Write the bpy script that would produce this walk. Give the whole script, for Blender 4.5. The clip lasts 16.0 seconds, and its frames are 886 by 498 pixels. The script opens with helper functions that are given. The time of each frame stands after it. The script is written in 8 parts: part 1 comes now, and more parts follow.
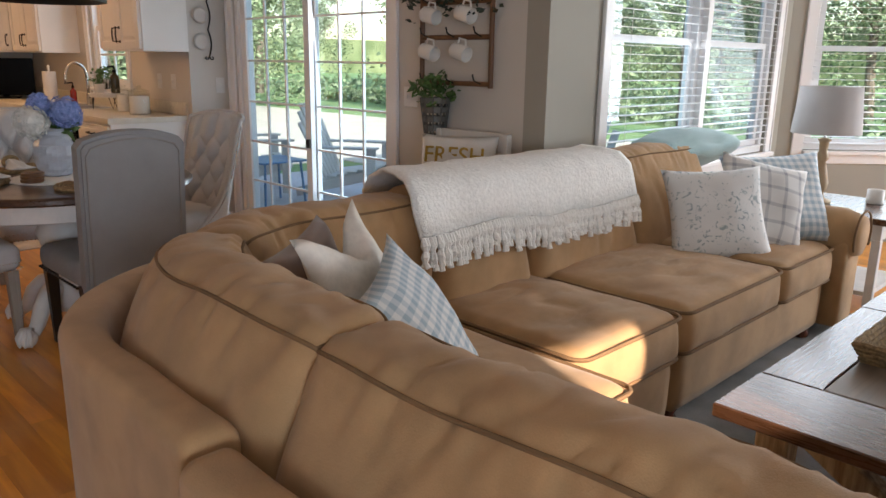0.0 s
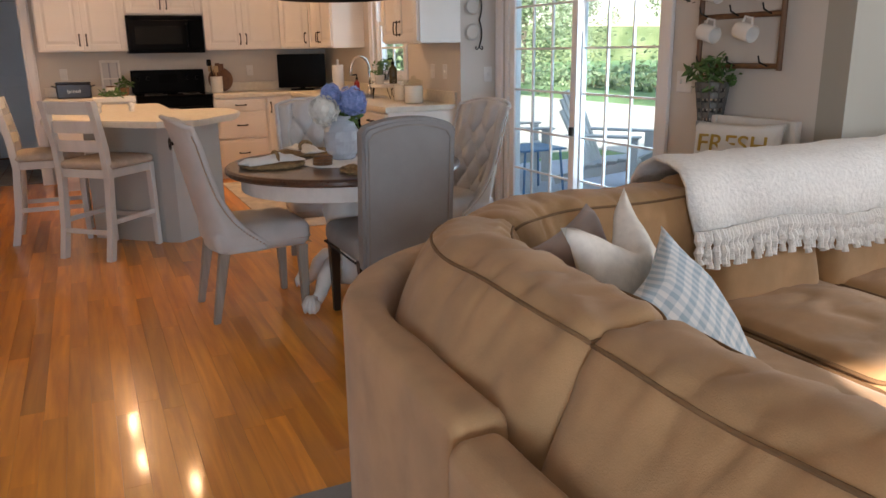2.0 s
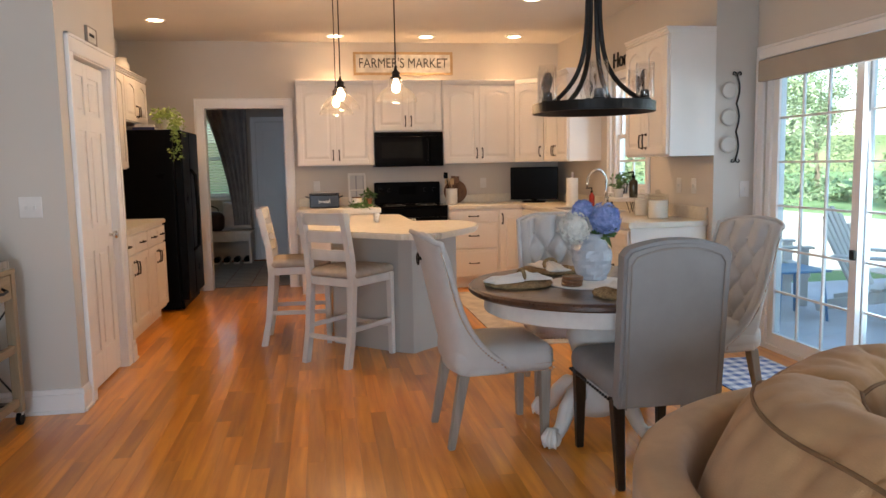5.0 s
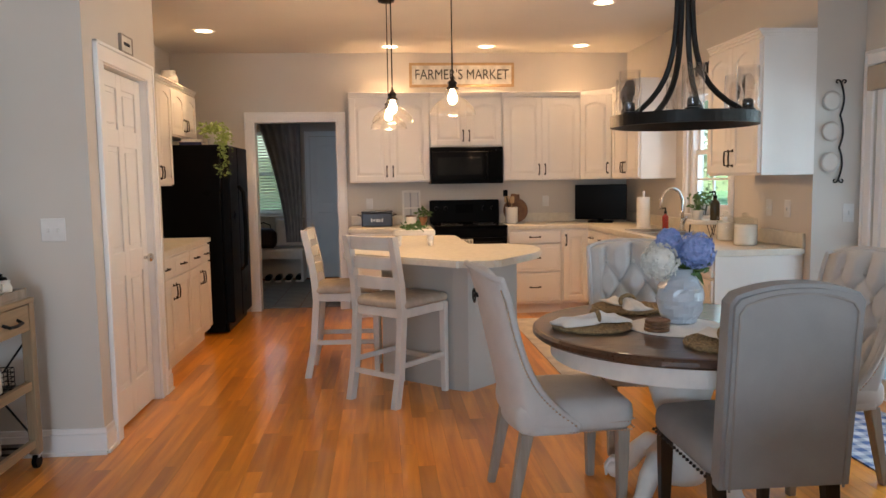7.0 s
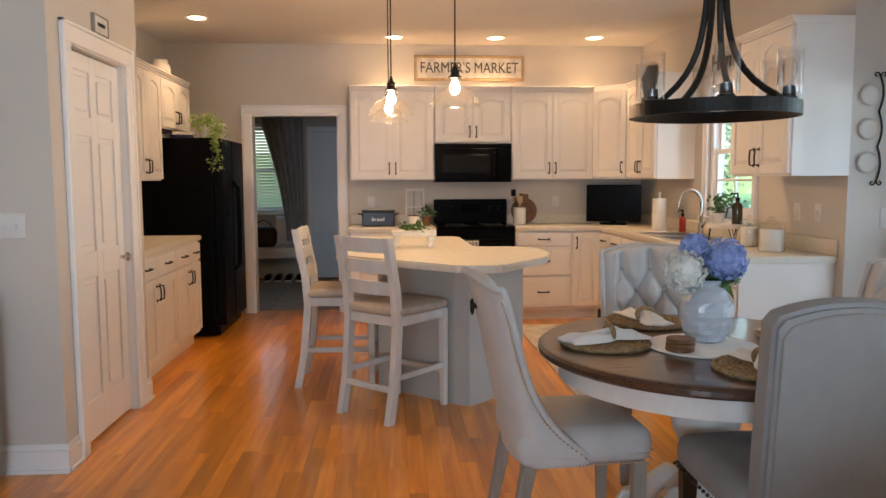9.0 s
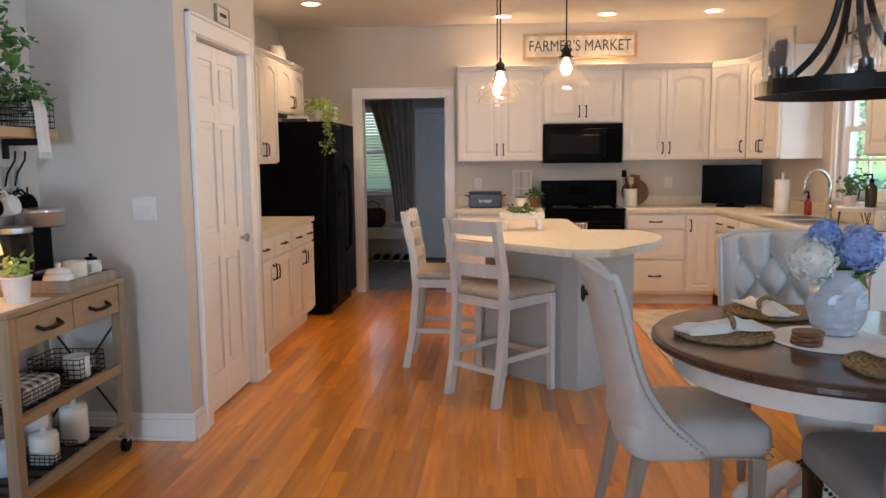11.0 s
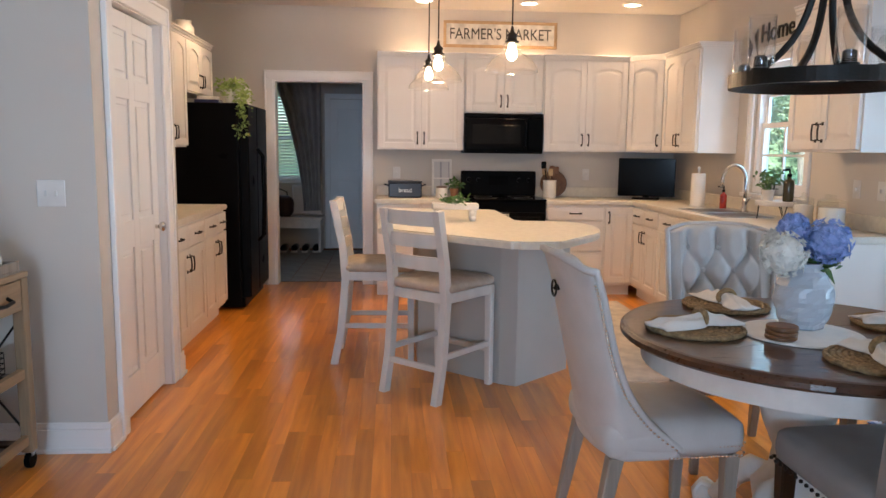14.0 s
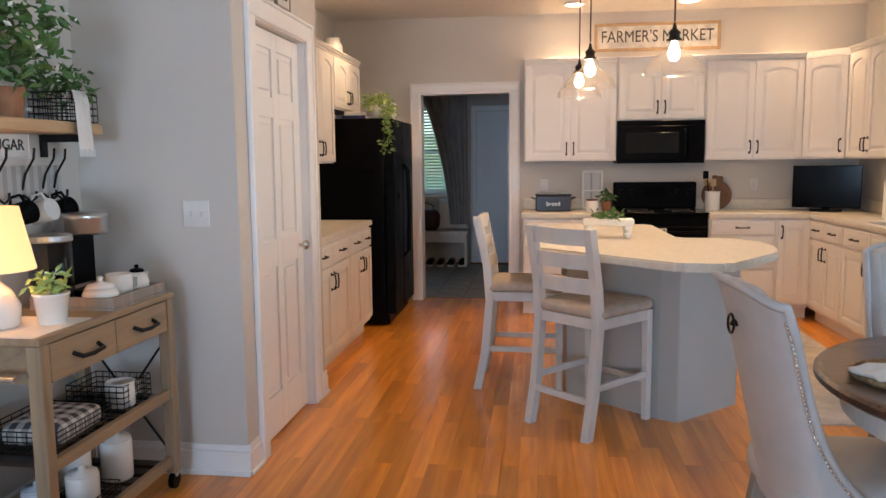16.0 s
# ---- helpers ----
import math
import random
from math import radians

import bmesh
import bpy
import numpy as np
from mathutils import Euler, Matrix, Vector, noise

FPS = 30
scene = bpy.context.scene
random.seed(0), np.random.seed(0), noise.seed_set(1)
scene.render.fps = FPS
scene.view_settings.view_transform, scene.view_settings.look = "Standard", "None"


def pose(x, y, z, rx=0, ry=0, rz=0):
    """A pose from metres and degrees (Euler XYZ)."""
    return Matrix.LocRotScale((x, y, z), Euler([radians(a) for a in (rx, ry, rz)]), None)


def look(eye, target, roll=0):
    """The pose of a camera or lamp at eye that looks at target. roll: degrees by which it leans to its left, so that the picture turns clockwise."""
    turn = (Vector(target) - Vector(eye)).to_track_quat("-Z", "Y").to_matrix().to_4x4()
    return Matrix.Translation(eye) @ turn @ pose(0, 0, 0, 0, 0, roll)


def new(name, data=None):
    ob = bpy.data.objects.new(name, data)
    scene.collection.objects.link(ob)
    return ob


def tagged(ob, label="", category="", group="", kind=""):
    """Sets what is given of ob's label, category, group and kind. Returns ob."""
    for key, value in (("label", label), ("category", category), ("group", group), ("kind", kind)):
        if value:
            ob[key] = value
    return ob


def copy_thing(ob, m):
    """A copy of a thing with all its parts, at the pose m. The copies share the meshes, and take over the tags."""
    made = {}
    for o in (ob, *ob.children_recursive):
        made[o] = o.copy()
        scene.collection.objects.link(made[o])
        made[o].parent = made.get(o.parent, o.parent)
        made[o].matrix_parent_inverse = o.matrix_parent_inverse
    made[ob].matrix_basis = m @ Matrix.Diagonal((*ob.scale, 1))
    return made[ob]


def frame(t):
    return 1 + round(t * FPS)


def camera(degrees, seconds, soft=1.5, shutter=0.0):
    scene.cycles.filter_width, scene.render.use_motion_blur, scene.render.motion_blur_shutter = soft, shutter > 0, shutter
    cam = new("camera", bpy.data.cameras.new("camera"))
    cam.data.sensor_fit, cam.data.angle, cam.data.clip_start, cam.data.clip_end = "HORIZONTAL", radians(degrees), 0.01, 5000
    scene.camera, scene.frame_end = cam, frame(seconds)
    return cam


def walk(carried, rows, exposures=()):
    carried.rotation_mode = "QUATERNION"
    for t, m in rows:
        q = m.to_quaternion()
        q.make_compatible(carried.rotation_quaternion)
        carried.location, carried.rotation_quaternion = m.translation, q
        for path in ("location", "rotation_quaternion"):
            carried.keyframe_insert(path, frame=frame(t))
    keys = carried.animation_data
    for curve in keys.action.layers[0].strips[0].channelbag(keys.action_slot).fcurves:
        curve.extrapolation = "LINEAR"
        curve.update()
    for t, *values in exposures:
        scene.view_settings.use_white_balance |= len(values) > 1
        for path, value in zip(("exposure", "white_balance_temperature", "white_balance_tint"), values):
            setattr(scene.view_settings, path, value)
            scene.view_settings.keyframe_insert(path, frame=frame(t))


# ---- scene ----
cam = camera(61.5, 16.0)
PATH = [
    (0, (-0.816, -0.307, 1.34), (0.552, 1.069, 0.853), 0.9),
    (0.5, (-0.816, -0.286, 1.333), (0.422, 1.196, 0.815), 0.4),
    (1, (-0.819, -0.275, 1.332), (0.294, 1.301, 0.806), -0.3),
    (1.5, (-0.821, -0.256, 1.327), (0.157, 1.411, 0.814), -0.5),
    (2, (-0.826, -0.234, 1.326), (-0.003, 1.515, 0.811), -0.9),
    (2.5, (-0.833, -0.209, 1.323), (-0.171, 1.601, 0.787), -1.3),
    (3, (-0.835, -0.186, 1.32), (-0.322, 1.677, 0.803), -1.1),
    (3.5, (-0.835, -0.16, 1.326), (-0.427, 1.753, 0.91), -0.4),
    (4, (-0.837, -0.108, 1.338), (-0.493, 1.833, 1.0), 0.0),
    (4.5, (-0.877, -0.008, 1.346), (-0.555, 1.948, 1.078), -0.6),
    (5, (-0.91, 0.105, 1.35), (-0.598, 2.068, 1.127), -1.1),
    (5.2, (-0.909, 0.123, 1.364), (-0.605, 2.088, 1.146), -1.0),
    (7.3, (-0.84, 0.675, 1.384), (-0.686, 2.661, 1.202), -0.9),
    (7.5, (-0.85, 0.715, 1.373), (-0.688, 2.7, 1.191), -1.1),
    (8, (-0.806, 0.834, 1.376), (-0.649, 2.82, 1.194), -0.6),
    (8.5, (-0.771, 0.927, 1.372), (-0.628, 2.915, 1.202), -0.2),
    (9, (-0.758, 0.96, 1.369), (-0.624, 2.947, 1.184), -0.2),
    (9.5, (-0.765, 0.969, 1.379), (-0.647, 2.954, 1.169), -0.4),
    (10, (-0.768, 0.973, 1.377), (-0.741, 2.959, 1.148), -1.2),
    (10.2, (-0.777, 0.973, 1.385), (-0.822, 2.958, 1.144), -1.6),
    (12.3, (-0.772, 1.019, 1.387), (-0.951, 2.998, 1.163), -0.2),
    (12.5, (-0.812, 1.036, 1.384), (-0.923, 3.021, 1.16), -0.1),
    (13, (-0.919, 1.076, 1.381), (-0.867, 3.062, 1.152), -0.1),
    (13.5, (-1.004, 1.113, 1.367), (-0.857, 3.093, 1.125), 0.4),
    (14, (-1.032, 1.166, 1.369), (-0.893, 3.144, 1.106), 0.7),
    (14.5, (-1.015, 1.252, 1.372), (-0.972, 3.234, 1.106), 0.7),
    (15, (-1.003, 1.358, 1.368), (-1.063, 3.341, 1.123), 1.0),
    (15.5, (-1.003, 1.42, 1.365), (-1.159, 3.4, 1.13), 0.5),
    (16, (-1.029, 1.441, 1.382), (-1.284, 3.411, 1.147), -0.5),
]
walk(cam, [(t, look(eye, target, roll)) for t, eye, target, roll in PATH],
     exposures=[(0, 1.32, 7800, 20), (3.0, 1.76, 7450, 19), (4.5, 1.87, 7200, 15), (9.0, 1.88, 6980, 12), (12.5, 1.97, 6180, 11), (16.0, 2.0, 6180, 11)])

# ---- world and sun ----
world = bpy.data.worlds.new("sky")
scene.world = world
world.use_nodes = True
_wn = world.node_tree.nodes
_wl = world.node_tree.links
_sky = _wn.new("ShaderNodeTexSky")
_sky.sky_type = "NISHITA"
_sky.sun_disc = False
SUN_EL, SUN_AZ = 21.0, 200.0          # degrees; azimuth clockwise from +y
_sky.sun_elevation = radians(SUN_EL)
_sky.sun_rotation = radians(SUN_AZ)
_wl.new(_sky.outputs[0], _wn["Background"].inputs[0])
_wn["Background"].inputs[1].default_value = 0.15
_sd = bpy.data.lights.new("sun", "SUN")
_sd.energy, _sd.angle, _sd.color = 5.0, radians(0.6), (1.0, 0.96, 0.90)
sun = new("sun", _sd)
_dv = Vector((math.sin(radians(SUN_AZ)) * math.cos(radians(SUN_EL)), math.cos(radians(SUN_AZ)) * math.cos(radians(SUN_EL)), math.sin(radians(SUN_EL))))
sun.matrix_world = look((_dv * 30)[:], (0, 0, 0))


LAMPS = 0.25           # share of full lamp power


def area_light(name, eye, target, w, h, power, color):
    d = bpy.data.lights.new(name, "AREA")
    d.shape, d.size, d.size_y, d.energy, d.color = "RECTANGLE", w, h, power * LAMPS, color
    ob = new(name, d)
    ob.matrix_world = look(eye, target)
    return ob


def bulb_light(name, at, power, color, size=0.03):
    d = bpy.data.lights.new(name, "POINT")
    d.energy, d.color, d.shadow_soft_size = power * LAMPS, color, size
    ob = new(name, d)
    ob.location = at
    return ob


def spot_light(name, at, power, color):
    d = bpy.data.lights.new(name, "SPOT")
    d.energy, d.color, d.shadow_soft_size, d.spot_size, d.spot_blend = power * LAMPS, color, 0.05, radians(118), 0.6
    ob = new(name, d)
    ob.location = at
    return ob


DAY = (0.65, 0.82, 1.0)
WARM = (1.0, 0.63, 0.34)
# daylight standing in the openings; rear and east openings are unseen
area_light("daylight_slider", (2.35, 3.72, 1.15), (-2.3, 2.9, 0.7), 0.95, 1.6, 34, DAY)
area_light("daylight_window", (3.8, 1.95, 1.5), (3.0, 0.6, 0.2), 2.0, 1.4, 38, DAY)
area_light("daylight_bay", (5.60, 1.40, 1.5), (3.0, -1.2, 0.7), 1.1, 1.4, 25, DAY)
area_light("daylight_rear", (-2.1, -2.98, 1.2), (-2.1, 3.0, 1.0), 1.6, 0.85, 150, (0.54, 0.75, 1.0))
# unseen source, added to brighten the pantry door and walls
area_light("fill_east", (6.12, -1.25, 1.35), (-2.3, 4.4, 1.0), 2.4, 1.5, 255, DAY)
area_light("daylight_kitchen", (2.05, 6.62, 1.6), (0.0, 6.62, 1.0), 0.8, 1.0, 9, DAY)
area_light("daylight_mudroom", (-2.58, 11.62, 1.5), (-2.3, 9.0, 0.8), 0.75, 1.1, 1.3, (0.80, 0.90, 1.0))
# four ceiling lights, and an unseen fifth at (0.9, 6.4) added for more light
RECESSED = [(-2.39, 7.52), (-0.73, 8.3), (0.25, 8.3), (1.22, 8.25), (0.9, 6.4)]
for _x, _y in RECESSED:
    spot_light("recessed_glow", (_x, _y, 2.70), 41, WARM)

# ---- materials ----
def mat(name, color, rough=0.6, metal=0.0, var=0.08, scale=6.0, bump=0.0, bump_scale=60.0, coat=0.0, sheen=0.0, color2=None, fine=0.0, coat_rough=0.1, stretch=None, obj_random=0.0, spec=0.5):
    """A procedural surface: base colour varied at two scales, roughness varied, optional relief."""
    m = bpy.data.materials.new(name)
    m.use_nodes = True
    n, l = m.node_tree.nodes, m.node_tree.links
    b = n["Principled BSDF"]
    b.inputs["Roughness"].default_value = rough
    b.inputs["Metallic"].default_value = metal
    b.inputs["Coat Weight"].default_value = coat
    b.inputs["Coat Roughness"].default_value = coat_rough
    b.inputs["Sheen Weight"].default_value = sheen
    b.inputs["Specular IOR Level"].default_value = spec
    tc = n.new("ShaderNodeTexCoord")
    mp = n.new("ShaderNodeMapping")
    l.new(tc.outputs["Object"], mp.inputs["Vector"])
    if stretch:
        mp.inputs["Scale"].default_value = stretch
    t1 = n.new("ShaderNodeTexNoise")
    t1.inputs["Scale"].default_value = scale
    t1.inputs["Detail"].default_value = 4
    l.new(mp.outputs[0], t1.inputs["Vector"])
    t2 = n.new("ShaderNodeTexNoise")
    t2.inputs["Scale"].default_value = bump_scale
    t2.inputs["Detail"].default_value = 3
    l.new(mp.outputs[0], t2.inputs["Vector"])
    mix = n.new("ShaderNodeMix")
    mix.data_type = "RGBA"
    c2 = color2 or tuple(max(0.0, c * (1 - 2.2 * var)) for c in color)
    mix.inputs["A"].default_value = (*color, 1)
    mix.inputs["B"].default_value = (*c2, 1)
    ramp = n.new("ShaderNodeMapRange")
    ramp.inputs["From Min"].default_value, ramp.inputs["From Max"].default_value = 0.35, 0.7
    l.new(t1.outputs["Fac"], ramp.inputs["Value"])
    l.new(ramp.outputs[0], mix.inputs["Factor"])
    out = mix.outputs["Result"]
    if fine or obj_random:
        hs = n.new("ShaderNodeHueSaturation")
        l.new(out, hs.inputs["Color"])
        if obj_random:
            oi = n.new("ShaderNodeObjectInfo")
            mr = n.new("ShaderNodeMapRange")
            mr.inputs["To Min"].default_value, mr.inputs["To Max"].default_value = 1 - obj_random, 1 + obj_random
            l.new(oi.outputs["Random"], mr.inputs["Value"])
            l.new(mr.outputs[0], hs.inputs["Value"])
        else:
            mr = n.new("ShaderNodeMapRange")
            mr.inputs["To Min"].default_value, mr.inputs["To Max"].default_value = 1 - fine, 1 + fine
            l.new(t2.outputs["Fac"], mr.inputs["Value"])
            l.new(mr.outputs[0], hs.inputs["Value"])
        out = hs.outputs["Color"]
    l.new(out, b.inputs["Base Color"])
    rr = n.new("ShaderNodeMapRange")
    rr.inputs["To Min"].default_value, rr.inputs["To Max"].default_value = max(0.02, rough - 0.08), min(1, rough + 0.08)
    l.new(t1.outputs["Fac"], rr.inputs["Value"])
    l.new(rr.outputs[0], b.inputs["Roughness"])
    if bump:
        bp = n.new("ShaderNodeBump")
        bp.inputs["Strength"].default_value = bump
        bp.inputs["Distance"].default_value = 0.01
        l.new(t2.outputs["Fac"], bp.inputs["Height"])
        l.new(bp.outputs[0], b.inputs["Normal"])
    return m


def wood(name, c1, c2, rough=0.35, coat=0.0, along="y", scale=1.0, obj_random=0.0, bump=0.05, coat_rough=0.08, island=False, fine=0.18):
    """Wood with grain stretched along one axis."""
    s = {"x": (0.6, 9, 9), "y": (9, 0.6, 9), "z": (9, 9, 0.6)}[along]
    m = bpy.data.materials.new(name)
    m.use_nodes = True
    n, l = m.node_tree.nodes, m.node_tree.links
    b = n["Principled BSDF"]
    b.inputs["Roughness"].default_value = rough
    b.inputs["Coat Weight"].default_value = coat
    b.inputs["Coat Roughness"].default_value = coat_rough
    tc = n.new("ShaderNodeTexCoord")
    src = tc.outputs["Object"]
    oi = n.new("ShaderNodeObjectInfo")
    rnd = oi.outputs["Random"]
    if island:
        rnd = n.new("ShaderNodeNewGeometry").outputs["Random Per Island"]
    if obj_random:
        add = n.new("ShaderNodeVectorMath")
        add.operation = "MULTIPLY_ADD"
        add.inputs[1].default_value = (1, 1, 1)
        sc = n.new("ShaderNodeMath")
        sc.operation = "MULTIPLY"
        sc.inputs[1].default_value = 37.0
        l.new(rnd, sc.inputs[0])
        l.new(src, add.inputs[0])
        l.new(sc.outputs[0], add.inputs[2])
        src = add.outputs[0]
    mp = n.new("ShaderNodeMapping")
    mp.inputs["Scale"].default_value = tuple(v * scale for v in s)
    l.new(src, mp.inputs["Vector"])
    t = n.new("ShaderNodeTexNoise")
    t.inputs["Scale"].default_value, t.inputs["Detail"].default_value, t.inputs["Distortion"].default_value = 2.2, 6, 0.6
    l.new(mp.outputs[0], t.inputs["Vector"])
    w = n.new("ShaderNodeTexNoise")
    w.inputs["Scale"].default_value, w.inputs["Detail"].default_value = 14, 4
    l.new(mp.outputs[0], w.inputs["Vector"])
    mr = n.new("ShaderNodeMapRange")
    mr.inputs["From Min"].default_value, mr.inputs["From Max"].default_value = 0.32, 0.68
    l.new(t.outputs["Fac"], mr.inputs["Value"])
    mix = n.new("ShaderNodeMix")
    mix.data_type = "RGBA"
    mix.inputs["A"].default_value, mix.inputs["B"].default_value = (*c1, 1), (*c2, 1)
    l.new(mr.outputs[0], mix.inputs["Factor"])
    hs = n.new("ShaderNodeHueSaturation")
    l.new(mix.outputs["Result"], hs.inputs["Color"])
    ma = n.new("ShaderNodeMath")
    ma.operation = "ADD"
    g = n.new("ShaderNodeMapRange")
    g.inputs["To Min"].default_value, g.inputs["To Max"].default_value = 1 - fine, 1 + fine
    l.new(w.outputs["Fac"], g.inputs["Value"])
    l.new(g.outputs[0], ma.inputs[0])
    if obj_random:
        o = n.new("ShaderNodeMapRange")
        o.inputs["To Min"].default_value, o.inputs["To Max"].default_value = -obj_random, obj_random
        l.new(rnd, o.inputs["Value"])
        l.new(o.outputs[0], ma.inputs[1])
    else:
        ma.inputs[1].default_value = 0.0
    l.new(ma.outputs[0], hs.inputs["Value"])
    l.new(hs.outputs["Color"], b.inputs["Base Color"])
    rr = n.new("ShaderNodeMapRange")
    rr.inputs["To Min"].default_value, rr.inputs["To Max"].default_value = max(0.03, rough - 0.5 * fine), rough + 0.5 * fine
    l.new(w.outputs["Fac"], rr.inputs["Value"])
    l.new(rr.outputs[0], b.inputs["Roughness"])
    if bump:
        bp = n.new("ShaderNodeBump")
        bp.inputs["Strength"].default_value, bp.inputs["Distance"].default_value = bump, 0.004
        l.new(w.outputs["Fac"], bp.inputs["Height"])
        l.new(bp.outputs[0], b.inputs["Normal"])
    return m


def glow(name, color, strength):
    m = bpy.data.materials.new(name)
    m.use_nodes = True
    b = m.node_tree.nodes["Principled BSDF"]
    b.inputs["Base Color"].default_value = (*color, 1)
    b.inputs["Emission Color"].default_value = (*color, 1)
    b.inputs["Emission Strength"].default_value = strength
    return m


def glass(name, color=(1, 1, 1), rough=0.0, low=0.035):
    """Thin panes: mostly clear, glossy at a slant."""
    m = bpy.data.materials.new(name)
    m.use_nodes = True
    n, l = m.node_tree.nodes, m.node_tree.links
    out = n["Material Output"]
    n.remove(n["Principled BSDF"])
    tr = n.new("ShaderNodeBsdfTransparent")
    tr.inputs[0].default_value = (*color, 1)
    gl = n.new("ShaderNodeBsdfGlossy")
    gl.inputs["Roughness"].default_value = rough
    lw = n.new("ShaderNodeLayerWeight")
    pw = n.new("ShaderNodeMath")
    pw.operation = "POWER"
    pw.inputs[1].default_value = 4.0
    l.new(lw.outputs["Facing"], pw.inputs[0])
    fr = n.new("ShaderNodeMapRange")
    fr.inputs["To Min"].default_value, fr.inputs["To Max"].default_value = low, 0.8
    l.new(pw.outputs[0], fr.inputs["Value"])
    mx = n.new("ShaderNodeMixShader")
    l.new(fr.outputs[0], mx.inputs[0])
    l.new(tr.outputs[0], mx.inputs[1])
    l.new(gl.outputs[0], mx.inputs[2])
    l.new(mx.outputs[0], out.inputs[0])
    return m


def checks(name, c1, c2, size, duty=0.5, rough=0.9):
    """Woven gingham: bands both ways in the cloth's own axes (x and z)."""
    m = mat(name, c1, rough, var=0.03, bump=0.15, bump_scale=400)
    n, l = m.node_tree.nodes, m.node_tree.links
    b = n["Principled BSDF"]
    tc = n.new("ShaderNodeTexCoord")
    sep = n.new("ShaderNodeSeparateXYZ")
    l.new(tc.outputs["Object"], sep.inputs[0])
    bands = []
    for ax in ("X", "Y"):
        mu = n.new("ShaderNodeMath")
        mu.operation = "MULTIPLY"
        mu.inputs[1].default_value = 1.0 / size
        l.new(sep.outputs[ax], mu.inputs[0])
        fr = n.new("ShaderNodeMath")
        fr.operation = "FRACT"
        l.new(mu.outputs[0], fr.inputs[0])
        gt = n.new("ShaderNodeMath")
        gt.operation = "GREATER_THAN"
        gt.inputs[1].default_value = duty
        l.new(fr.outputs[0], gt.inputs[0])
        bands.append(gt)
    ad = n.new("ShaderNodeMath")
    ad.operation = "ADD"
    l.new(bands[0].outputs[0], ad.inputs[0])
    l.new(bands[1].outputs[0], ad.inputs[1])
    hf = n.new("ShaderNodeMath")
    hf.operation = "MULTIPLY"
    hf.inputs[1].default_value = 0.5
    l.new(ad.outputs[0], hf.inputs[0])
    mix = n.new("ShaderNodeMix")
    mix.data_type = "RGBA"
    mix.inputs["A"].default_value, mix.inputs["B"].default_value = (*c1, 1), (*c2, 1)
    l.new(hf.outputs[0], mix.inputs["Factor"])
    l.new(mix.outputs["Result"], b.inputs["Base Color"])
    return m


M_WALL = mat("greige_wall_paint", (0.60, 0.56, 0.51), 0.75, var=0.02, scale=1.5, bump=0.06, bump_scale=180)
# living room walls, a darker tone than M_WALL
M_WALL_LR = mat("darker_taupe_wall", (0.36, 0.34, 0.29), 0.75, var=0.02, scale=1.5, bump=0.06, bump_scale=180)
M_CEIL = mat("ceiling_paint", (0.66, 0.63, 0.59), 0.9, var=0.015, scale=2, bump=0.1, bump_scale=120)
M_TRIM = mat("white_trim_paint", (0.83, 0.82, 0.81), 0.35, var=0.015, scale=3)
M_CAB = mat("white_cabinet_paint", (0.80, 0.77, 0.73), 0.4, var=0.02, scale=3)
M_COUNTER = mat("beige_laminate", (0.72, 0.67, 0.57), 0.35, var=0.05, scale=25, fine=0.10, bump_scale=350)
M_ISLAND = mat("greige_island_paint", (0.43, 0.43, 0.41), 0.5, var=0.02, scale=3)
M_BLACK = mat("black_appliance", (0.004, 0.004, 0.0045), 0.3, var=0.1, scale=4, spec=0.05)
M_BLACKGLASS = mat("black_glass", (0.003, 0.003, 0.0035), 0.14, var=0.1, scale=4, spec=0.07)
M_IRON = mat("black_iron", (0.012, 0.011, 0.010), 0.45, metal=0.6, var=0.15, scale=20, bump=0.1, bump_scale=150)
M_BRONZE = mat("dark_bronze", (0.03, 0.024, 0.02), 0.4, metal=0.8, var=0.1)
M_CHROME = mat("brushed_nickel", (0.62, 0.60, 0.57), 0.25, metal=1.0, var=0.03)
M_STEEL = mat("stainless_steel", (0.55, 0.55, 0.55), 0.3, metal=1.0, var=0.04)
M_FLOOR = wood("honey_oak_floor", (0.80, 0.315, 0.038), (0.56, 0.188, 0.020), 0.30, coat=0.5, along="y", obj_random=0.22, bump=0.012, coat_rough=0.09, fine=0.07)
M_GAP = mat("floor_gap", (0.24, 0.09, 0.025), 0.8)
M_SOFA = mat("tan_microsuede", (0.47, 0.270, 0.128), 0.9, var=0.11, scale=7, bump=0.14, bump_scale=350, sheen=0.15, fine=0.10)
_n, _l = M_SOFA.node_tree.nodes, M_SOFA.node_tree.links
_fold = _n.new("ShaderNodeTexNoise")
_fold.inputs["Scale"].default_value, _fold.inputs["Detail"].default_value, _fold.inputs["Distortion"].default_value = 9.0, 3.0, 0.8
_tc = [q for q in _n if q.type == "TEX_COORD"][0]
_l.new(_tc.outputs["Object"], _fold.inputs["Vector"])
_b2 = _n.new("ShaderNodeBump")
_b2.inputs["Strength"].default_value, _b2.inputs["Distance"].default_value = 0.13, 0.02
_l.new(_fold.outputs["Fac"], _b2.inputs["Height"])
_b1 = [q for q in _n if q.type == "BUMP" and q is not _b2][0]
_l.new(_b1.outputs[0], _b2.inputs["Normal"])
_l.new(_b2.outputs[0], _n["Principled BSDF"].inputs["Normal"])
M_PIPING = mat("dark_tan_piping", (0.22, 0.12, 0.055), 0.9, var=0.1)
M_GREYLINEN = mat("slate_grey_linen", (0.29, 0.292, 0.30), 0.95, var=0.05, scale=8, bump=0.25, bump_scale=500, fine=0.12)
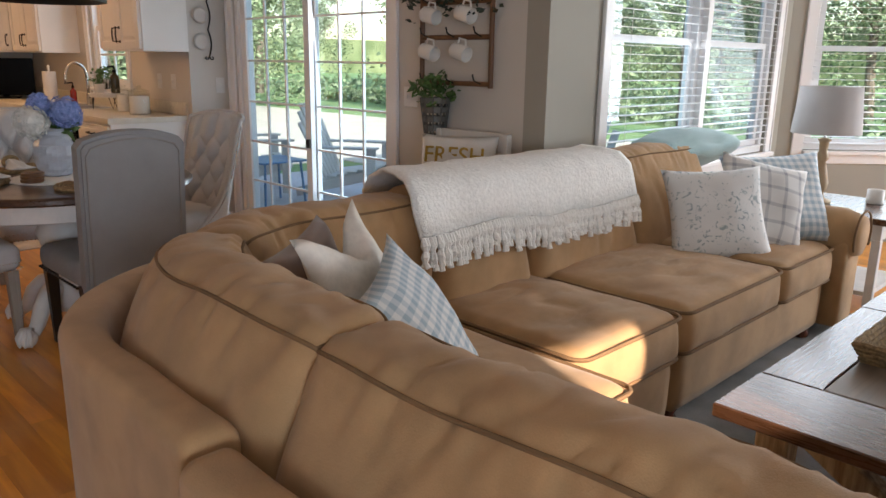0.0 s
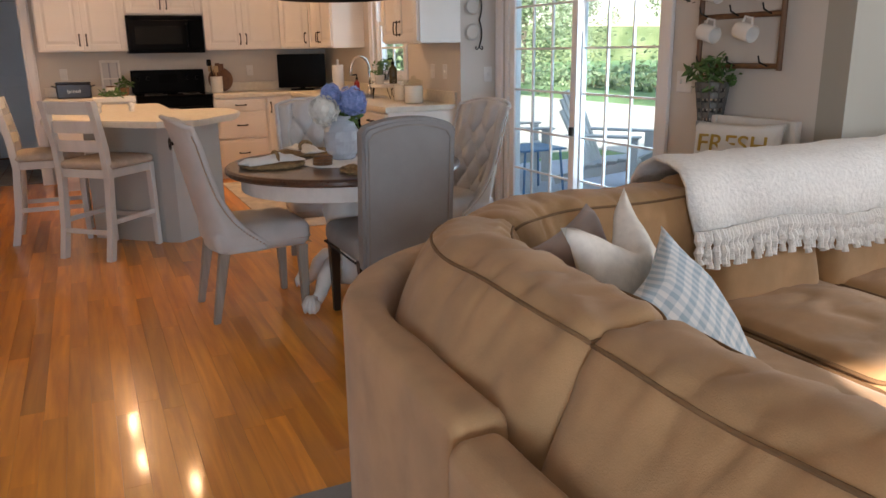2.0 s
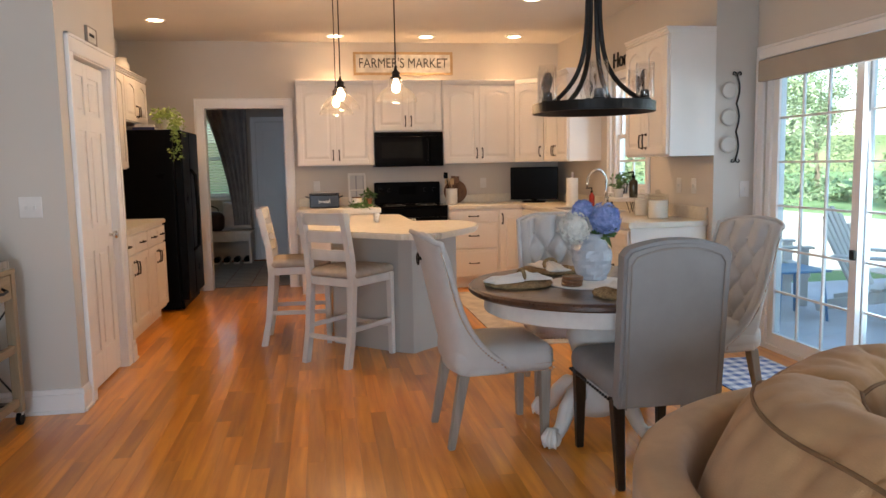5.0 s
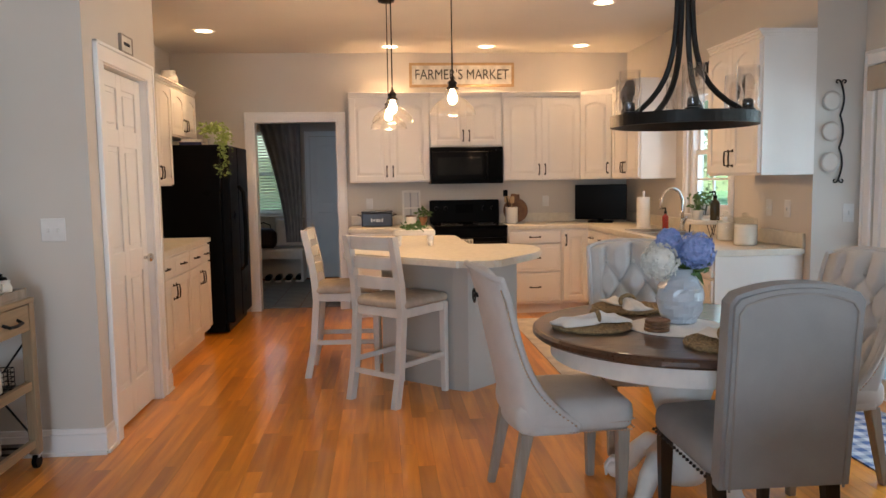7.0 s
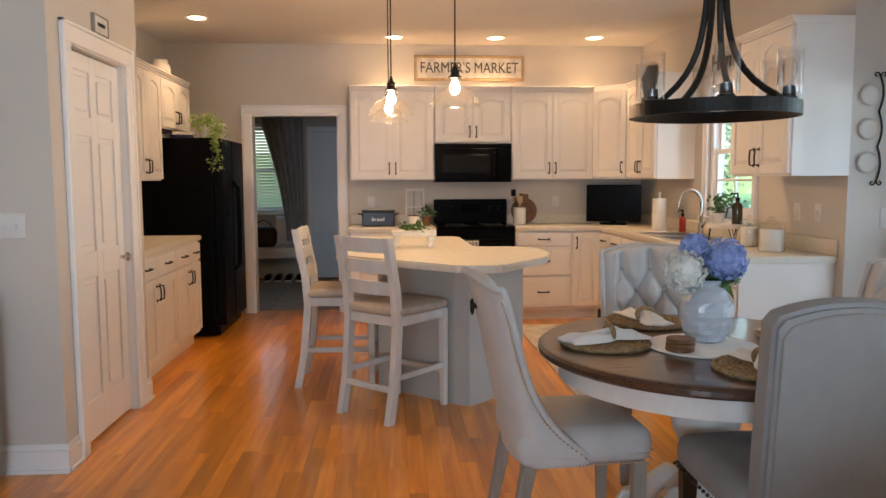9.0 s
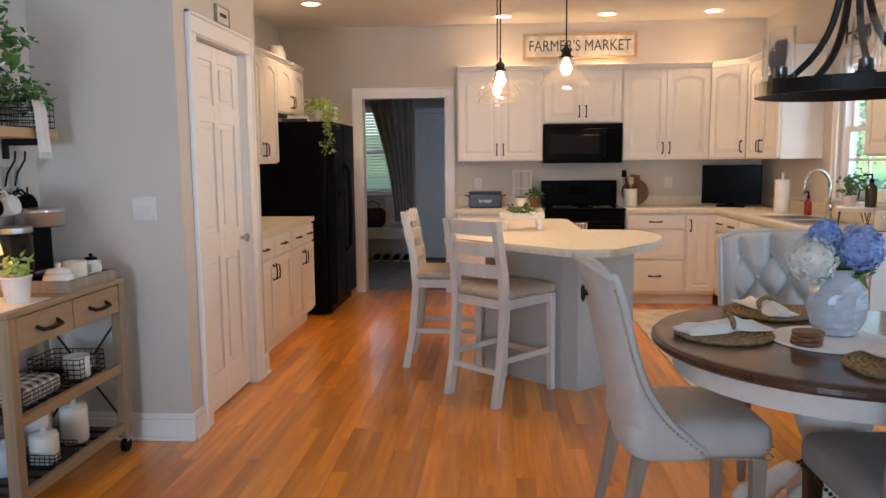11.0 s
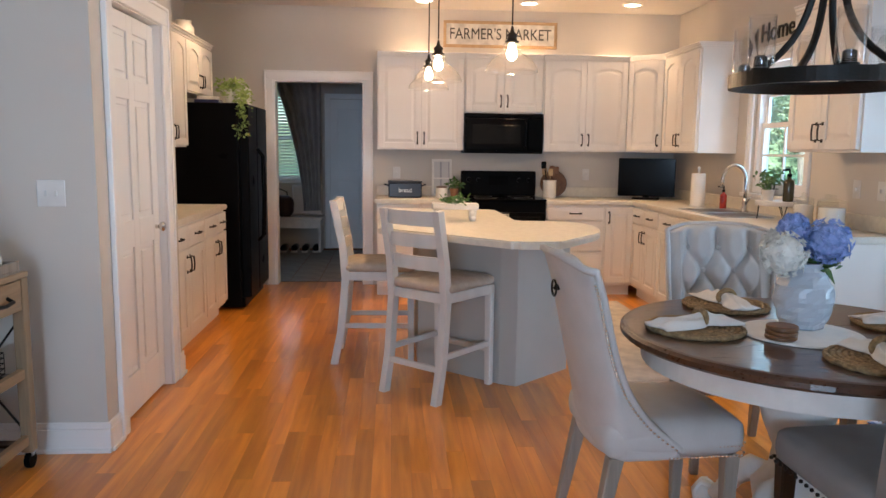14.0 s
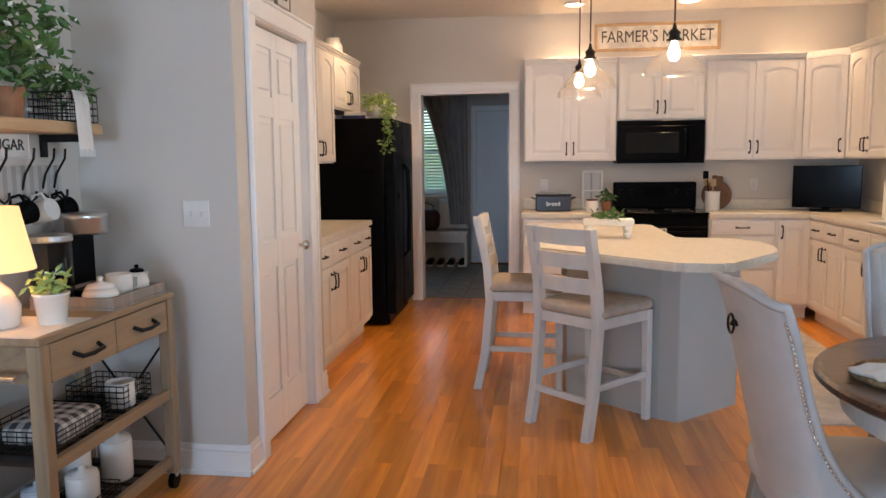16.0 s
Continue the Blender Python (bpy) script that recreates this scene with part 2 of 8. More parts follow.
M_LINEN = mat("grey_beige_linen", (0.57, 0.56, 0.555), 0.95, var=0.05, scale=8, bump=0.25, bump_scale=500, fine=0.12)
M_DARKWOOD = wood("dark_stained_wood", (0.080, 0.032, 0.015), (0.040, 0.016, 0.008), 0.3, coat=0.4, along="x")
M_DARKLEG = wood("espresso_wood", (0.018, 0.010, 0.007), (0.010, 0.006, 0.004), 0.35, along="z")
M_GREYWOOD = wood("weathered_grey_wood", (0.33, 0.29, 0.25), (0.23, 0.20, 0.17), 0.6, along="z")
M_WHITEWOOD = mat("distressed_white_paint", (0.74, 0.72, 0.69), 0.5, var=0.05, scale=14, bump=0.08, bump_scale=40)
M_WHITE = mat("white_ceramic", (0.78, 0.76, 0.72), 0.25, var=0.02)
M_GLASS = glass("window_glass", (0.86, 0.96, 1.0))
M_CLEAR = glass("clear_glass", (0.96, 0.97, 0.96))
M_LAMPGLASS = glass("lamp_glass", (0.98, 0.98, 0.98), 0.02, 0.05)
M_PENDGLASS = glass("pendant_glass", (0.97, 0.96, 0.94), 0.06, 0.10)
_n, _l = M_PENDGLASS.node_tree.nodes, M_PENDGLASS.node_tree.links
_tl = _n.new("ShaderNodeBsdfTranslucent")
_tl.inputs[0].default_value = (0.9, 0.86, 0.8, 1)
_ms = _n.new("ShaderNodeMixShader")
_ms.inputs[0].default_value = 0.012
_old = _n["Material Output"].inputs[0].links[0].from_socket
_l.new(_old, _ms.inputs[1])
_l.new(_tl.outputs[0], _ms.inputs[2])
_l.new(_ms.outputs[0], _n["Material Output"].inputs[0])
M_BULB = glow("lit_bulb", (1.0, 0.80, 0.52), 12)
M_DISC = glow("lit_recessed_disc", (1.0, 0.80, 0.55), 4)
M_BRASSNAIL = mat("nickel_nailheads", (0.78, 0.76, 0.73), 0.25, metal=1.0)
M_FLOOR_FAR = wood("honey_oak_floor_far", (0.80, 0.315, 0.038), (0.56, 0.188, 0.020), 0.30, coat=0.5, along="y", obj_random=0.22, bump=0.012, coat_rough=0.09, fine=0.07, island=True)
M_LEAF = mat("green_leaves", (0.05, 0.12, 0.025), 0.5, var=0.25, scale=30, color2=(0.10, 0.19, 0.05))
M_LEAF_PALE = mat("pale_green_leaves", (0.27, 0.38, 0.09), 0.5, var=0.2, scale=30, color2=(0.42, 0.52, 0.18))
M_TREELEAF = mat("tree_leaves", (0.07, 0.135, 0.065), 0.6, var=0.3, scale=0.9, color2=(0.30, 0.38, 0.24))
# pale colour imitates the blown-white glare of the sunlit yard
M_PALEGROUND = mat("pale_glare_ground", (0.70, 0.67, 0.60), 0.9, var=0.06, scale=1.5, bump=0.4, bump_scale=50, fine=0.12)
M_BARK = mat("bark", (0.16, 0.13, 0.10), 0.9, var=0.2, scale=6, bump=0.6, bump_scale=20)
M_GRASS = mat("lawn", (0.17, 0.34, 0.13), 0.9, var=0.2, scale=0.6, bump=0.5, bump_scale=40, color2=(0.26, 0.40, 0.17))
M_PATIO = mat("patio_concrete", (0.66, 0.68, 0.72), 0.85, var=0.08, scale=2, bump=0.2, bump_scale=60)
M_ADIR = mat("grey_white_plastic_wood", (0.62, 0.62, 0.60), 0.5, var=0.04)
M_BLUE = mat("blue_plastic", (0.08, 0.25, 0.45), 0.4)
M_TERRA = mat("terracotta", (0.35, 0.16, 0.08), 0.8, var=0.1, scale=20)
M_JUTE = mat("woven_jute", (0.36, 0.24, 0.12), 0.95, var=0.25, scale=60, bump=0.5, bump_scale=140, fine=0.25)
M_CLOTH = mat("white_cotton", (0.78, 0.76, 0.73), 0.95, var=0.04, scale=12, bump=0.2, bump_scale=200)
M_CHENILLE = mat("white_chenille", (0.88, 0.86, 0.82), 0.98, var=0.03, scale=60, bump=0.6, bump_scale=70, fine=0.12)
# white linen greyed down: the lamp's backlit dark side is put in the colour
M_SHADE = mat("white_linen_in_shade", (0.56, 0.53, 0.52), 0.9, var=0.03, bump=0.1, bump_scale=300)
M_LIGHTWOOD = wood("pale_oak", (0.52, 0.36, 0.20), (0.40, 0.26, 0.13), 0.5, along="y")
M_LAMPWOOD = wood("pale_turned_wood", (0.50, 0.36, 0.22), (0.36, 0.25, 0.15), 0.5, along="z")
M_BROWN = wood("brown_stain", (0.20, 0.09, 0.035), (0.12, 0.05, 0.02), 0.45, along="z")
M_BLIND = mat("white_blind_slat", (0.78, 0.79, 0.80), 0.45, var=0.01)
M_TILE = mat("grey_stone_tile", (0.26, 0.26, 0.25), 0.5, var=0.15, scale=5, obj_random=0.12)
M_CURTAIN = mat("grey_sheer_curtain", (0.30, 0.32, 0.34), 0.7, var=0.1, scale=8, sheen=0.3)
M_AQUA = mat("aqua_fleece", (0.30, 0.46, 0.46), 0.98, var=0.05, scale=10, bump=0.3, bump_scale=200, sheen=0.4)
M_GINGHAM = checks("blue_gingham", (0.75, 0.76, 0.76), (0.36, 0.47, 0.54), 0.040)
M_PLAID = checks("grey_plaid", (0.74, 0.73, 0.71), (0.34, 0.35, 0.38), 0.085, 0.80)
M_BLUEFLOWER = mat("blue_petals", (0.20, 0.31, 0.60), 0.8, var=0.25, scale=40, color2=(0.40, 0.48, 0.80))
M_WHITEFLOWER = mat("white_petals", (0.80, 0.80, 0.76), 0.8, var=0.08, scale=40)
M_VASE = mat("pale_blue_grey_ceramic", (0.46, 0.51, 0.58), 0.25, var=0.04)
M_SIGNWHITE = mat("distressed_sign_white", (0.72, 0.69, 0.63), 0.8, var=0.15, scale=14, bump=0.1)
M_TEXT = mat("dark_grey_lettering", (0.06, 0.055, 0.05), 0.8, var=0.2, scale=40)
M_NAVY = mat("navy_enamel", (0.012, 0.016, 0.03), 0.3)
M_AMBER = mat("red_soap", (0.35, 0.03, 0.02), 0.2)
M_PLATE = mat("switch_plate_white", (0.75, 0.74, 0.72), 0.4)
M_SHADELIT = glow("lit_lamp_shade", (1.0, 0.62, 0.26), 0.24)

# ---- shape helpers ----
def mesh_of(bm, name, smooth=False):
    me = bpy.data.meshes.new(name)
    bm.normal_update()
    bm.to_mesh(me)
    bm.free()
    if smooth:
        for p in me.polygons:
            p.use_smooth = True
    return me


def part(name, bm, material, parent=None, label="", at=None, smooth=False):
    """Links a bmesh as one mesh object, under a thing or a part."""
    me = mesh_of(bm, name, smooth)
    for m in (material if isinstance(material, (list, tuple)) else [material]):
        me.materials.append(m)
    ob = new(name, me)
    if parent is not None:
        ob.parent = parent
    if at is not None:
        ob.matrix_basis = at
    if label:
        ob["label"] = label
    return ob


def thing(name, m, label, category, group=""):
    ob = new(name)
    ob.empty_display_size = 0.1
    ob.matrix_basis = m
    return tagged(ob, label, category, group)


def structure(name, bm, material, label="", smooth=False):
    ob = part(name, bm, material, None, "", None, smooth)
    return tagged(ob, label or name.replace("_", " "), name.split("_")[0], "", "structure")


def box(bm, x0, x1, y0, y1, z0, z1, bevel=0.0, seg=1, mi=0, m=None):
    r = bmesh.ops.create_cube(bm, size=1.0)
    vs = r["verts"]
    for v in vs:
        v.co = Vector((x0 + (v.co.x + 0.5) * (x1 - x0), y0 + (v.co.y + 0.5) * (y1 - y0), z0 + (v.co.z + 0.5) * (z1 - z0)))
    fs = set(f for v in vs for f in v.link_faces)
    if bevel > 0:
        es = set(e for v in vs for e in v.link_edges)
        rb = bmesh.ops.bevel(bm, geom=list(es), offset=bevel, segments=seg, affect="EDGES", profile=0.5)
        fs = set(rb["faces"]) | set(f for f in fs if f.is_valid)
        vs = list(set(v for f in fs for v in f.verts))
    if m is not None:
        bmesh.ops.transform(bm, matrix=m, verts=vs)
    if mi:
        for f in fs:
            f.material_index = mi
    return vs


def boxm(*a, **k):
    bm = bmesh.new()
    box(bm, *a, **k)
    return bm


def prism(bm, pts, z0, z1, mi=0):
    """An upright prism on a polygon of (x, y)."""
    lo = [bm.verts.new((x, y, z0)) for x, y in pts]
    hi = [bm.verts.new((x, y, z1)) for x, y in pts]
    n = len(pts)
    fs = [bm.faces.new(lo[::-1]), bm.faces.new(hi)]
    for i in range(n):
        fs.append(bm.faces.new((lo[i], lo[(i + 1) % n], hi[(i + 1) % n], hi[i])))
    for f in fs:
        f.material_index = mi
    bmesh.ops.recalc_face_normals(bm, faces=fs)
    return lo + hi


def lathe(bm, prof, seg=24, c=(0, 0), mi=0, cap=True):
    """A turned body from (radius, z) pairs."""
    rings = []
    for r, z in prof:
        rings.append([bm.verts.new((c[0] + r * math.cos(2 * math.pi * i / seg), c[1] + r * math.sin(2 * math.pi * i / seg), z)) for i in range(seg)])
    fs = []
    for a, b in zip(rings, rings[1:]):
        for i in range(seg):
            fs.append(bm.faces.new((a[i], a[(i + 1) % seg], b[(i + 1) % seg], b[i])))
    if cap:
        fs.append(bm.faces.new(rings[0][::-1]))
        fs.append(bm.faces.new(rings[-1]))
    for f in fs:
        f.material_index = mi
    return [v for r in rings for v in r]


def tube(bm, pts, r, seg=8, closed=False, mi=0, caps=True):
    """A round bar along a line of points; r may be a list."""
    pts = [Vector(p) for p in pts]
    n = len(pts)
    rings = []
    up = None
    for i, p in enumerate(pts):
        a = pts[(i - 1) % n] if (closed or i > 0) else p
        b = pts[(i + 1) % n] if (closed or i < n - 1) else p
        d = (b - a).normalized()
        if up is None:
            up = Vector((0, 0, 1)) if abs(d.z) < 0.9 else Vector((1, 0, 0))
        s = d.cross(up)
        if s.length < 1e-5:
            s = d.orthogonal()
        s.normalize()
        up = s.cross(d).normalized()
        rr = r[i] if isinstance(r, (list, tuple)) else r
        rings.append([bm.verts.new(p + rr * (math.cos(2 * math.pi * k / seg) * s + math.sin(2 * math.pi * k / seg) * up)) for k in range(seg)])
    fs = []
    m = n if closed else n - 1
    for i in range(m):
        A, B = rings[i], rings[(i + 1) % n]
        for k in range(seg):
            fs.append(bm.faces.new((A[k], A[(k + 1) % seg], B[(k + 1) % seg], B[k])))
    if not closed and caps:
        fs.append(bm.faces.new(rings[0][::-1]))
        fs.append(bm.faces.new(rings[-1]))
    for f in fs:
        f.material_index = mi
    bmesh.ops.recalc_face_normals(bm, faces=fs)
    return [v for q in rings for v in q]


def leg_taper(bm, x, y, z0, z1, r0, r1, dx=0.0, dy=0.0, bevel=0.004):
    """A square leg, r0 half-width at the foot and r1 at the top; the foot is set off by dx, dy."""
    lo = [(x + dx - r0, y + dy - r0), (x + dx + r0, y + dy - r0), (x + dx + r0, y + dy + r0), (x + dx - r0, y + dy + r0)]
    hi = [(x - r1, y - r1), (x + r1, y - r1), (x + r1, y + r1), (x - r1, y + r1)]
    a = [bm.verts.new((*p, z0)) for p in lo]
    b = [bm.verts.new((*p, z1)) for p in hi]
    fs = [bm.faces.new(a[::-1]), bm.faces.new(b)]
    for i in range(4):
        fs.append(bm.faces.new((a[i], a[(i + 1) % 4], b[(i + 1) % 4], b[i])))
    if bevel:
        bmesh.ops.bevel(bm, geom=list({e for f in fs for e in f.edges}), offset=bevel, segments=1, affect="EDGES")


def text_on(name, words, size, m, material, parent, depth=0.002, align="CENTER", squeeze=1.0):
    """Raised lettering as a mesh, in the built-in font, facing +z of m."""
    cu = bpy.data.curves.new(name, "FONT")
    cu.body, cu.size, cu.extrude, cu.align_x, cu.align_y = words, size, depth, align, "CENTER"
    tmp = bpy.data.objects.new(name, cu)
    scene.collection.objects.link(tmp)
    dg = bpy.context.evaluated_depsgraph_get()
    me = bpy.data.meshes.new_from_object(tmp.evaluated_get(dg))
    bpy.data.objects.remove(tmp)
    bpy.data.curves.remove(cu)
    me.transform(Matrix.Diagonal((squeeze, 1, 1, 1)))
    me.materials.clear()
    me.materials.append(material)
    ob = new(name, me)
    ob.parent = parent
    ob.matrix_basis = m
    return ob

# ---- the place: floor, walls, ceiling ----
XL, XK, XS = -3.02, 1.86, 2.18       # outer wall on one side, kitchen side wall, slider wall
YB, YW, YR = 8.70, 2.00, -3.0        # kitchen end wall, living-room window wall, rear wall
YJ = 5.10                            # step between kitchen and slider walls
ZC = 2.74
XE = 6.2
T = 0.14


def wall_with_holes(bm, axis, at, lo, hi, z1, holes, thick):
    """A wall on axis = at (its room face), from lo to hi, with real openings (a, b, z0, z1); thick is signed."""
    cuts = sorted({lo, hi, *[v for h in holes for v in h[:2]]})
    for a, b in zip(cuts, cuts[1:]):
        mid = (a + b) / 2
        spans, z = [], 0.0
        for h in sorted([h for h in holes if h[0] < mid < h[1]], key=lambda h: h[2]):
            if h[2] > z:
                spans.append((z, h[2]))
            z = h[3]
        if z < z1:
            spans.append((z, z1))
        for s0, s1 in spans:
            p, q = min(at, at + thick), max(at, at + thick)
            if axis == "x":
                box(bm, p, q, a, b, s0, s1)
            else:
                box(bm, a, b, p, q, s0, s1)


bm = bmesh.new()
wall_with_holes(bm, "y", YB, XL, XK + T, ZC, [(-2.19, -1.30, 0.0, 2.04)], T)
structure("wall_north", bm, M_WALL, "greige painted kitchen wall with a doorway")
bm = bmesh.new()
wall_with_holes(bm, "x", XL, YR, YB, ZC, [], -T)
structure("wall_west", bm, M_WALL, "long greige painted side wall")
bm = bmesh.new()
wall_with_holes(bm, "x", XK, YJ + T, YB, ZC, [(6.22, 7.02, 1.06, 2.12)], T)
box(bm, XK, XS, YJ, YJ + T, 0, ZC)
structure("wall_east_kitchen", bm, M_WALL, "greige painted kitchen wall with a window over the sink")
bm = bmesh.new()
wall_with_holes(bm, "x", XS, YW + T, YJ + T, ZC, [(3.18, 4.99, 0.0, 2.05)], T)
structure("wall_east_slider", bm, M_WALL, "greige painted wall with a sliding glass door")
bm = bmesh.new()
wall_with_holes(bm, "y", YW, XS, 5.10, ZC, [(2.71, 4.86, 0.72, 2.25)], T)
structure("wall_window", bm, M_WALL_LR, "darker taupe living room wall with a double window")
# angled bay wall
BAY = Matrix.Translation((5.10, 2.0, 0)) @ Matrix.Rotation(radians(-45), 4, "Z")
bm = bmesh.new()
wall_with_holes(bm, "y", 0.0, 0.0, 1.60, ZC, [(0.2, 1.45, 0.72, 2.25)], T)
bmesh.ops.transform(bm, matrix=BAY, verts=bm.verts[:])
structure("wall_bay", bm, M_WALL_LR, "darker taupe angled wall with a window")
bm = bmesh.new()
# this opening is unseen, added for the east fill lamp
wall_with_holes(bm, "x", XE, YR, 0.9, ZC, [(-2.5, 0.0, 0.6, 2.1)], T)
structure("wall_east_living", bm, M_WALL_LR, "taupe living room wall with an added unseen window")
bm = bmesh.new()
# the small high slot is added to shape the sun patch on the sofa
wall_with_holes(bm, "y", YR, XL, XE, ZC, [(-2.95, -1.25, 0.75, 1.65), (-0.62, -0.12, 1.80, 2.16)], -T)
structure("wall_south", bm, M_WALL_LR, "unseen taupe rear wall with a wide window and an added sun slot")
# pantry box
PX, PY0, PY1 = -2.30, 4.48, 5.68
PD0, PD1 = 4.71, 5.46
bm = bmesh.new()
wall_with_holes(bm, "y", PY0, XL, PX, ZC, [], 0.11)
wall_with_holes(bm, "x", PX, PY0 + 0.11, PY1, ZC, [(PD0, PD1, 0.0, 2.03)], -0.11)
wall_with_holes(bm, "y", PY1 - 0.11, XL, PX - 0.11, ZC, [], 0.11)
structure("wall_pantry", bm, M_WALL, "greige painted pantry walls")

bm = bmesh.new()
box(bm, XL - T, XK + T, YJ + T, 11.6, ZC, ZC + 0.1)
box(bm, XL - T, XS + T, YR - T, YJ + T, ZC, ZC + 0.1)
box(bm, XS + T, XE + T, YR - T, YW + T, ZC, ZC + 0.1)
structure("ceiling", bm, M_CEIL, "flat painted ceiling")

# mud room behind the doorway
bm = bmesh.new()
wall_with_holes(bm, "y", 11.5, -3.3, 0.2, ZC, [(-2.98, -2.18, 0.9, 2.15)], T)
wall_with_holes(bm, "x", -3.02, YB + T, 11.5, ZC, [], -T)
wall_with_holes(bm, "x", 0.2, YB + T, 11.5, ZC, [], T)
structure("wall_mudroom", bm, M_WALL, "greige painted mud room walls")

# base under the boards
bm = bmesh.new()
box(bm, XL - 0.3, XS + T, YR - T, 11.7, -0.12, -0.02)
box(bm, XS + T, XE + T, YR - T, YW + T, -0.12, -0.02)
structure("floor_base", bm, M_GAP, "dark subfloor under the boards")


def casing(name, axis, at, a, b, z0, z1, w=0.075, t=0.018, sill=False, face=1, material=M_TRIM, label="white painted casing"):
    """Flat stepped trim round an opening, proud of the wall on the room side (face = sign)."""
    bm = bmesh.new()

    def strip(p0, p1, s0, s1, th):
        lo, hi = (at, at + face * th) if face > 0 else (at - th, at)
        if axis == "x":
            box(bm, lo, hi, p0, p1, s0, s1, 0.004)
        else:
            box(bm, p0, p1, lo, hi, s0, s1, 0.004)
    for p0, p1 in ((a - w, a), (b, b + w)):
        q = (p0, p0 + 0.018) if p0 < a else (p1 - 0.018, p1)
        strip(q[1] if p0 < a else p0, p1 if p0 < a else q[0], z0, z1, t)
        strip(q[0], q[1], z0, z1 + w, t + 0.008)
    strip(a - w + 0.018, b + w - 0.018, z1, z1 + w - 0.018, t)
    strip(a - w, b + w, z1 + w - 0.018, z1 + w, t + 0.008)
    if sill:
        strip(a - w, b + w, z0 - 0.03, z0, 0.05)
        strip(a - w, b + w, z0 - 0.10, z0 - 0.03, t)
    return structure(name, bm, material, label)


casing("trim_doorway", "y", YB, -2.19, -1.30, 0, 2.04, 0.085, face=-1, label="white casing round the mud room doorway")
casing("trim_pantry", "x", PX, PD0, PD1, 0, 2.03, 0.10, face=1, label="white casing round the pantry door")
casing("trim_slider", "x", XS, 3.18, 4.99, 0, 2.05, 0.085, face=-1, label="white casing round the sliding door")
casing("trim_window_living", "y", YW, 2.71, 4.86, 0.72, 2.25, 0.09, face=-1, sill=True, label="white casing round the double window")
casing("trim_window_kitchen", "x", XK, 6.22, 7.02, 1.06, 2.12, 0.07, face=-1, sill=True, label="white casing round the sink window")

# jamb linings
bm = bmesh.new()
box(bm, -2.19, -2.17, YB - 0.01, YB + T + 0.01, 0, 2.04)
box(bm, -1.32, -1.30, YB - 0.01, YB + T + 0.01, 0, 2.04)
box(bm, -2.17, -1.32, YB - 0.01, YB + T + 0.01, 2.02, 2.04)
structure("trim_doorway_jamb", bm, M_TRIM, "white door jamb")


def baseboard(name, axis, at, a, b, face, h=0.14, z=0.0):
    bm = bmesh.new()
    for z0, z1, th in ((0, h - 0.03, 0.016), (h - 0.03, h, 0.010), (0, 0.02, 0.026)):
        lo, hi = (at, at + face * th) if face > 0 else (at - th, at)
        if axis == "x":
            box(bm, lo, hi, a, b, z0, z1, 0.003)
        else:
            box(bm, a, b, lo, hi, z0, z1, 0.003)
    return structure(name, bm, M_TRIM, "white painted baseboard")


baseboard("baseboard_pantry_front", "y", PY0, XL + 0.03, PX + 0.016, -1)
baseboard("baseboard_pantry_side", "x", PX, PY0, PD0 - 0.101, 1)
baseboard("baseboard_pantry_side_far", "x", PX, PD1 + 0.101, PY1 + 0.012, 1)
baseboard("baseboard_west", "x", XL, YR, PY0 - 0.03, 1)
baseboard("baseboard_slider", "x", XS, 2.03, 3.09, -1)
baseboard("baseboard_window", "y", YW, XS, 5.05, -1)
baseboard("baseboard_jog", "y", YJ, XK, XS - 0.03, -1)
baseboard("baseboard_mudroom", "y", 11.5, -0.9, 0.2, -1)

# ---- kitchen ----
R_W = Matrix.Rotation(radians(90), 4, "Z")     # fronts face +x
R_E = Matrix.Rotation(radians(-90), 4, "Z")    # fronts face -x


def xz_prism(bm, pts, y0, y1):
    a = [bm.verts.new((x, y0, z)) for x, z in pts]
    b = [bm.verts.new((x, y1, z)) for x, z in pts]
    n = len(pts)
    fs = [bm.faces.new(a), bm.faces.new(b[::-1])]
    for i in range(n):
        fs.append(bm.faces.new((a[i], b[i], b[(i + 1) % n], a[(i + 1) % n])))
    bmesh.ops.recalc_face_normals(bm, faces=fs)
    return fs


def panel_door(w, h, arch=0.0, stile=0.055):
    """A raised-panel door, front towards -y, its foot at the origin's corner."""
    bm = bmesh.new()
    box(bm, 0, w, -0.010, 0.0, 0, h)
    box(bm, 0, stile, -0.021, -0.010, 0, h, 0.003)
    box(bm, w - stile, w, -0.021, -0.010, 0, h, 0.003)
    box(bm, stile, w - stile, -0.021, -0.010, 0, stile, 0.003)
    n = 12
    x0, x1 = stile, w - stile
    arc = [(x0 + (x1 - x0) * i / n, h - stile - arch + arch * math.sin(math.pi * i / n) ** 0.8) for i in range(n + 1)]
    xz_prism(bm, [(x0, h), *arc, (x1, h)][::1], -0.021, -0.010)
    g = 0.012
    inner = [(x0 + g, stile + g), (x1 - g, stile + g)] + [(min(max(x, x0 + g), x1 - g), z - g) for x, z in arc[::-1]]
    cx = sum(p[0] for p in inner) / len(inner)
    cz = (stile + h - stile) / 2
    k = 0.022
    outer = [bm.verts.new((x, -0.011, z)) for x, z in inner]
    top = [bm.verts.new((x + (k if x < cx else -k) * min(1, abs(x - cx) / (k * 1.5)), -0.019, z + (k if z < cz else -k))) for x, z in inner]
    m = len(inner)
    fs = [bm.faces.new(top)]
    for i in range(m):
        fs.append(bm.faces.new((outer[i], outer[(i + 1) % m], top[(i + 1) % m], top[i])))
    bmesh.ops.recalc_face_normals(bm, faces=fs)
    return bm


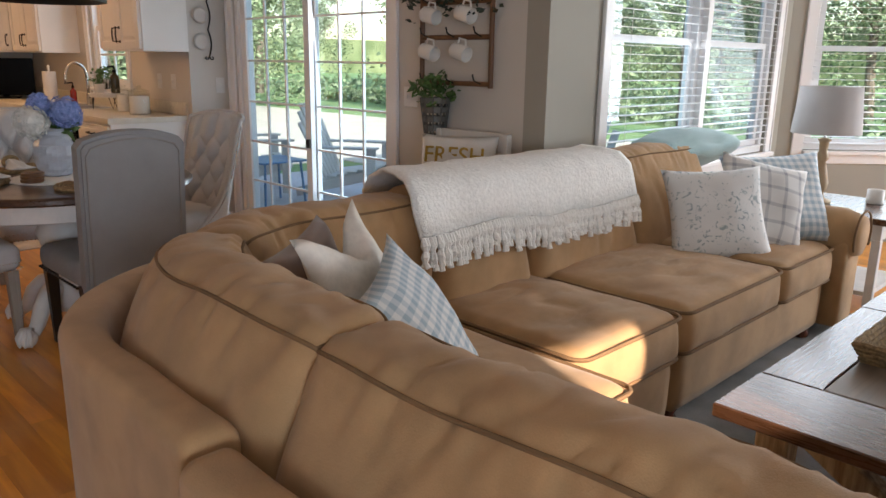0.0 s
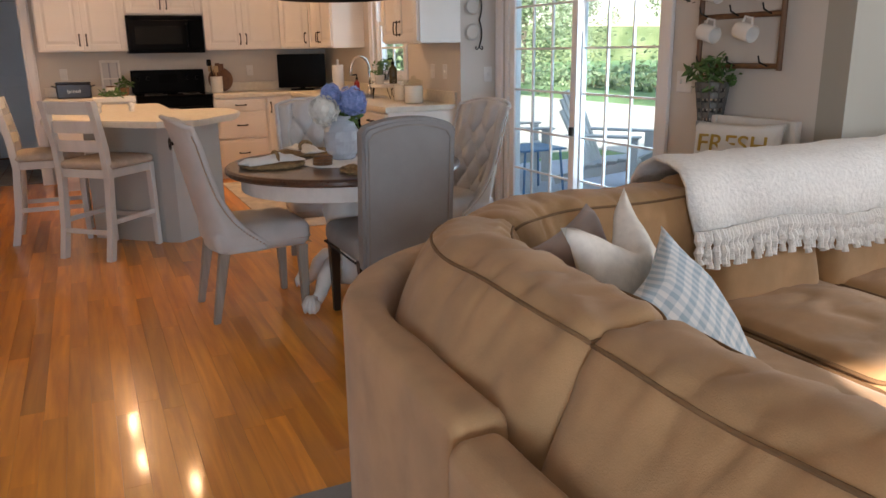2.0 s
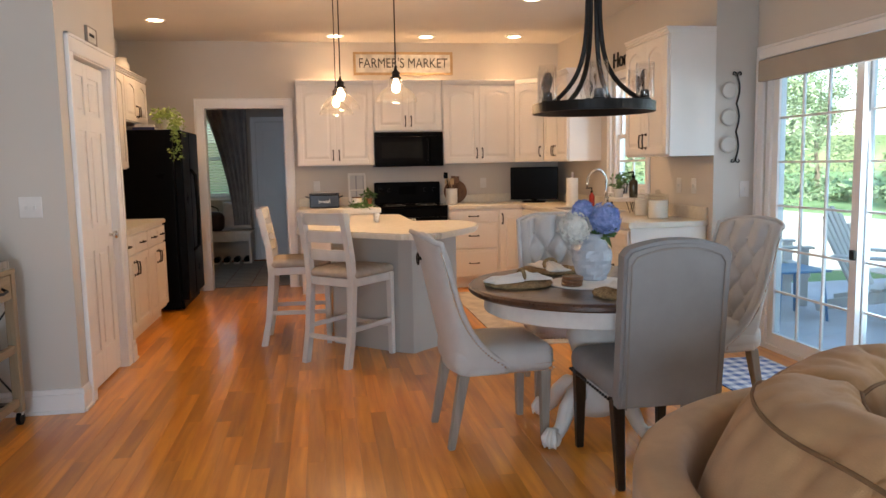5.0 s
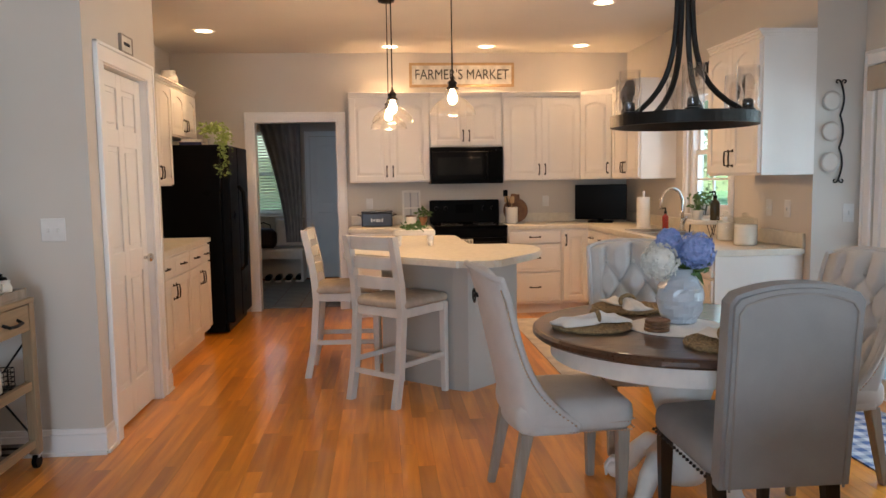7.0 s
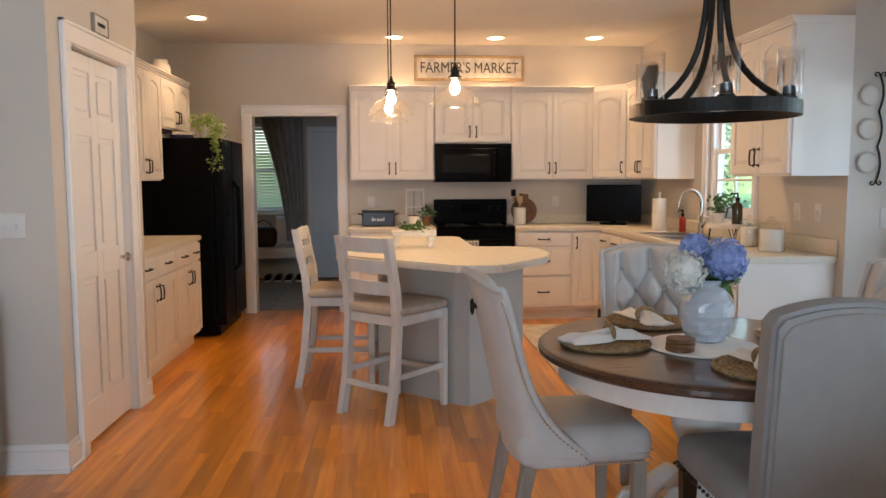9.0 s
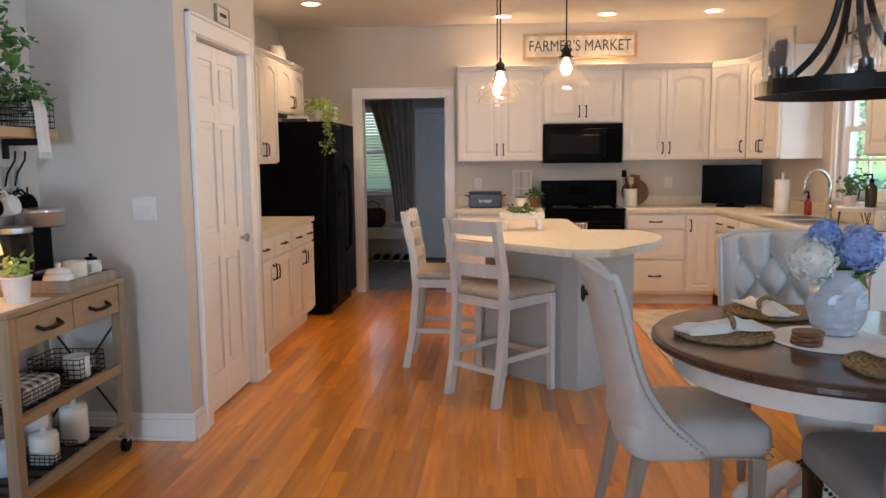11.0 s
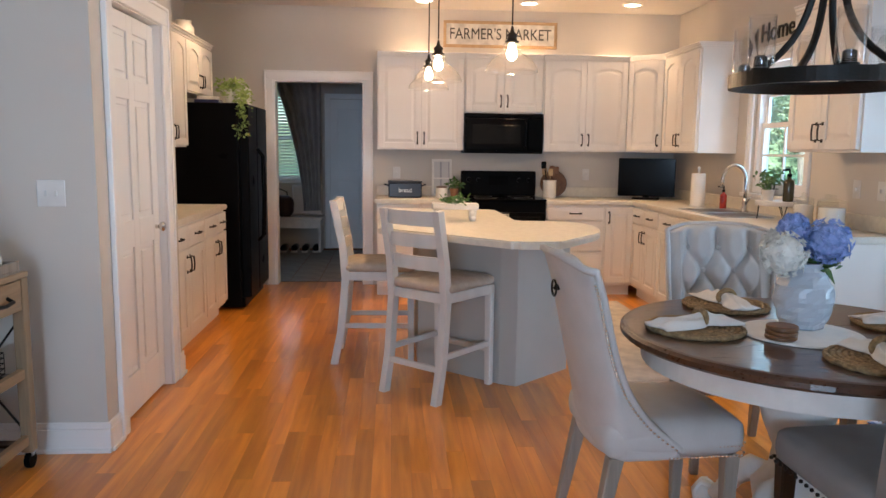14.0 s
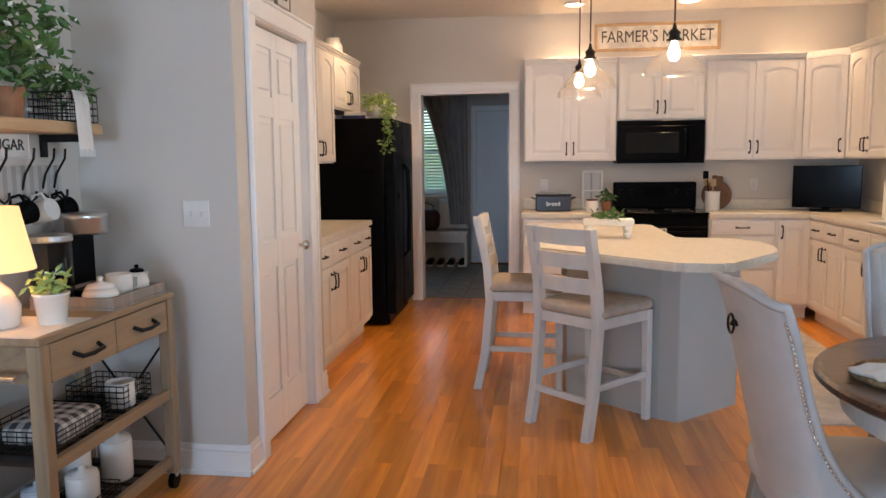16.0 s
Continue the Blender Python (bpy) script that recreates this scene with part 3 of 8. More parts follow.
def drawer_front(w, h):
    bm = boxm(0, w, -0.020, 0, 0, h, bevel=0.004)
    if h > 0.1:
        box(bm, 0.03, w - 0.03, -0.024, -0.020, 0.03, h - 0.03, 0.0035)
    return bm


def pull(length, vertical=True):
    bm = bmesh.new()
    a = length / 2
    pts = [(0, 0, -a), (0, -0.028, -a + 0.004), (0, -0.032, 0), (0, -0.028, a - 0.004), (0, 0, a)]
    tube(bm, pts, 0.0055, 6)
    for s in (-a, a):
        box(bm, -0.008, 0.008, -0.005, 0.0, s - 0.010, s + 0.010)
    if not vertical:
        bmesh.ops.transform(bm, matrix=Matrix.Rotation(radians(90), 4, "Y"), verts=bm.verts[:])
    return bm


def cabinet(m, w, d, z0, z1, fronts, label, toe=False, crown=0.0, name="cabinet", group="kitchen cabinets"):
    """A cabinet unit, front face at y=0 and its back at y=d. fronts: (kind, x0, x1, z0, z1, handle)."""
    c = thing(name, m, label, "cabinet", group)
    bm = bmesh.new()
    if toe:
        box(bm, 0, w, 0.001, d, z0 + 0.10, z1, 0.002)
        part("body", bm, M_CAB, c)
        part("toe_kick", boxm(0, w, 0.06, d - 0.02, 0.0, 0.10), M_CAB, c)
    else:
        box(bm, 0, w, 0.001, d, z0, z1, 0.002)
        part("body", bm, M_CAB, c)
    if crown:
        bm = bmesh.new()
        for dz0, dz1, o in ((0.0, 0.018, 0.014), (0.018, 0.036, 0.024), (0.036, 0.05, 0.034)):
            box(bm, 0.001, w - 0.001, -o, d, z1 + dz0, z1 + dz1, 0.003)
        part("crown_moulding", bm, M_CAB, c)
    for kind, a, b, e, f, hd in fronts:
        if kind == "door":
            ob = part("door", panel_door(b - a, f - e, 0.0 if toe else 0.045), M_CAB, c, at=pose(a, 0, e))
            hx = 0.03 if hd == "l" else (b - a) - 0.03
            hz = (f - e) - 0.10 if toe else 0.10
            part("handle", pull(0.10), M_BRONZE, ob, "dark bronze handle", pose(hx, -0.021, hz))
        elif kind == "drawer":
            ob = part("drawer", drawer_front(b - a, f - e), M_CAB, c, at=pose(a, 0, e))
            part("handle", pull(0.10, False), M_BRONZE, ob, "dark bronze handle", pose((b - a) / 2, -0.022, (f - e) / 2))
    return c


UZ0, UZ1 = 1.37, 2.235


def doors2(w, e, f, g=0.012):
    h = w / 2
    return [("door", g, h - 0.002, e, f, "r"), ("door", h + 0.002, w - g, e, f, "l")]


LW = "white painted wall cabinet with arched raised-panel doors"
LB = "white painted base cabinet with bronze handles"
YU = 8.36
cabinet(pose(-1.168, YU, 0), 0.828, 0.338, UZ0, UZ1, doors2(0.828, UZ0 + 0.012, UZ1 - 0.012), LW, crown=1)
cabinet(pose(-0.337, YU, 0), 0.754, 0.338, 1.728, UZ1, doors2(0.754, 1.74, UZ1 - 0.012), "short white wall cabinet over the microwave", crown=1)
cabinet(pose(0.42, YU, 0), 0.83, 0.338, UZ0, UZ1, doors2(0.83, UZ0 + 0.012, UZ1 - 0.012), LW, crown=1)
# corner unit
c = thing("corner_cabinet", pose(0, 0, 0), "white painted diagonal corner wall cabinet", "cabinet", "kitchen cabinets")
bm = bmesh.new()
prism(bm, [(1.252, 8.698), (1.252, 8.365), (1.525, 8.092), (1.858, 8.092), (1.858, 8.698)], UZ0, UZ1)
part("body", bm, M_CAB, c)
bm = bmesh.new()
prism(bm, [(1.252, 8.698), (1.252, 8.345), (1.512, 8.085), (1.858, 8.085), (1.858, 8.698)], UZ1, UZ1 + 0.05)
part("crown_moulding", bm, M_CAB, c)
d = part("door", panel_door(0.355, UZ1 - UZ0 - 0.03, 0.045), M_CAB, c, at=Matrix.Translation((1.258, 8.352, UZ0 + 0.015)) @ Matrix.Rotation(radians(-45), 4, "Z"))
part("handle", pull(0.10), M_BRONZE, d, "dark bronze handle", pose(0.32, -0.021, 0.10))
cabinet(Matrix.Translation((1.522, 8.090, 0)) @ R_E, 0.80, 0.336, UZ0, UZ1, doors2(0.80, UZ0 + 0.012, UZ1 - 0.012), LW, crown=1)
cabinet(Matrix.Translation((1.515, 5.835, 0)) @ R_E, 0.745, 0.343, 1.385, UZ1, doors2(0.745, 1.40, UZ1 - 0.012), LW, crown=1)
# over the left counter and over the refrigerator
cabinet(Matrix.Translation((-2.68, 5.70, 0)) @ R_W, 1.65, 0.338, UZ0, UZ1, [("door", 0.012, 0.41, UZ0 + .012, UZ1 - .012, "r"), ("door", 0.414, 0.82, UZ0 + .012, UZ1 - .012, "l"), ("door", 0.832, 1.23, UZ0 + .012, UZ1 - .012, "r"), ("door", 1.234, 1.638, UZ0 + .012, UZ1 - .012, "l")], LW, crown=1)
cabinet(Matrix.Translation((-2.68, 7.352, 0)) @ R_W, 0.88, 0.338, 1.81, UZ1, doors2(0.88, 1.822, UZ1 - 0.012), "short white wall cabinet over the refrigerator", crown=1)

# base units
BZ = 0.87


def base_fronts(w, drawers=2):
    h = w / 2
    return [("drawer", 0.012, h - 0.004, 0.715, 0.855, "c"), ("drawer", h + 0.004, w - 0.012, 0.715, 0.855, "c"),
            ("door", 0.012, h - 0.004, 0.13, 0.70, "r"), ("door", h + 0.004, w - 0.012, 0.13, 0.70, "l")]


YF = 8.09
cabinet(pose(-1.165, YF, 0), 0.822, 0.608, 0, BZ, base_fronts(0.822), LB, toe=True)
cabinet(pose(0.425, YF, 0), 0.555, 0.608, 0, BZ, [("drawer", 0.015, 0.54, 0.73, 0.855, "c"), ("drawer", 0.015, 0.54, 0.44, 0.715, "c"), ("drawer", 0.015, 0.54, 0.13, 0.425, "c")], "white painted drawer unit with bronze handles", toe=True)
cabinet(pose(0.982, YF, 0), 0.285, 0.608, 0, BZ, [("door", 0.012, 0.272, 0.13, 0.855, "l")], LB, toe=True)
cabinet(Matrix.Translation((1.27, 8.085, 0)) @ R_E, 0.70, 0.588, 0, BZ, base_fronts(0.70), LB, toe=True)
cabinet(Matrix.Translation((1.27, 7.383, 0)) @ R_E, 0.95, 0.588, 0, BZ, base_fronts(0.95), "white painted sink base cabinet", toe=True)
cabinet(Matrix.Translation((1.27, 5.78, 0)) @ R_E, 0.60, 0.588, 0, BZ, [("drawer", 0.012, 0.588, 0.73, 0.855, "c"), ("drawer", 0.012, 0.588, 0.44, 0.715, "c"), ("drawer", 0.012, 0.588, 0.13, 0.425, "c")], "white painted end drawer unit beside the dining area", toe=True)
cabinet(Matrix.Translation((-2.395, 5.70, 0)) @ R_W, 0.92, 0.622, 0, BZ, base_fronts(0.92), LB, toe=True)
cabinet(Matrix.Translation((-2.395, 6.622, 0)) @ R_W, 0.70, 0.622, 0, BZ, base_fronts(0.70), LB, toe=True)
# dishwasher
dw = thing("dishwasher", Matrix.Translation((1.27, 6.43, 0)) @ R_E, "black dishwasher built in under the counter", "dishwasher")
part("body", boxm(0.005, 0.64, 0.0, 0.58, 0.0, 0.868), M_BLACK, dw)
part("door", boxm(0.01, 0.635, -0.025, -0.001, 0.11, 0.75, bevel=0.006), M_BLACK, dw)
part("control_panel", boxm(0.01, 0.635, -0.028, -0.001, 0.755, 0.865, bevel=0.006), M_BLACKGLASS, dw)
bm = bmesh.new()
tube(bm, [(0.10, -0.028, 0.79), (0.10, -0.06, 0.79), (0.54, -0.06, 0.79), (0.54, -0.028, 0.79)], 0.009, 8)
part("handle", bm, M_BLACK, dw)


def worktop(name, polys, label, parent_splash=()):
    w = thing(name, pose(0, 0, 0), label, "countertop")
    for pts in polys:
        bm = bmesh.new()
        prism(bm, pts, 0.872, 0.912)
        bmesh.ops.bevel(bm, geom=[e for e in bm.edges if abs(e.verts[0].co.z - e.verts[1].co.z) < 1e-4], offset=0.006, segments=2, affect="EDGES")
        part("slab", bm, M_COUNTER, w)
    for a in parent_splash:
        part("backsplash", boxm(*a, bevel=0.004), M_COUNTER, w)
    return w


worktop("worktop", [[(-1.185, 8.06), (-0.342, 8.06), (-0.342, 8.697), (-1.185, 8.697)]], "beige laminate worktop beside the range", [(-1.18, -0.345, 8.678, 8.698, 0.913, 1.01)])
worktop("worktop", [[(0.424, 8.697), (0.424, 8.06), (1.245, 8.06), (1.245, 5.155), (1.857, 5.155), (1.857, 8.697)]], "beige laminate corner worktop with a sink", [(0.43, 1.84, 8.678, 8.698, 0.913, 1.01), (1.838, 1.858, 5.16, 8.676, 0.913, 1.01)])
worktop("worktop", [[(-3.015, 5.69), (-2.37, 5.69), (-2.37, 7.345), (-3.015, 7.345)]], "beige laminate worktop beside the refrigerator", [(-3.018, -2.998, 5.70, 7.34, 0.913, 1.01)])

# range
rg = thing("range", pose(-0.335, 8.04, 0), "black freestanding electric range with a towel on its door", "range")
part("body", boxm(0.003, 0.75, 0.03, 0.64, 0.0, 0.905, bevel=0.004), M_BLACK, rg)
part("cooktop", boxm(0.0, 0.753, -0.01, 0.60, 0.906, 0.924, bevel=0.005), M_BLACKGLASS, rg)
od = part("oven_door", boxm(0.01, 0.743, -0.012, 0.028, 0.20, 0.80, bevel=0.006), M_BLACK, rg)
part("window", boxm(0.14, 0.61, -0.0155, -0.0125, 0.34, 0.62, bevel=0.001), M_BLACKGLASS, od)
bm = bmesh.new()
tube(bm, [(0.07, -0.012, 0.75), (0.07, -0.055, 0.755), (0.68, -0.055, 0.755), (0.68, -0.012, 0.75)], 0.011, 8)
part("handle", bm, M_BLACK, od)
part("drawer", boxm(0.01, 0.743, -0.01, 0.028, 0.03, 0.185, bevel=0.005), M_BLACK, rg)
bg = part("backguard", boxm(0.0, 0.753, 0.56, 0.645, 0.925, 1.17, bevel=0.012, seg=2), M_BLACK, rg)
part("display", boxm(0.28, 0.47, 0.556, 0.5595, 1.03, 1.12, bevel=0.001), M_BLACKGLASS, bg)
for x in (0.07, 0.17, 0.58, 0.68):
    bm = bmesh.new()
    lathe(bm, [(0.022, 0.0), (0.020, 0.022), (0.016, 0.025)], 16)
    part("knob", bm, M_BLACK, bg, at=pose(x, 0.559, 1.08, 90))
for x, y, r in ((0.2, 0.16, 0.11), (0.56, 0.16, 0.09), (0.2, 0.42, 0.09), (0.56, 0.42, 0.11)):
    bm = bmesh.new()
    tube(bm, [(x + r * math.cos(a * math.pi / 12), y + r * math.sin(a * math.pi / 12), 0.925) for a in range(24)], 0.0015, 4, True)
    part("burner", bm, mat("burner_ring", (0.08, 0.08, 0.08), 0.3) if x == 0.2 and y == 0.16 else bpy.data.materials["burner_ring"], rg)
# microwave
mw = thing("microwave", pose(-0.335, 8.30, 1.345), "black over-the-range microwave under a cabinet", "microwave")
part("body", boxm(0, 0.755, 0.02, 0.395, 0, 0.378, bevel=0.004), M_BLACK, mw)
md = part("door", boxm(0.005, 0.60, -0.008, 0.019, 0.03, 0.33, bevel=0.005), M_BLACK, mw)
part("window", boxm(0.07, 0.53, -0.0115, -0.0085, 0.09, 0.27, bevel=0.001), mat("smoked_window", (0.012, 0.012, 0.012), 0.2, spec=0.15), md)
bm = bmesh.new()
tube(bm, [(0.575, -0.008, 0.06), (0.575, -0.04, 0.08), (0.575, -0.04, 0.28), (0.575, -0.008, 0.30)], 0.008, 8)
part("handle", bm, M_BLACK, md)
part("control_panel", boxm(0.605, 0.75, -0.008, 0.019, 0.03, 0.33, bevel=0.004), M_BLACKGLASS, mw)
part("vent_grille", boxm(0.005, 0.75, -0.004, 0.019, 0.335, 0.375, bevel=0.004), M_BLACK, mw)
# refrigerator
fr = thing("refrigerator", Matrix.Translation((-2.30, 7.50, 0)) @ R_W, "black side-by-side refrigerator at the kitchen end", "refrigerator")
part("body", boxm(0, 0.91, 0.0, 0.70, 0.02, 1.735, bevel=0.006), M_BLACK, fr)
part("kick_grille", boxm(0.01, 0.90, -0.03, -0.001, 0.02, 0.10, bevel=0.003), M_BLACK, fr)
for a, b, hx in ((0.003, 0.395, 0.365), (0.402, 0.907, 0.435)):
    dd = part("door", boxm(a, b, -0.085, -0.004, 0.105, 1.73, bevel=0.014, seg=3), M_BLACK, fr)
    bm = bmesh.new()
    tube(bm, [(hx, -0.085, 0.55), (hx, -0.13, 0.60), (hx, -0.14, 0.95), (hx, -0.13, 1.30), (hx, -0.085, 1.36)], 0.013, 8)
    part("handle", bm, M_BLACK, dd)

# island
isl = thing("kitchen_island", pose(0, 0, 0), "greige kitchen island with an angled beige top", "island")
bm = bmesh.new()
prism(bm, [(-0.86, 6.98), (-0.86, 5.83), (-0.40, 5.41), (-0.30, 5.35), (0.08, 5.70), (-0.24, 6.17), (-0.29, 6.90)], 0.0, 0.872)
part("base", bm, M_ISLAND, isl)
bm = bmesh.new()
pp = Matrix.Translation((-0.345, 5.385, 0)) @ Matrix.Rotation(radians(-30), 4, "Z")
box(bm, -0.055, 0.055, -0.012, 0.02, 0.0, 0.87, 0.003, m=pp)
part("corner_post", bm, M_ISLAND, isl)
bm = bmesh.new()
top = [(-1.12, 7.06), (-1.11, 5.55), (-0.72, 5.19), (-0.40, 4.89), (-0.17, 4.88), (0.16, 5.32), (0.24, 5.62), (0.22, 5.88), (0.09, 6.03), (-0.20, 6.05), (-0.22, 6.97)]
prism(bm, top, 0.870, 0.912)
bmesh.ops.bevel(bm, geom=[e for e in bm.edges if abs(e.verts[0].co.z - e.verts[1].co.z) > 0.01], offset=0.03, segments=3, affect="EDGES")
bmesh.ops.bevel(bm, geom=[e for e in bm.edges if abs(e.verts[0].co.z - e.verts[1].co.z) < 1e-4], offset=0.008, segments=2, affect="EDGES")
part("top", bm, M_COUNTER, isl, "beige laminate island top")

# pantry door
pd = bmesh.new()
W, H = PD1 - PD0 - 0.012, 2.015
box(pd, 0, W, 0.0, 0.030, 0.012, H)
st = 0.095
mid = W / 2
xs = [(0, st), (mid - 0.04, mid + 0.04), (W - st, W)]
zs = [(0.012, 0.22), (0.86, 1.00), (1.60, 1.70), (1.93, H)]
for a, b in xs:
    box(pd, a, b, -0.012, 0.0, 0.012, H, 0.003)
for a, b in zs:
    for p, q in ((st, mid - 0.04), (mid + 0.04, W - st)):
        box(pd, p, q, -0.012, 0.0, a, b, 0.003)
for (a, b) in ((st, mid - 0.04), (mid + 0.04, W - st)):
    for z0, z1 in ((0.22, 0.86), (1.00, 1.60), (1.70, 1.93)):
        box(pd, a + 0.028, b - 0.028, -0.009, 0.0, z0 + 0.028, z1 - 0.028, 0.008)
bmesh.ops.transform(pd, matrix=Matrix.Translation((PX - 0.05, PD0 + 0.006, 0)) @ R_W, verts=pd.verts[:])
door1 = structure("door_1", pd, M_TRIM, "white six-panel pantry door, closed")
bm = bmesh.new()
lathe(bm, [(0.012, 0), (0.010, 0.02), (0.024, 0.032), (0.027, 0.045), (0.018, 0.056)], 20)
part("door_knob", bm, M_CHROME, door1, "brushed nickel knob", Matrix.Translation((PX - 0.042, PD1 - 0.075, 0.93)) @ Matrix.Rotation(radians(90), 4, "Y"))
bm = bmesh.new()
box(bm, PX - 0.11, PX, PD0, PD0 + 0.004, 0, 2.03)
box(bm, PX - 0.11, PX, PD1 - 0.004, PD1, 0, 2.03)
box(bm, PX - 0.11, PX, PD0 + 0.004, PD1 - 0.004, 2.026, 2.03)
structure("trim_pantry_jamb", bm, M_TRIM, "white pantry door jamb")

# ---- soft shapes ----
def soft(bm, c, s, r, puff=0.0, wr=0.0, n=(10, 10, 5), seed=0.0, mi=0, freq=5.0, pulls=0.0):
    """A stuffed block: centre c, size s, corner radius r, swollen by puff, waved by wr, its top creased by pulls."""
    hx, hy, hz = (v / 2 for v in s)
    verts = {}

    def vert(i, j, k):
        key = (i, j, k)
        if key in verts:
            return verts[key]
        u, v, w = 2 * i / n[0] - 1, 2 * j / n[1] - 1, 2 * k / n[2] - 1
        u, v, w = (math.sin(q * math.pi / 2) * 0.35 + q * 0.65 for q in (u, v, w))
        p = Vector((u * hx, v * hy, w * hz))
        core = Vector((max(-hx + r, min(hx - r, p.x)), max(-hy + r, min(hy - r, p.y)), max(-hz + r, min(hz - r, p.z))))
        d = p - core
        if d.length > 1e-6:
            p = core + d.normalized() * r
        g = (1 - u * u) * (1 - v * v)
        p.z += puff * g * (1 if w > 0 else -1) * abs(w)
        p.x += puff * 0.5 * (1 - v * v) * (1 - w * w) * u
        p.y += puff * 0.5 * (1 - u * u) * (1 - w * w) * v
        if wr:
            q = Vector((p.x * freq, p.y * freq, p.z * freq)) + Vector((seed, seed * 1.7, seed * 0.3))
            p += noise.noise_vector(q) * wr
        if pulls and w > 0.5:
            bend = 0.08 * noise.noise(Vector((p.x * 3, p.y * 3, seed)))
            line = abs(noise.noise(Vector((p.x * 2.5 + seed * 3, (p.y + bend) * 13 + p.x * 4, seed))))
            p.z -= pulls * (1 - min(1.0, line * 3)) ** 2 * g
        verts[key] = bm.verts.new(p + Vector(c))
        return verts[key]
    fs = []
    for a in range(3):
        b, d = (a + 1) % 3, (a + 2) % 3
        for side in (0, n[a]):
            for i in range(n[b]):
                for j in range(n[d]):
                    q = []
                    for di, dj in ((0, 0), (1, 0), (1, 1), (0, 1)):
                        k = [0, 0, 0]
                        k[a], k[b], k[d] = side, i + di, j + dj
                        q.append(vert(*k))
                    if side == 0:
                        q.reverse()
                    f = bm.faces.new(q)
                    f.material_index = mi
                    fs.append(f)
    return [v for v in verts.values()]


def softm(*a, **k):
    bm = bmesh.new()
    soft(bm, *a, **k)
    return bm


def sweep(path, w, z0, z1, rad=0.08, lean=0.0, puff=0.03, wr=0.0, seed=0.0, end=0.10):
    """An upholstered panel: a rounded section carried along a plan path; lean moves its top sideways."""
    bm = bmesh.new()
    P = [Vector((x, y, 0)) for x, y in path]
    L = [0.0]
    for a, b in zip(P, P[1:]):
        L.append(L[-1] + (b - a).length)
    tot = L[-1]

    def at(s):
        s = min(max(s, 0), tot)
        for i in range(len(P) - 1):
            if s <= L[i + 1] or i == len(P) - 2:
                t = (s - L[i]) / (L[i + 1] - L[i])
                return P[i].lerp(P[i + 1], t)
    sec = []
    m = 6
    hw, h = w / 2, z1 - z0
    for cx, cz, a0 in ((hw - rad, h - rad, 0), (-hw + rad, h - rad, 90), (-hw + rad, rad, 180), (hw - rad, rad, 270)):
        for i in range(m):
            a = radians(a0 + 90 * i / (m - 1))
            sec.append((cx + rad * math.cos(a), cz + rad * math.sin(a)))
    rings = []
    steps = max(10, int(tot / 0.05))
    ss = [0.0, 0.012, 0.03, 0.06] + [0.06 + (tot - 0.12) * i / steps for i in range(1, steps)] + [tot - 0.06, tot - 0.03, tot - 0.012, tot]
    for s in ss:
        p = at(s)
        d = (at(s + 0.03) - at(s - 0.03)).normalized()
        side = Vector((d.y, -d.x, 0))
        e = min(s, tot - s)
        k = 1.0 if e >= end else 0.90 + 0.10 * math.sqrt(1 - (1 - e / end) ** 2)
        bulge = puff * math.sin(math.pi * min(1, max(0, s / tot))) ** 0.6
        ring = []
        for x, z in sec:
            zz = z * 1.0
            f = z / h
            xx = x * (k + bulge / hw * math.sin(math.pi * f) * 0.8)
            zz = h / 2 + (z - h / 2) * (0.5 + 0.5 * k) + bulge * 0.6 * (f > 0.5) * (1 - (x / hw) ** 2)
            q = p + side * (xx + lean * f) + Vector((0, 0, z0 + zz))
            if wr:
                q += noise.noise_vector(Vector((q.x * 7 + seed, q.y * 7, q.z * 5))) * wr
                q += noise.noise_vector(Vector((q.x * 16 + seed, q.y * 16, q.z * 9))) * wr * 0.35
            ring.append(bm.verts.new(q))
        rings.append(ring)
    n = len(sec)
    for a, b in zip(rings, rings[1:]):
        for i in range(n):
            bm.faces.new((a[i], b[i], b[(i + 1) % n], a[(i + 1) % n]))
    bm.faces.new(rings[0])
    bm.faces.new(rings[-1][::-1])
    bmesh.ops.recalc_face_normals(bm, faces=bm.faces[:])
    return bm


def seat_piping(c, s, z, r=0.007, inset=0.0, rr=0.05):
    """A welt round a block's rim at height z."""
    bm = bmesh.new()
    hx, hy = s[0] / 2 - inset, s[1] / 2 - inset
    pts = []
    for cx, cy, a0 in ((hx - rr, hy - rr, 0), (-hx + rr, hy - rr, 90), (-hx + rr, -hy + rr, 180), (hx - rr, -hy + rr, 270)):
        for i in range(5):
            a = radians(a0 + 90 * i / 4)
            pts.append((c[0] + cx + rr * math.cos(a), c[1] + cy + rr * math.sin(a), z))
    tube(bm, pts, r, 6, True)
    return bm


# ---- sectional sofa ----
sofa = thing("sectional_sofa", pose(0, 0, 0), "tan microsuede sectional sofa with loose back cushions", "sofa")


def ridge(v):
    """Sharp-crested noise, 0 to 1."""
    return (1.0 - min(1.0, abs(noise.noise(v)) * 2.2)) ** 2


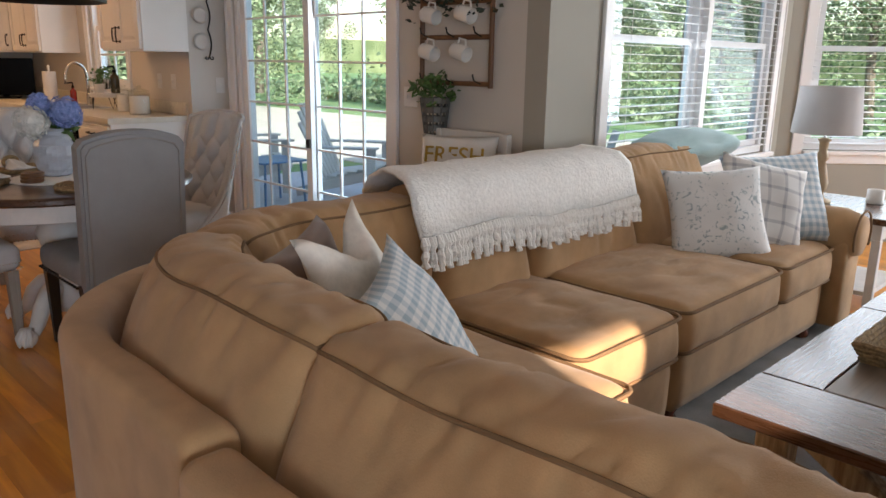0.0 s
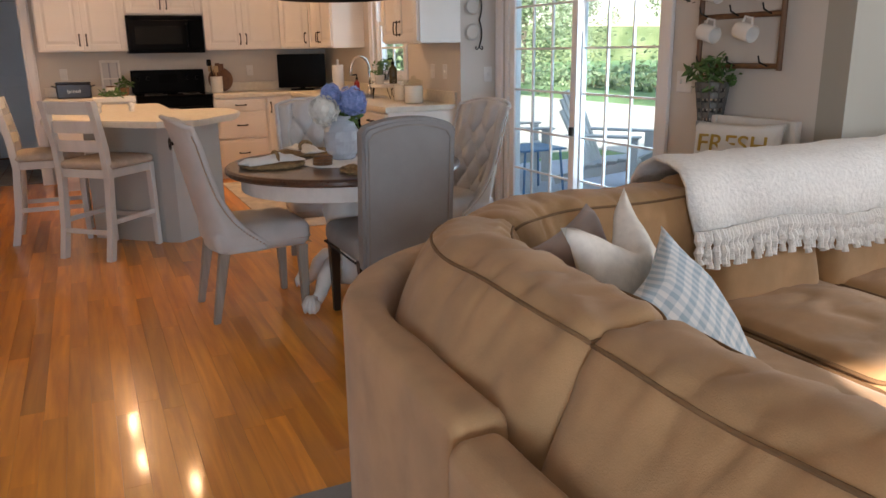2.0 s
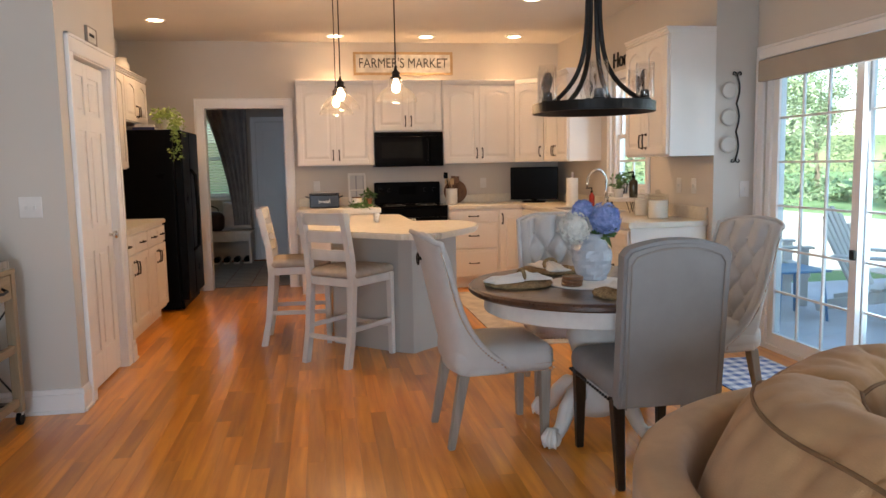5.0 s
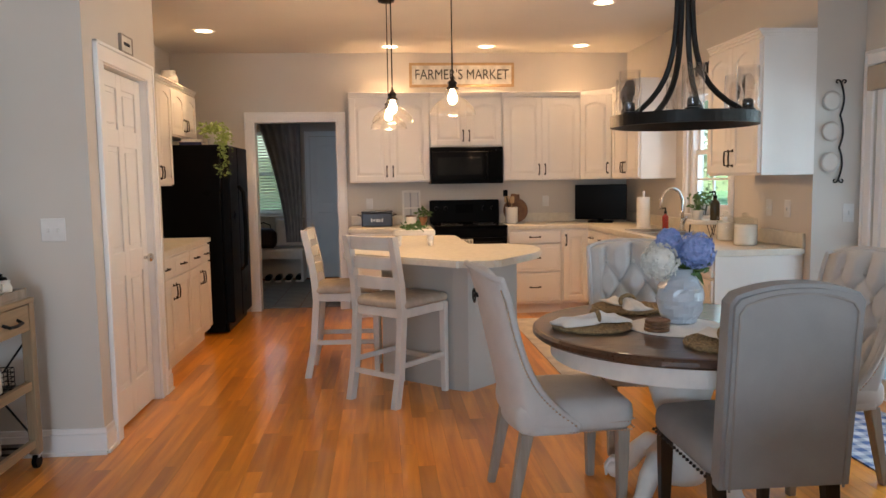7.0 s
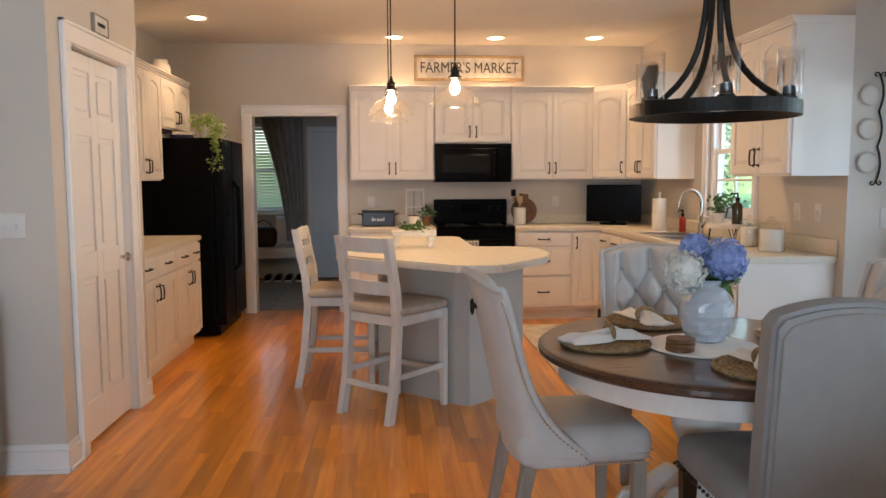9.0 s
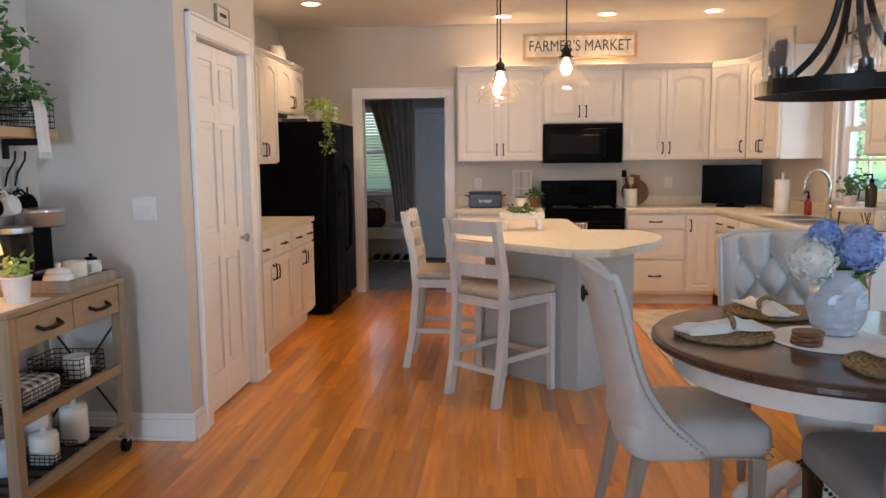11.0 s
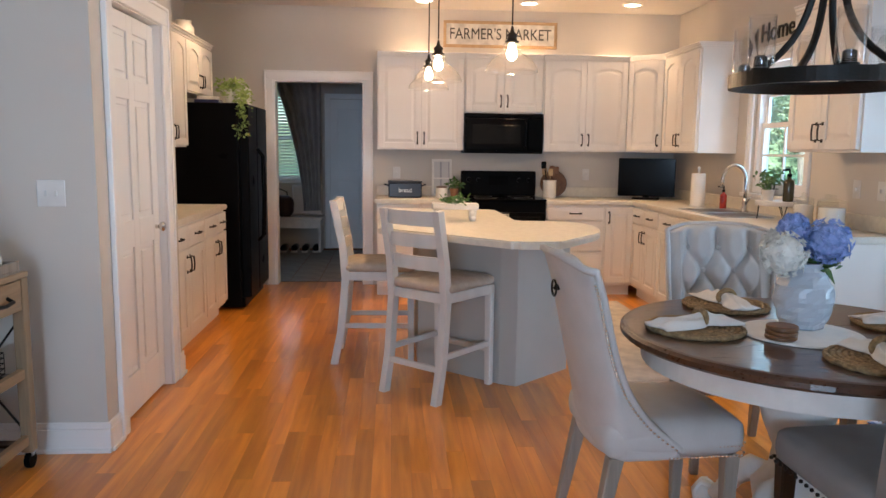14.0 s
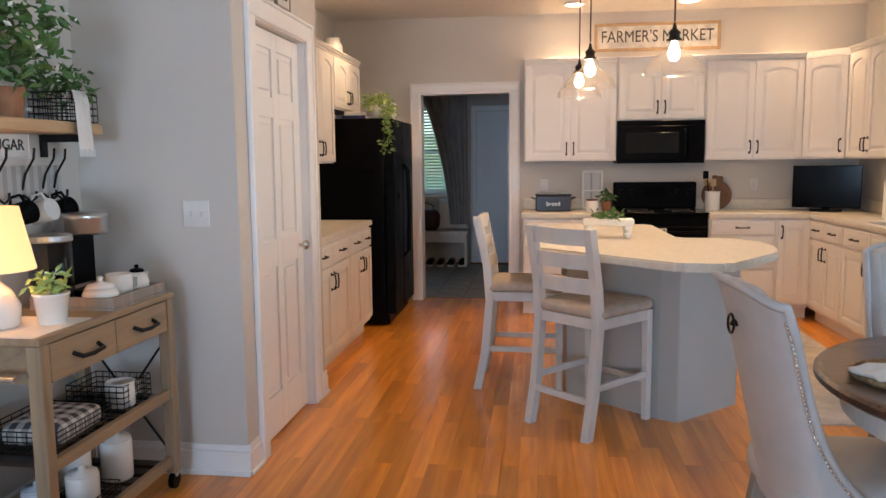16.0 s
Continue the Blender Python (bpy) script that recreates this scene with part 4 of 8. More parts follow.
def back_cushion(path, w=0.40, z0=0.42, z1=0.88, lean=0.05, seed=0.0, puff=0.045):
    """A boxed back cushion along a plan path: two welts along its top edges, gathers across the welts, sagging sides."""
    P = [Vector((x, y, 0)) for x, y in path]
    L = [0.0]
    for a, b in zip(P, P[1:]):
        L.append(L[-1] + (b - a).length)
    tot = L[-1]

    def at(s):
        s = min(max(s, 0), tot)
        for i in range(len(P) - 1):
            if s <= L[i + 1] or i == len(P) - 2:
                return P[i].lerp(P[i + 1], (s - L[i]) / (L[i + 1] - L[i]))
    hw, h, rad = w / 2, z1 - z0, 0.075
    sec = []

    def run(p, q, n):
        for i in range(1, n):
            sec.append((p[0] + (q[0] - p[0]) * i / n, p[1] + (q[1] - p[1]) * i / n))
    welts = []
    for k, (cx, cz, a0) in enumerate(((hw - rad, h - rad, 0), (-hw + rad, h - rad, 90), (-hw + rad, rad, 180), (hw - rad, rad, 270))):
        for i in range(7):
            a = radians(a0 + 15 * i)
            if k < 2 and i == 3:
                welts.append(len(sec))
            sec.append((cx + rad * math.cos(a), cz + rad * math.sin(a)))
        p = sec[-1]
        q = ((-hw + rad, h), (-hw, rad), (hw - rad, 0), (hw, h - rad))[k]
        run(p, q, (6, 8, 3, 8)[k])
    n = len(sec)
    cum = [0.0]
    for i in range(n):
        a, b = sec[i], sec[(i + 1) % n]
        cum.append(cum[-1] + math.hypot(b[0] - a[0], b[1] - a[1]))
    per = cum[-1]
    away = [min(min(abs(cum[i] - cum[k]), per - abs(cum[i] - cum[k])) for k in welts) for i in range(n)]
    bm = bmesh.new()
    rings = []
    steps = max(12, int(tot / 0.014))
    ss = [0.0, 0.006, 0.018, 0.036] + [0.05 + (tot - 0.10) * i / steps for i in range(steps + 1)] + [tot - 0.036, tot - 0.018, tot - 0.006, tot]
    for s in ss:
        p = at(s)
        d = (at(s + 0.05) - at(s - 0.05)).normalized()
        side = Vector((d.y, -d.x, 0))
        e = min(s, tot - s)
        k = 1.0 if e >= 0.075 else 0.80 + 0.20 * math.sqrt(1 - (1 - e / 0.075) ** 2)
        bulge = puff * math.sin(math.pi * s / tot) ** 0.5
        sag = 0.016 * noise.noise(Vector((s * 2.6 + seed * 7, seed, 1.0)))
        ring = []
        for i, (x, z) in enumerate(sec):
            f = z / h
            nx, nz = x / hw, (z - h / 2) / (h / 2)
            xx = x * (k * (1 - 0.50 * f ** 1.6) + bulge / hw * math.sin(math.pi * f) * 0.8)
            zz = h / 2 + (z - h / 2) * (0.6 + 0.4 * k) + (bulge * 0.55 * (1 - nx * nx) + sag) * max(0.0, 2 * f - 1)
            g = math.exp(-(away[i] / 0.085) ** 2)
            skew = s + 0.35 * away[i] * (1 if nx > 0 else -1) + 0.02 * noise.noise(Vector((s * 9, x * 8, seed)))
            dd = -0.014 * g * ridge(Vector((skew * 15.0, seed * 3.1, away[i] * 5))) * min(1.0, away[i] / 0.012)
            dd += 0.010 * noise.noise(Vector((s * 5 + seed * 2, x * 6, z * 5)))
            dd -= 0.011 * ridge(Vector((s * 6.0 + z * 6.5 * noise.noise(Vector((s * 1.5, seed, 0))) + seed, x * 3, z * 2.4))) * (1 - g)
            m = math.hypot(nx, nz) or 1.0
            q = p + side * (xx + lean * f + dd * nx / m) + Vector((0, 0, z0 + zz + dd * nz / m))
            ring.append(bm.verts.new(q))
        rings.append(ring)
    for a, b in zip(rings, rings[1:]):
        for i in range(n):
            bm.faces.new((a[i], b[i], b[(i + 1) % n], a[(i + 1) % n]))
    bm.faces.new(rings[0])
    bm.faces.new(rings[-1][::-1])
    bmesh.ops.recalc_face_normals(bm, faces=bm.faces[:])
    lines = [[r[k].co.copy() for r in rings] for k in welts]
    ob = part("back_cushion", bm, M_SOFA, sofa, smooth=True)
    bm = bmesh.new()
    for ln in lines:
        tube(bm, ln, 0.0045, 6)
    for e in (0, -1):
        a, b = lines[0][e], lines[1][e]
        tube(bm, [a, a.lerp(b, 0.5) + Vector((0, 0, 0.010)), b], 0.0055, 6)
    part("piping", bm, M_PIPING, ob, "darker welt")
    return ob


def arc(cx, cy, r, a0, a1, n=10):
    return [(cx + r * math.cos(radians(a0 + (a1 - a0) * i / n)), cy + r * math.sin(radians(a0 + (a1 - a0) * i / n))) for i in range(n + 1)]


# outer upholstered frame
bm = sweep([(-0.30, -2.3), (-0.30, 0.775)], 0.11, 0.04, 0.70, 0.032, 0.0, 0.006, 0.004, 1.0, end=0.03)
part("back_frame", bm, M_SOFA, sofa, smooth=True)
bm = sweep([(-0.275, 0.785), (-0.27, 1.30)] + arc(0.37, 1.30, 0.64, 180, 90, 14)[1:] + [(0.96, 1.94)], 0.11, 0.04, 0.72, 0.032, 0.0, 0.008, 0.004, 3.0, end=0.03)
part("back_frame", bm, M_SOFA, sofa, smooth=True)
bm = sweep([(0.965, 1.92), (3.15, 1.92)], 0.13, 0.04, 0.74, 0.05, 0.0, 0.01, 0.004, 5.0, end=0.05)
part("back_frame", bm, M_SOFA, sofa, smooth=True)
# seats
for c, s in (((0.36, -0.30, 0.39), (0.80, 1.02, 0.20)), ((0.36, -1.34, 0.39), (0.80, 1.04, 0.20))):
    ob = part("seat_cushion", softm(c, s, 0.06, 0.025, 0.008, (44, 52, 6), c[1], pulls=0.012), M_SOFA, sofa, smooth=True)
    part("piping", seat_piping(c, s, c[2] + 0.075), M_PIPING, ob)
ob = part("seat_cushion", softm((0.39, 1.16, 0.385), (1.08, 0.98, 0.19), 0.06, 0.02, 0.008, (44, 44, 6), 8, pulls=0.012), M_SOFA, sofa, smooth=True)
part("piping", seat_piping((0.39, 1.16), (1.08, 0.98), 0.462), M_PIPING, ob)
for x0, x1, sd in ((0.95, 1.58, 2), (1.60, 2.48, 4), (2.50, 3.11, 6)):
    c, s = ((x0 + x1) / 2, 1.27, 0.39), (x1 - x0, 0.80, 0.20)
    ob = part("seat_cushion", softm(c, s, 0.055, 0.03, 0.010, (44, 44, 8), sd, freq=6, pulls=0.014), M_SOFA, sofa, smooth=True)
    part("piping", seat_piping(c, s, 0.472), M_PIPING, ob)
    part("piping", seat_piping(c, s, 0.315), M_PIPING, ob)
# front rails
part("front_rail", softm((0.40, -0.8, 0.18), (0.86, 3.0, 0.24), 0.03, 0, 0.003, (4, 12, 4)), M_SOFA, sofa, smooth=True)
part("front_rail", softm((0.40, 1.24, 0.18), (1.10, 1.10, 0.24), 0.03, 0, 0.003, (8, 8, 4)), M_SOFA, sofa, smooth=True)
part("front_rail", softm((1.275, 1.38, 0.18), (0.62, 0.96, 0.24), 0.025, 0, 0.003, (8, 8, 4)), M_SOFA, sofa, smooth=True)
part("front_rail", softm((2.36, 1.38, 0.18), (1.50, 0.96, 0.24), 0.025, 0, 0.003, (12, 8, 4)), M_SOFA, sofa, smooth=True)
# backs
back_cushion([(-0.06, -1.75), (-0.06, -0.52)], seed=1)
back_cushion([(-0.06, -0.50), (-0.06, 0.735)], seed=2, z1=0.865)
back_cushion([(-0.04, 0.725), (-0.03, 1.20)] + arc(0.44, 1.22, 0.47, 178, 134, 8), seed=3, z1=0.88, w=0.41, lean=0.02)
back_cushion(arc(0.44, 1.25, 0.47, 137, 92, 8) + [(0.97, 1.72)], seed=4, z1=0.875)
back_cushion([(0.99, 1.69), (1.52, 1.69)], seed=5, z1=0.88, lean=-0.06)
back_cushion([(1.54, 1.69), (2.33, 1.69)], seed=6, z1=0.89, lean=-0.06)
back_cushion([(2.35, 1.69), (3.10, 1.69)], seed=7, z1=0.92, lean=-0.06)
# rolled arm
bm = sweep([(3.26, 0.83), (3.26, 1.97)], 0.22, 0.04, 0.52, 0.05, 0.0, 0.005, 0.004, 9, end=0.03)
a = part("arm", bm, M_SOFA, sofa, smooth=True)
bm = bmesh.new()
tube(bm, [(3.27, 0.80 + 1.16 * i / 12, 0.52) for i in range(13)], [0.10] + [0.132] * 11 + [0.12], 20)
part("arm_roll", bm, M_SOFA, a, smooth=True)
bm = bmesh.new()
tube(bm, [(3.27 + 0.128 * math.cos(t * math.pi / 12), 0.802, 0.52 + 0.128 * math.sin(t * math.pi / 12)) for t in range(-2, 15)], 0.006, 5)
part("piping", bm, M_PIPING, a)
M_REDWOOD = wood("cherry_wood", (0.16, 0.035, 0.014), (0.09, 0.02, 0.008), 0.25, coat=0.4, along="z")
for x, y in ((1.50, 0.95), (1.66, 0.95), (3.02, 0.95), (0.74, 0.3), (0.74, -1.7), (-0.22, 0.72), (-0.18, 0.95), (0.2, 1.85), (1.3, 1.9), (3.1, 1.9)):
    bm = bmesh.new()
    lathe(bm, [(0.022, 0.0), (0.036, 0.012), (0.040, 0.03), (0.03, 0.045), (0.042, 0.07)], 14)
    part("foot", bm, M_REDWOOD, sofa, "turned cherry wood bun foot", pose(x, y, 0), smooth=True)


# ---- dining chairs ----
def wing_chair(m, label):
    ch = thing("dining_chair", m, label, "chair", "chairs round the table")
    W = 0.238

    def fwd(z):
        t = (z - 0.40) / 0.62
        return back(z) + 0.085 + 0.17 * max(0.0, 1 - t) ** 5

    def back(z):
        t = (z - 0.40) / 0.62
        return -0.22 - 0.135 * t - 0.05 * max(0, t - 0.85)

    def plan(s):
        """Half-width share and how far round the corner (0 to 1) and along the wing (1 to 2)."""
        a = abs(s)
        if a < 0.84:
            q = a / 0.84 * math.pi / 2
            return math.copysign(math.sin(q), s), 1.0 - math.cos(q)
        return math.copysign(1.0, s), 1.0 + (a - 0.84) / 0.16

    nz, nt = 54, 96
    bm = bmesh.new()
    outer, inner = [], []
    btn = []
    for i in range(nz + 1):
        z = 0.36 + 0.67 * i / nz
        zz = max(z, 0.40)
        f, b = fwd(zz), back(zz)
        b0 = b
        wtop = W * (1.0 + 0.06 * (z - 0.4))
        ro, ri = [], []
        for j in range(nt + 1):
            cx, sy = plan(2 * j / nt - 1)
            drop = 0.035 * abs(cx) ** 3 * (i / nz) ** 3
            side = max(0.0, f - b0 - 0.08)
            ro.append(bm.verts.new((wtop * cx, b0 + 0.08 * min(sy, 1.0) + side * max(0.0, sy - 1.0), z - drop)))
            th2 = 0.055
            x, y = (wtop - th2) * cx, b0 + th2 + (0.08 - th2 * 0.7) * min(sy, 1.0) + (side - 0.01) * max(0.0, sy - 1.0)
            t = (z - 0.45) / 0.55
            if t > 0.05 and abs(cx) < 0.95:
                u = x / 0.072
                v = (min(z, 0.92) - 0.50) / 0.105
                g = abs(math.sin(math.pi * (u + v) / 2)) * abs(math.sin(math.pi * (u - v) / 2))
                fade = min(1.0, (0.95 - abs(cx)) / 0.12, (1.04 - z) / 0.05)
                y += (0.062 * (g ** 0.55) - 0.022) * max(0.0, fade)
            ri.append(bm.verts.new((x, min(y, f), z - drop - 0.004)))
        outer.append(ro)
        inner.append(ri)
    for i in range(nz):
        for j in range(nt):
            bm.faces.new((outer[i][j], outer[i][j + 1], outer[i + 1][j + 1], outer[i + 1][j]))
            bm.faces.new((inner[i][j + 1], inner[i][j], inner[i + 1][j], inner[i + 1][j + 1]))
    for i in range(nz):
        bm.faces.new((outer[i + 1][0], inner[i + 1][0], inner[i][0], outer[i][0]))
        bm.faces.new((outer[i][nt], inner[i][nt], inner[i + 1][nt], outer[i + 1][nt]))
    for j in range(nt):
        bm.faces.new((outer[nz][j + 1], inner[nz][j + 1], inner[nz][j], outer[nz][j]))
        bm.faces.new((outer[0][j], inner[0][j], inner[0][j + 1], outer[0][j + 1]))
    bmesh.ops.recalc_face_normals(bm, faces=bm.faces[:])
    rim = [v.co.copy() for v in [r[0] for r in outer[2:]]] + [v.co.copy() for v in outer[nz][1:nt]] + [v.co.copy() for v in [r[nt] for r in outer[2:]][::-1]]
    bk = part("backrest", bm, M_LINEN, ch, "linen tufted wing back", smooth=True)
    bm = bmesh.new()
    tube(bm, rim, 0.013, 6)
    part("rim_roll", bm, M_LINEN, bk, smooth=True)
    # nailheads along the wing
    bm = bmesh.new()
    for a, b in zip(rim, rim[1:]):
        n = max(1, int((b - a).length / 0.018))
        for k in range(n):
            p = a.lerp(b, k / n)
            if p.z > 0.96:
                continue
            s = 1 if p.x > 0 else -1
            mm = Matrix.Translation((p.x + s * 0.006, p.y - 0.016, p.z)) @ Matrix.Diagonal((0.007, 0.007, 0.007, 1))
            bmesh.ops.create_icosphere(bm, subdivisions=1, radius=1.0, matrix=mm)
    tagged(part("nailhead_trim", bm, M_BRASSNAIL, bk, "nickel nailhead trim"), kind="stuff")
    for r in range(5):
        for q in range(-3, 4):
            if (r + q) % 2:
                continue
            x, z = q * 0.072, 0.50 + r * 0.105
            if abs(x) > 0.19:
                continue
            bm = bmesh.new()
            bmesh.ops.create_uvsphere(bm, u_segments=8, v_segments=5, radius=0.012)
            part("button", bm, M_LINEN, bk, at=pose(x, back(max(z, .4)) + 0.055 * 1.15 - 0.014, z))
    bm = bmesh.new()
    tube(bm, [(0.028 * math.cos(t * math.pi / 8), -0.012, 0.028 * math.sin(t * math.pi / 8)) for t in range(16)], 0.004, 6, True)
    lathe(bm, [(0.014, -0.006), (0.016, 0.0), (0.008, 0.012)], 10)
    part("ring_pull", bm, M_BRONZE, bk, "bronze ring pull", pose(0, back(0.90) - 0.004, 0.90))
    st = part("seat", softm((0, 0.03, 0.42), (0.47, 0.49, 0.13), 0.045, 0.018, 0.003, (12, 12, 5)), M_LINEN, ch, smooth=True)
    bm = bmesh.new()
    for z in (0.365, 0.40):
        for i in range(22):
            x = -0.21 + 0.42 * i / 21
            for y in (0.276,):
                bmesh.ops.create_icosphere(bm, subdivisions=1, radius=0.005, matrix=Matrix.Translation((x, y, z)))
        for i in range(20):
            y = 0.0 + 0.255 * i / 19
            for s in (-1, 1):
                bmesh.ops.create_icosphere(bm, subdivisions=1, radius=0.005, matrix=Matrix.Translation((s * 0.236, y, z)))
    tagged(part("nailhead_trim", bm, M_BRASSNAIL, st), kind="stuff")
    for x, y, dx, dy in ((-0.20, 0.23, 0, 0.0), (0.20, 0.23, 0, 0.0), (-0.19, -0.17, -0.01, -0.07), (0.19, -0.17, 0.01, -0.07)):
        bm = bmesh.new()
        leg_taper(bm, x, y, 0.0, 0.36, 0.017, 0.026, dx, dy)
        part("leg", bm, M_GREYWOOD, ch, "weathered grey wood leg")
    return ch


WC = "grey-beige linen wing-back dining chair with nailheads and a tufted inside"
wing = wing_chair(Matrix.Translation((-0.122, 3.70, 0)) @ Matrix.Rotation(radians(-87), 4, "Z"), WC)
copy_thing(wing, Matrix.Translation((0.50, 4.34, 0)) @ Matrix.Rotation(radians(172), 4, "Z"))
copy_thing(wing, Matrix.Translation((1.10, 3.82, 0)) @ Matrix.Rotation(radians(97), 4, "Z"))

pc = thing("dining_chair", pose(0.462, 3.16, 0), "grey linen parsons dining chair with dark legs and nailheads", "chair", "chairs round the table")
bm = bmesh.new()
n = 20
prof = []
for i in range(n + 1):
    u = -1 + 2 * i / n
    prof.append((0.225 * u, 1.010 + 0.042 * (1 - abs(u) ** 2.2) - (0.02 if abs(u) > 0.97 else 0)))
pts = [(-0.225, 0.36)] + prof + [(0.225, 0.36)]
fs = xz_prism(bm, pts, -0.29, -0.205)
bmesh.ops.bevel(bm, geom=[e for e in bm.edges if abs(e.verts[0].co.y - e.verts[1].co.y) < 1e-4], offset=0.013, segments=2, affect="EDGES")
bmesh.ops.transform(bm, matrix=Matrix.Translation((0, -0.2, 0.4)) @ Matrix.Rotation(radians(5), 4, "X") @ Matrix.Translation((0, 0.2, -0.4)), verts=bm.verts[:])
bk = part("backrest", bm, M_GREYLINEN, pc, smooth=False)
bm = bmesh.new()
rot = Matrix.Translation((0, -0.2, 0.4)) @ Matrix.Rotation(radians(5), 4, "X") @ Matrix.Translation((0, 0.2, -0.4))
tube(bm, [rot @ Vector((x * 0.87, -0.292, z - 0.03 if z > 0.5 else z)) for x, z in pts], 0.0045, 5)
part("piping", bm, mat("linen_piping", (0.30, 0.28, 0.27), 0.95), bk)
st = part("seat", softm((0, 0.03, 0.43), (0.48, 0.50, 0.12), 0.04, 0.02, 0.003, (12, 12, 5)), M_GREYLINEN, pc, smooth=True)
bm = bmesh.new()
for i in range(17):
    x = -0.225 + 0.45 * i / 16
    bmesh.ops.create_icosphere(bm, subdivisions=1, radius=0.0075, matrix=Matrix.Translation((x, 0.281, 0.378)))
    y = -0.21 + 0.48 * i / 16
    for s in (-1, 1):
        bmesh.ops.create_icosphere(bm, subdivisions=1, radius=0.0075, matrix=Matrix.Translation((s * 0.241, y, 0.378)))
tagged(part("nailhead_trim", bm, M_BRONZE, st, "dark nailhead trim"), kind="stuff")
for x, y, dy in ((-0.205, 0.24, 0.0), (0.205, 0.24, 0.0), (-0.20, -0.20, -0.05), (0.20, -0.20, -0.05)):
    bm = bmesh.new()
    leg_taper(bm, x, y, 0.0, 0.38, 0.017, 0.027, 0, dy)
    part("leg", bm, M_DARKLEG, pc, "espresso wood leg")


# ---- dining table ----
TX, TY = 0.40, 3.60
tb = thing("dining_table", pose(TX, TY, 0), "round dining table with a dark top and a white claw-foot pedestal", "table")
bm = bmesh.new()
lathe(bm, [(0.585, 0.722), (0.61, 0.724), (0.622, 0.734), (0.622, 0.750), (0.612, 0.760), (0.60, 0.762)], 64)
part("tabletop", bm, M_DARKWOOD, tb, "dark stained wooden top", smooth=False)
bm = bmesh.new()
lathe(bm, [(0.53, 0.635), (0.545, 0.64), (0.545, 0.715), (0.56, 0.721)], 56)
part("apron", bm, M_WHITEWOOD, tb, "white painted apron", smooth=False)
bm = bmesh.new()
lathe(bm, [(0.10, 0.10), (0.13, 0.14), (0.14, 0.20), (0.085, 0.27), (0.075, 0.34), (0.11, 0.42), (0.135, 0.50), (0.10, 0.56), (0.17, 0.60), (0.19, 0.634)], 28)
part("pedestal", bm, M_WHITEWOOD, tb, "white turned pedestal", smooth=True)
for k in range(4):
    ang = radians(215 + 90 * k)
    d = Vector((math.cos(ang), math.sin(ang), 0))
    bm = bmesh.new()
    tube(bm, [d * r + Vector((0, 0, z)) for r, z in ((0.08, 0.20), (0.16, 0.21), (0.22, 0.16), (0.26, 0.09), (0.30, 0.055))], [0.05, 0.05, 0.042, 0.034, 0.03], 10)
    lg = part("foot", bm, M_WHITEWOOD, tb, smooth=True)
    bm = bmesh.new()
    bmesh.ops.create_uvsphere(bm, u_segments=14, v_segments=9, radius=0.044, matrix=Matrix.Translation(d * 0.335 + Vector((0, 0, 0.044))))
    for t in (-0.6, -0.2, 0.2, 0.6):
        e = Vector((math.cos(ang + t * 1.6), math.sin(ang + t * 1.6), 0))
        tube(bm, [d * 0.29 + Vector((0, 0, 0.075)), d * 0.335 + e * 0.022 + Vector((0, 0, 0.088)), d * 0.335 + e * 0.046 + Vector((0, 0, 0.05)), d * 0.335 + e * 0.043 + Vector((0, 0, 0.012))], [0.014, 0.013, 0.011, 0.006], 6)
    part("claw", bm, M_WHITEWOOD, lg, "carved claw and ball", smooth=True)


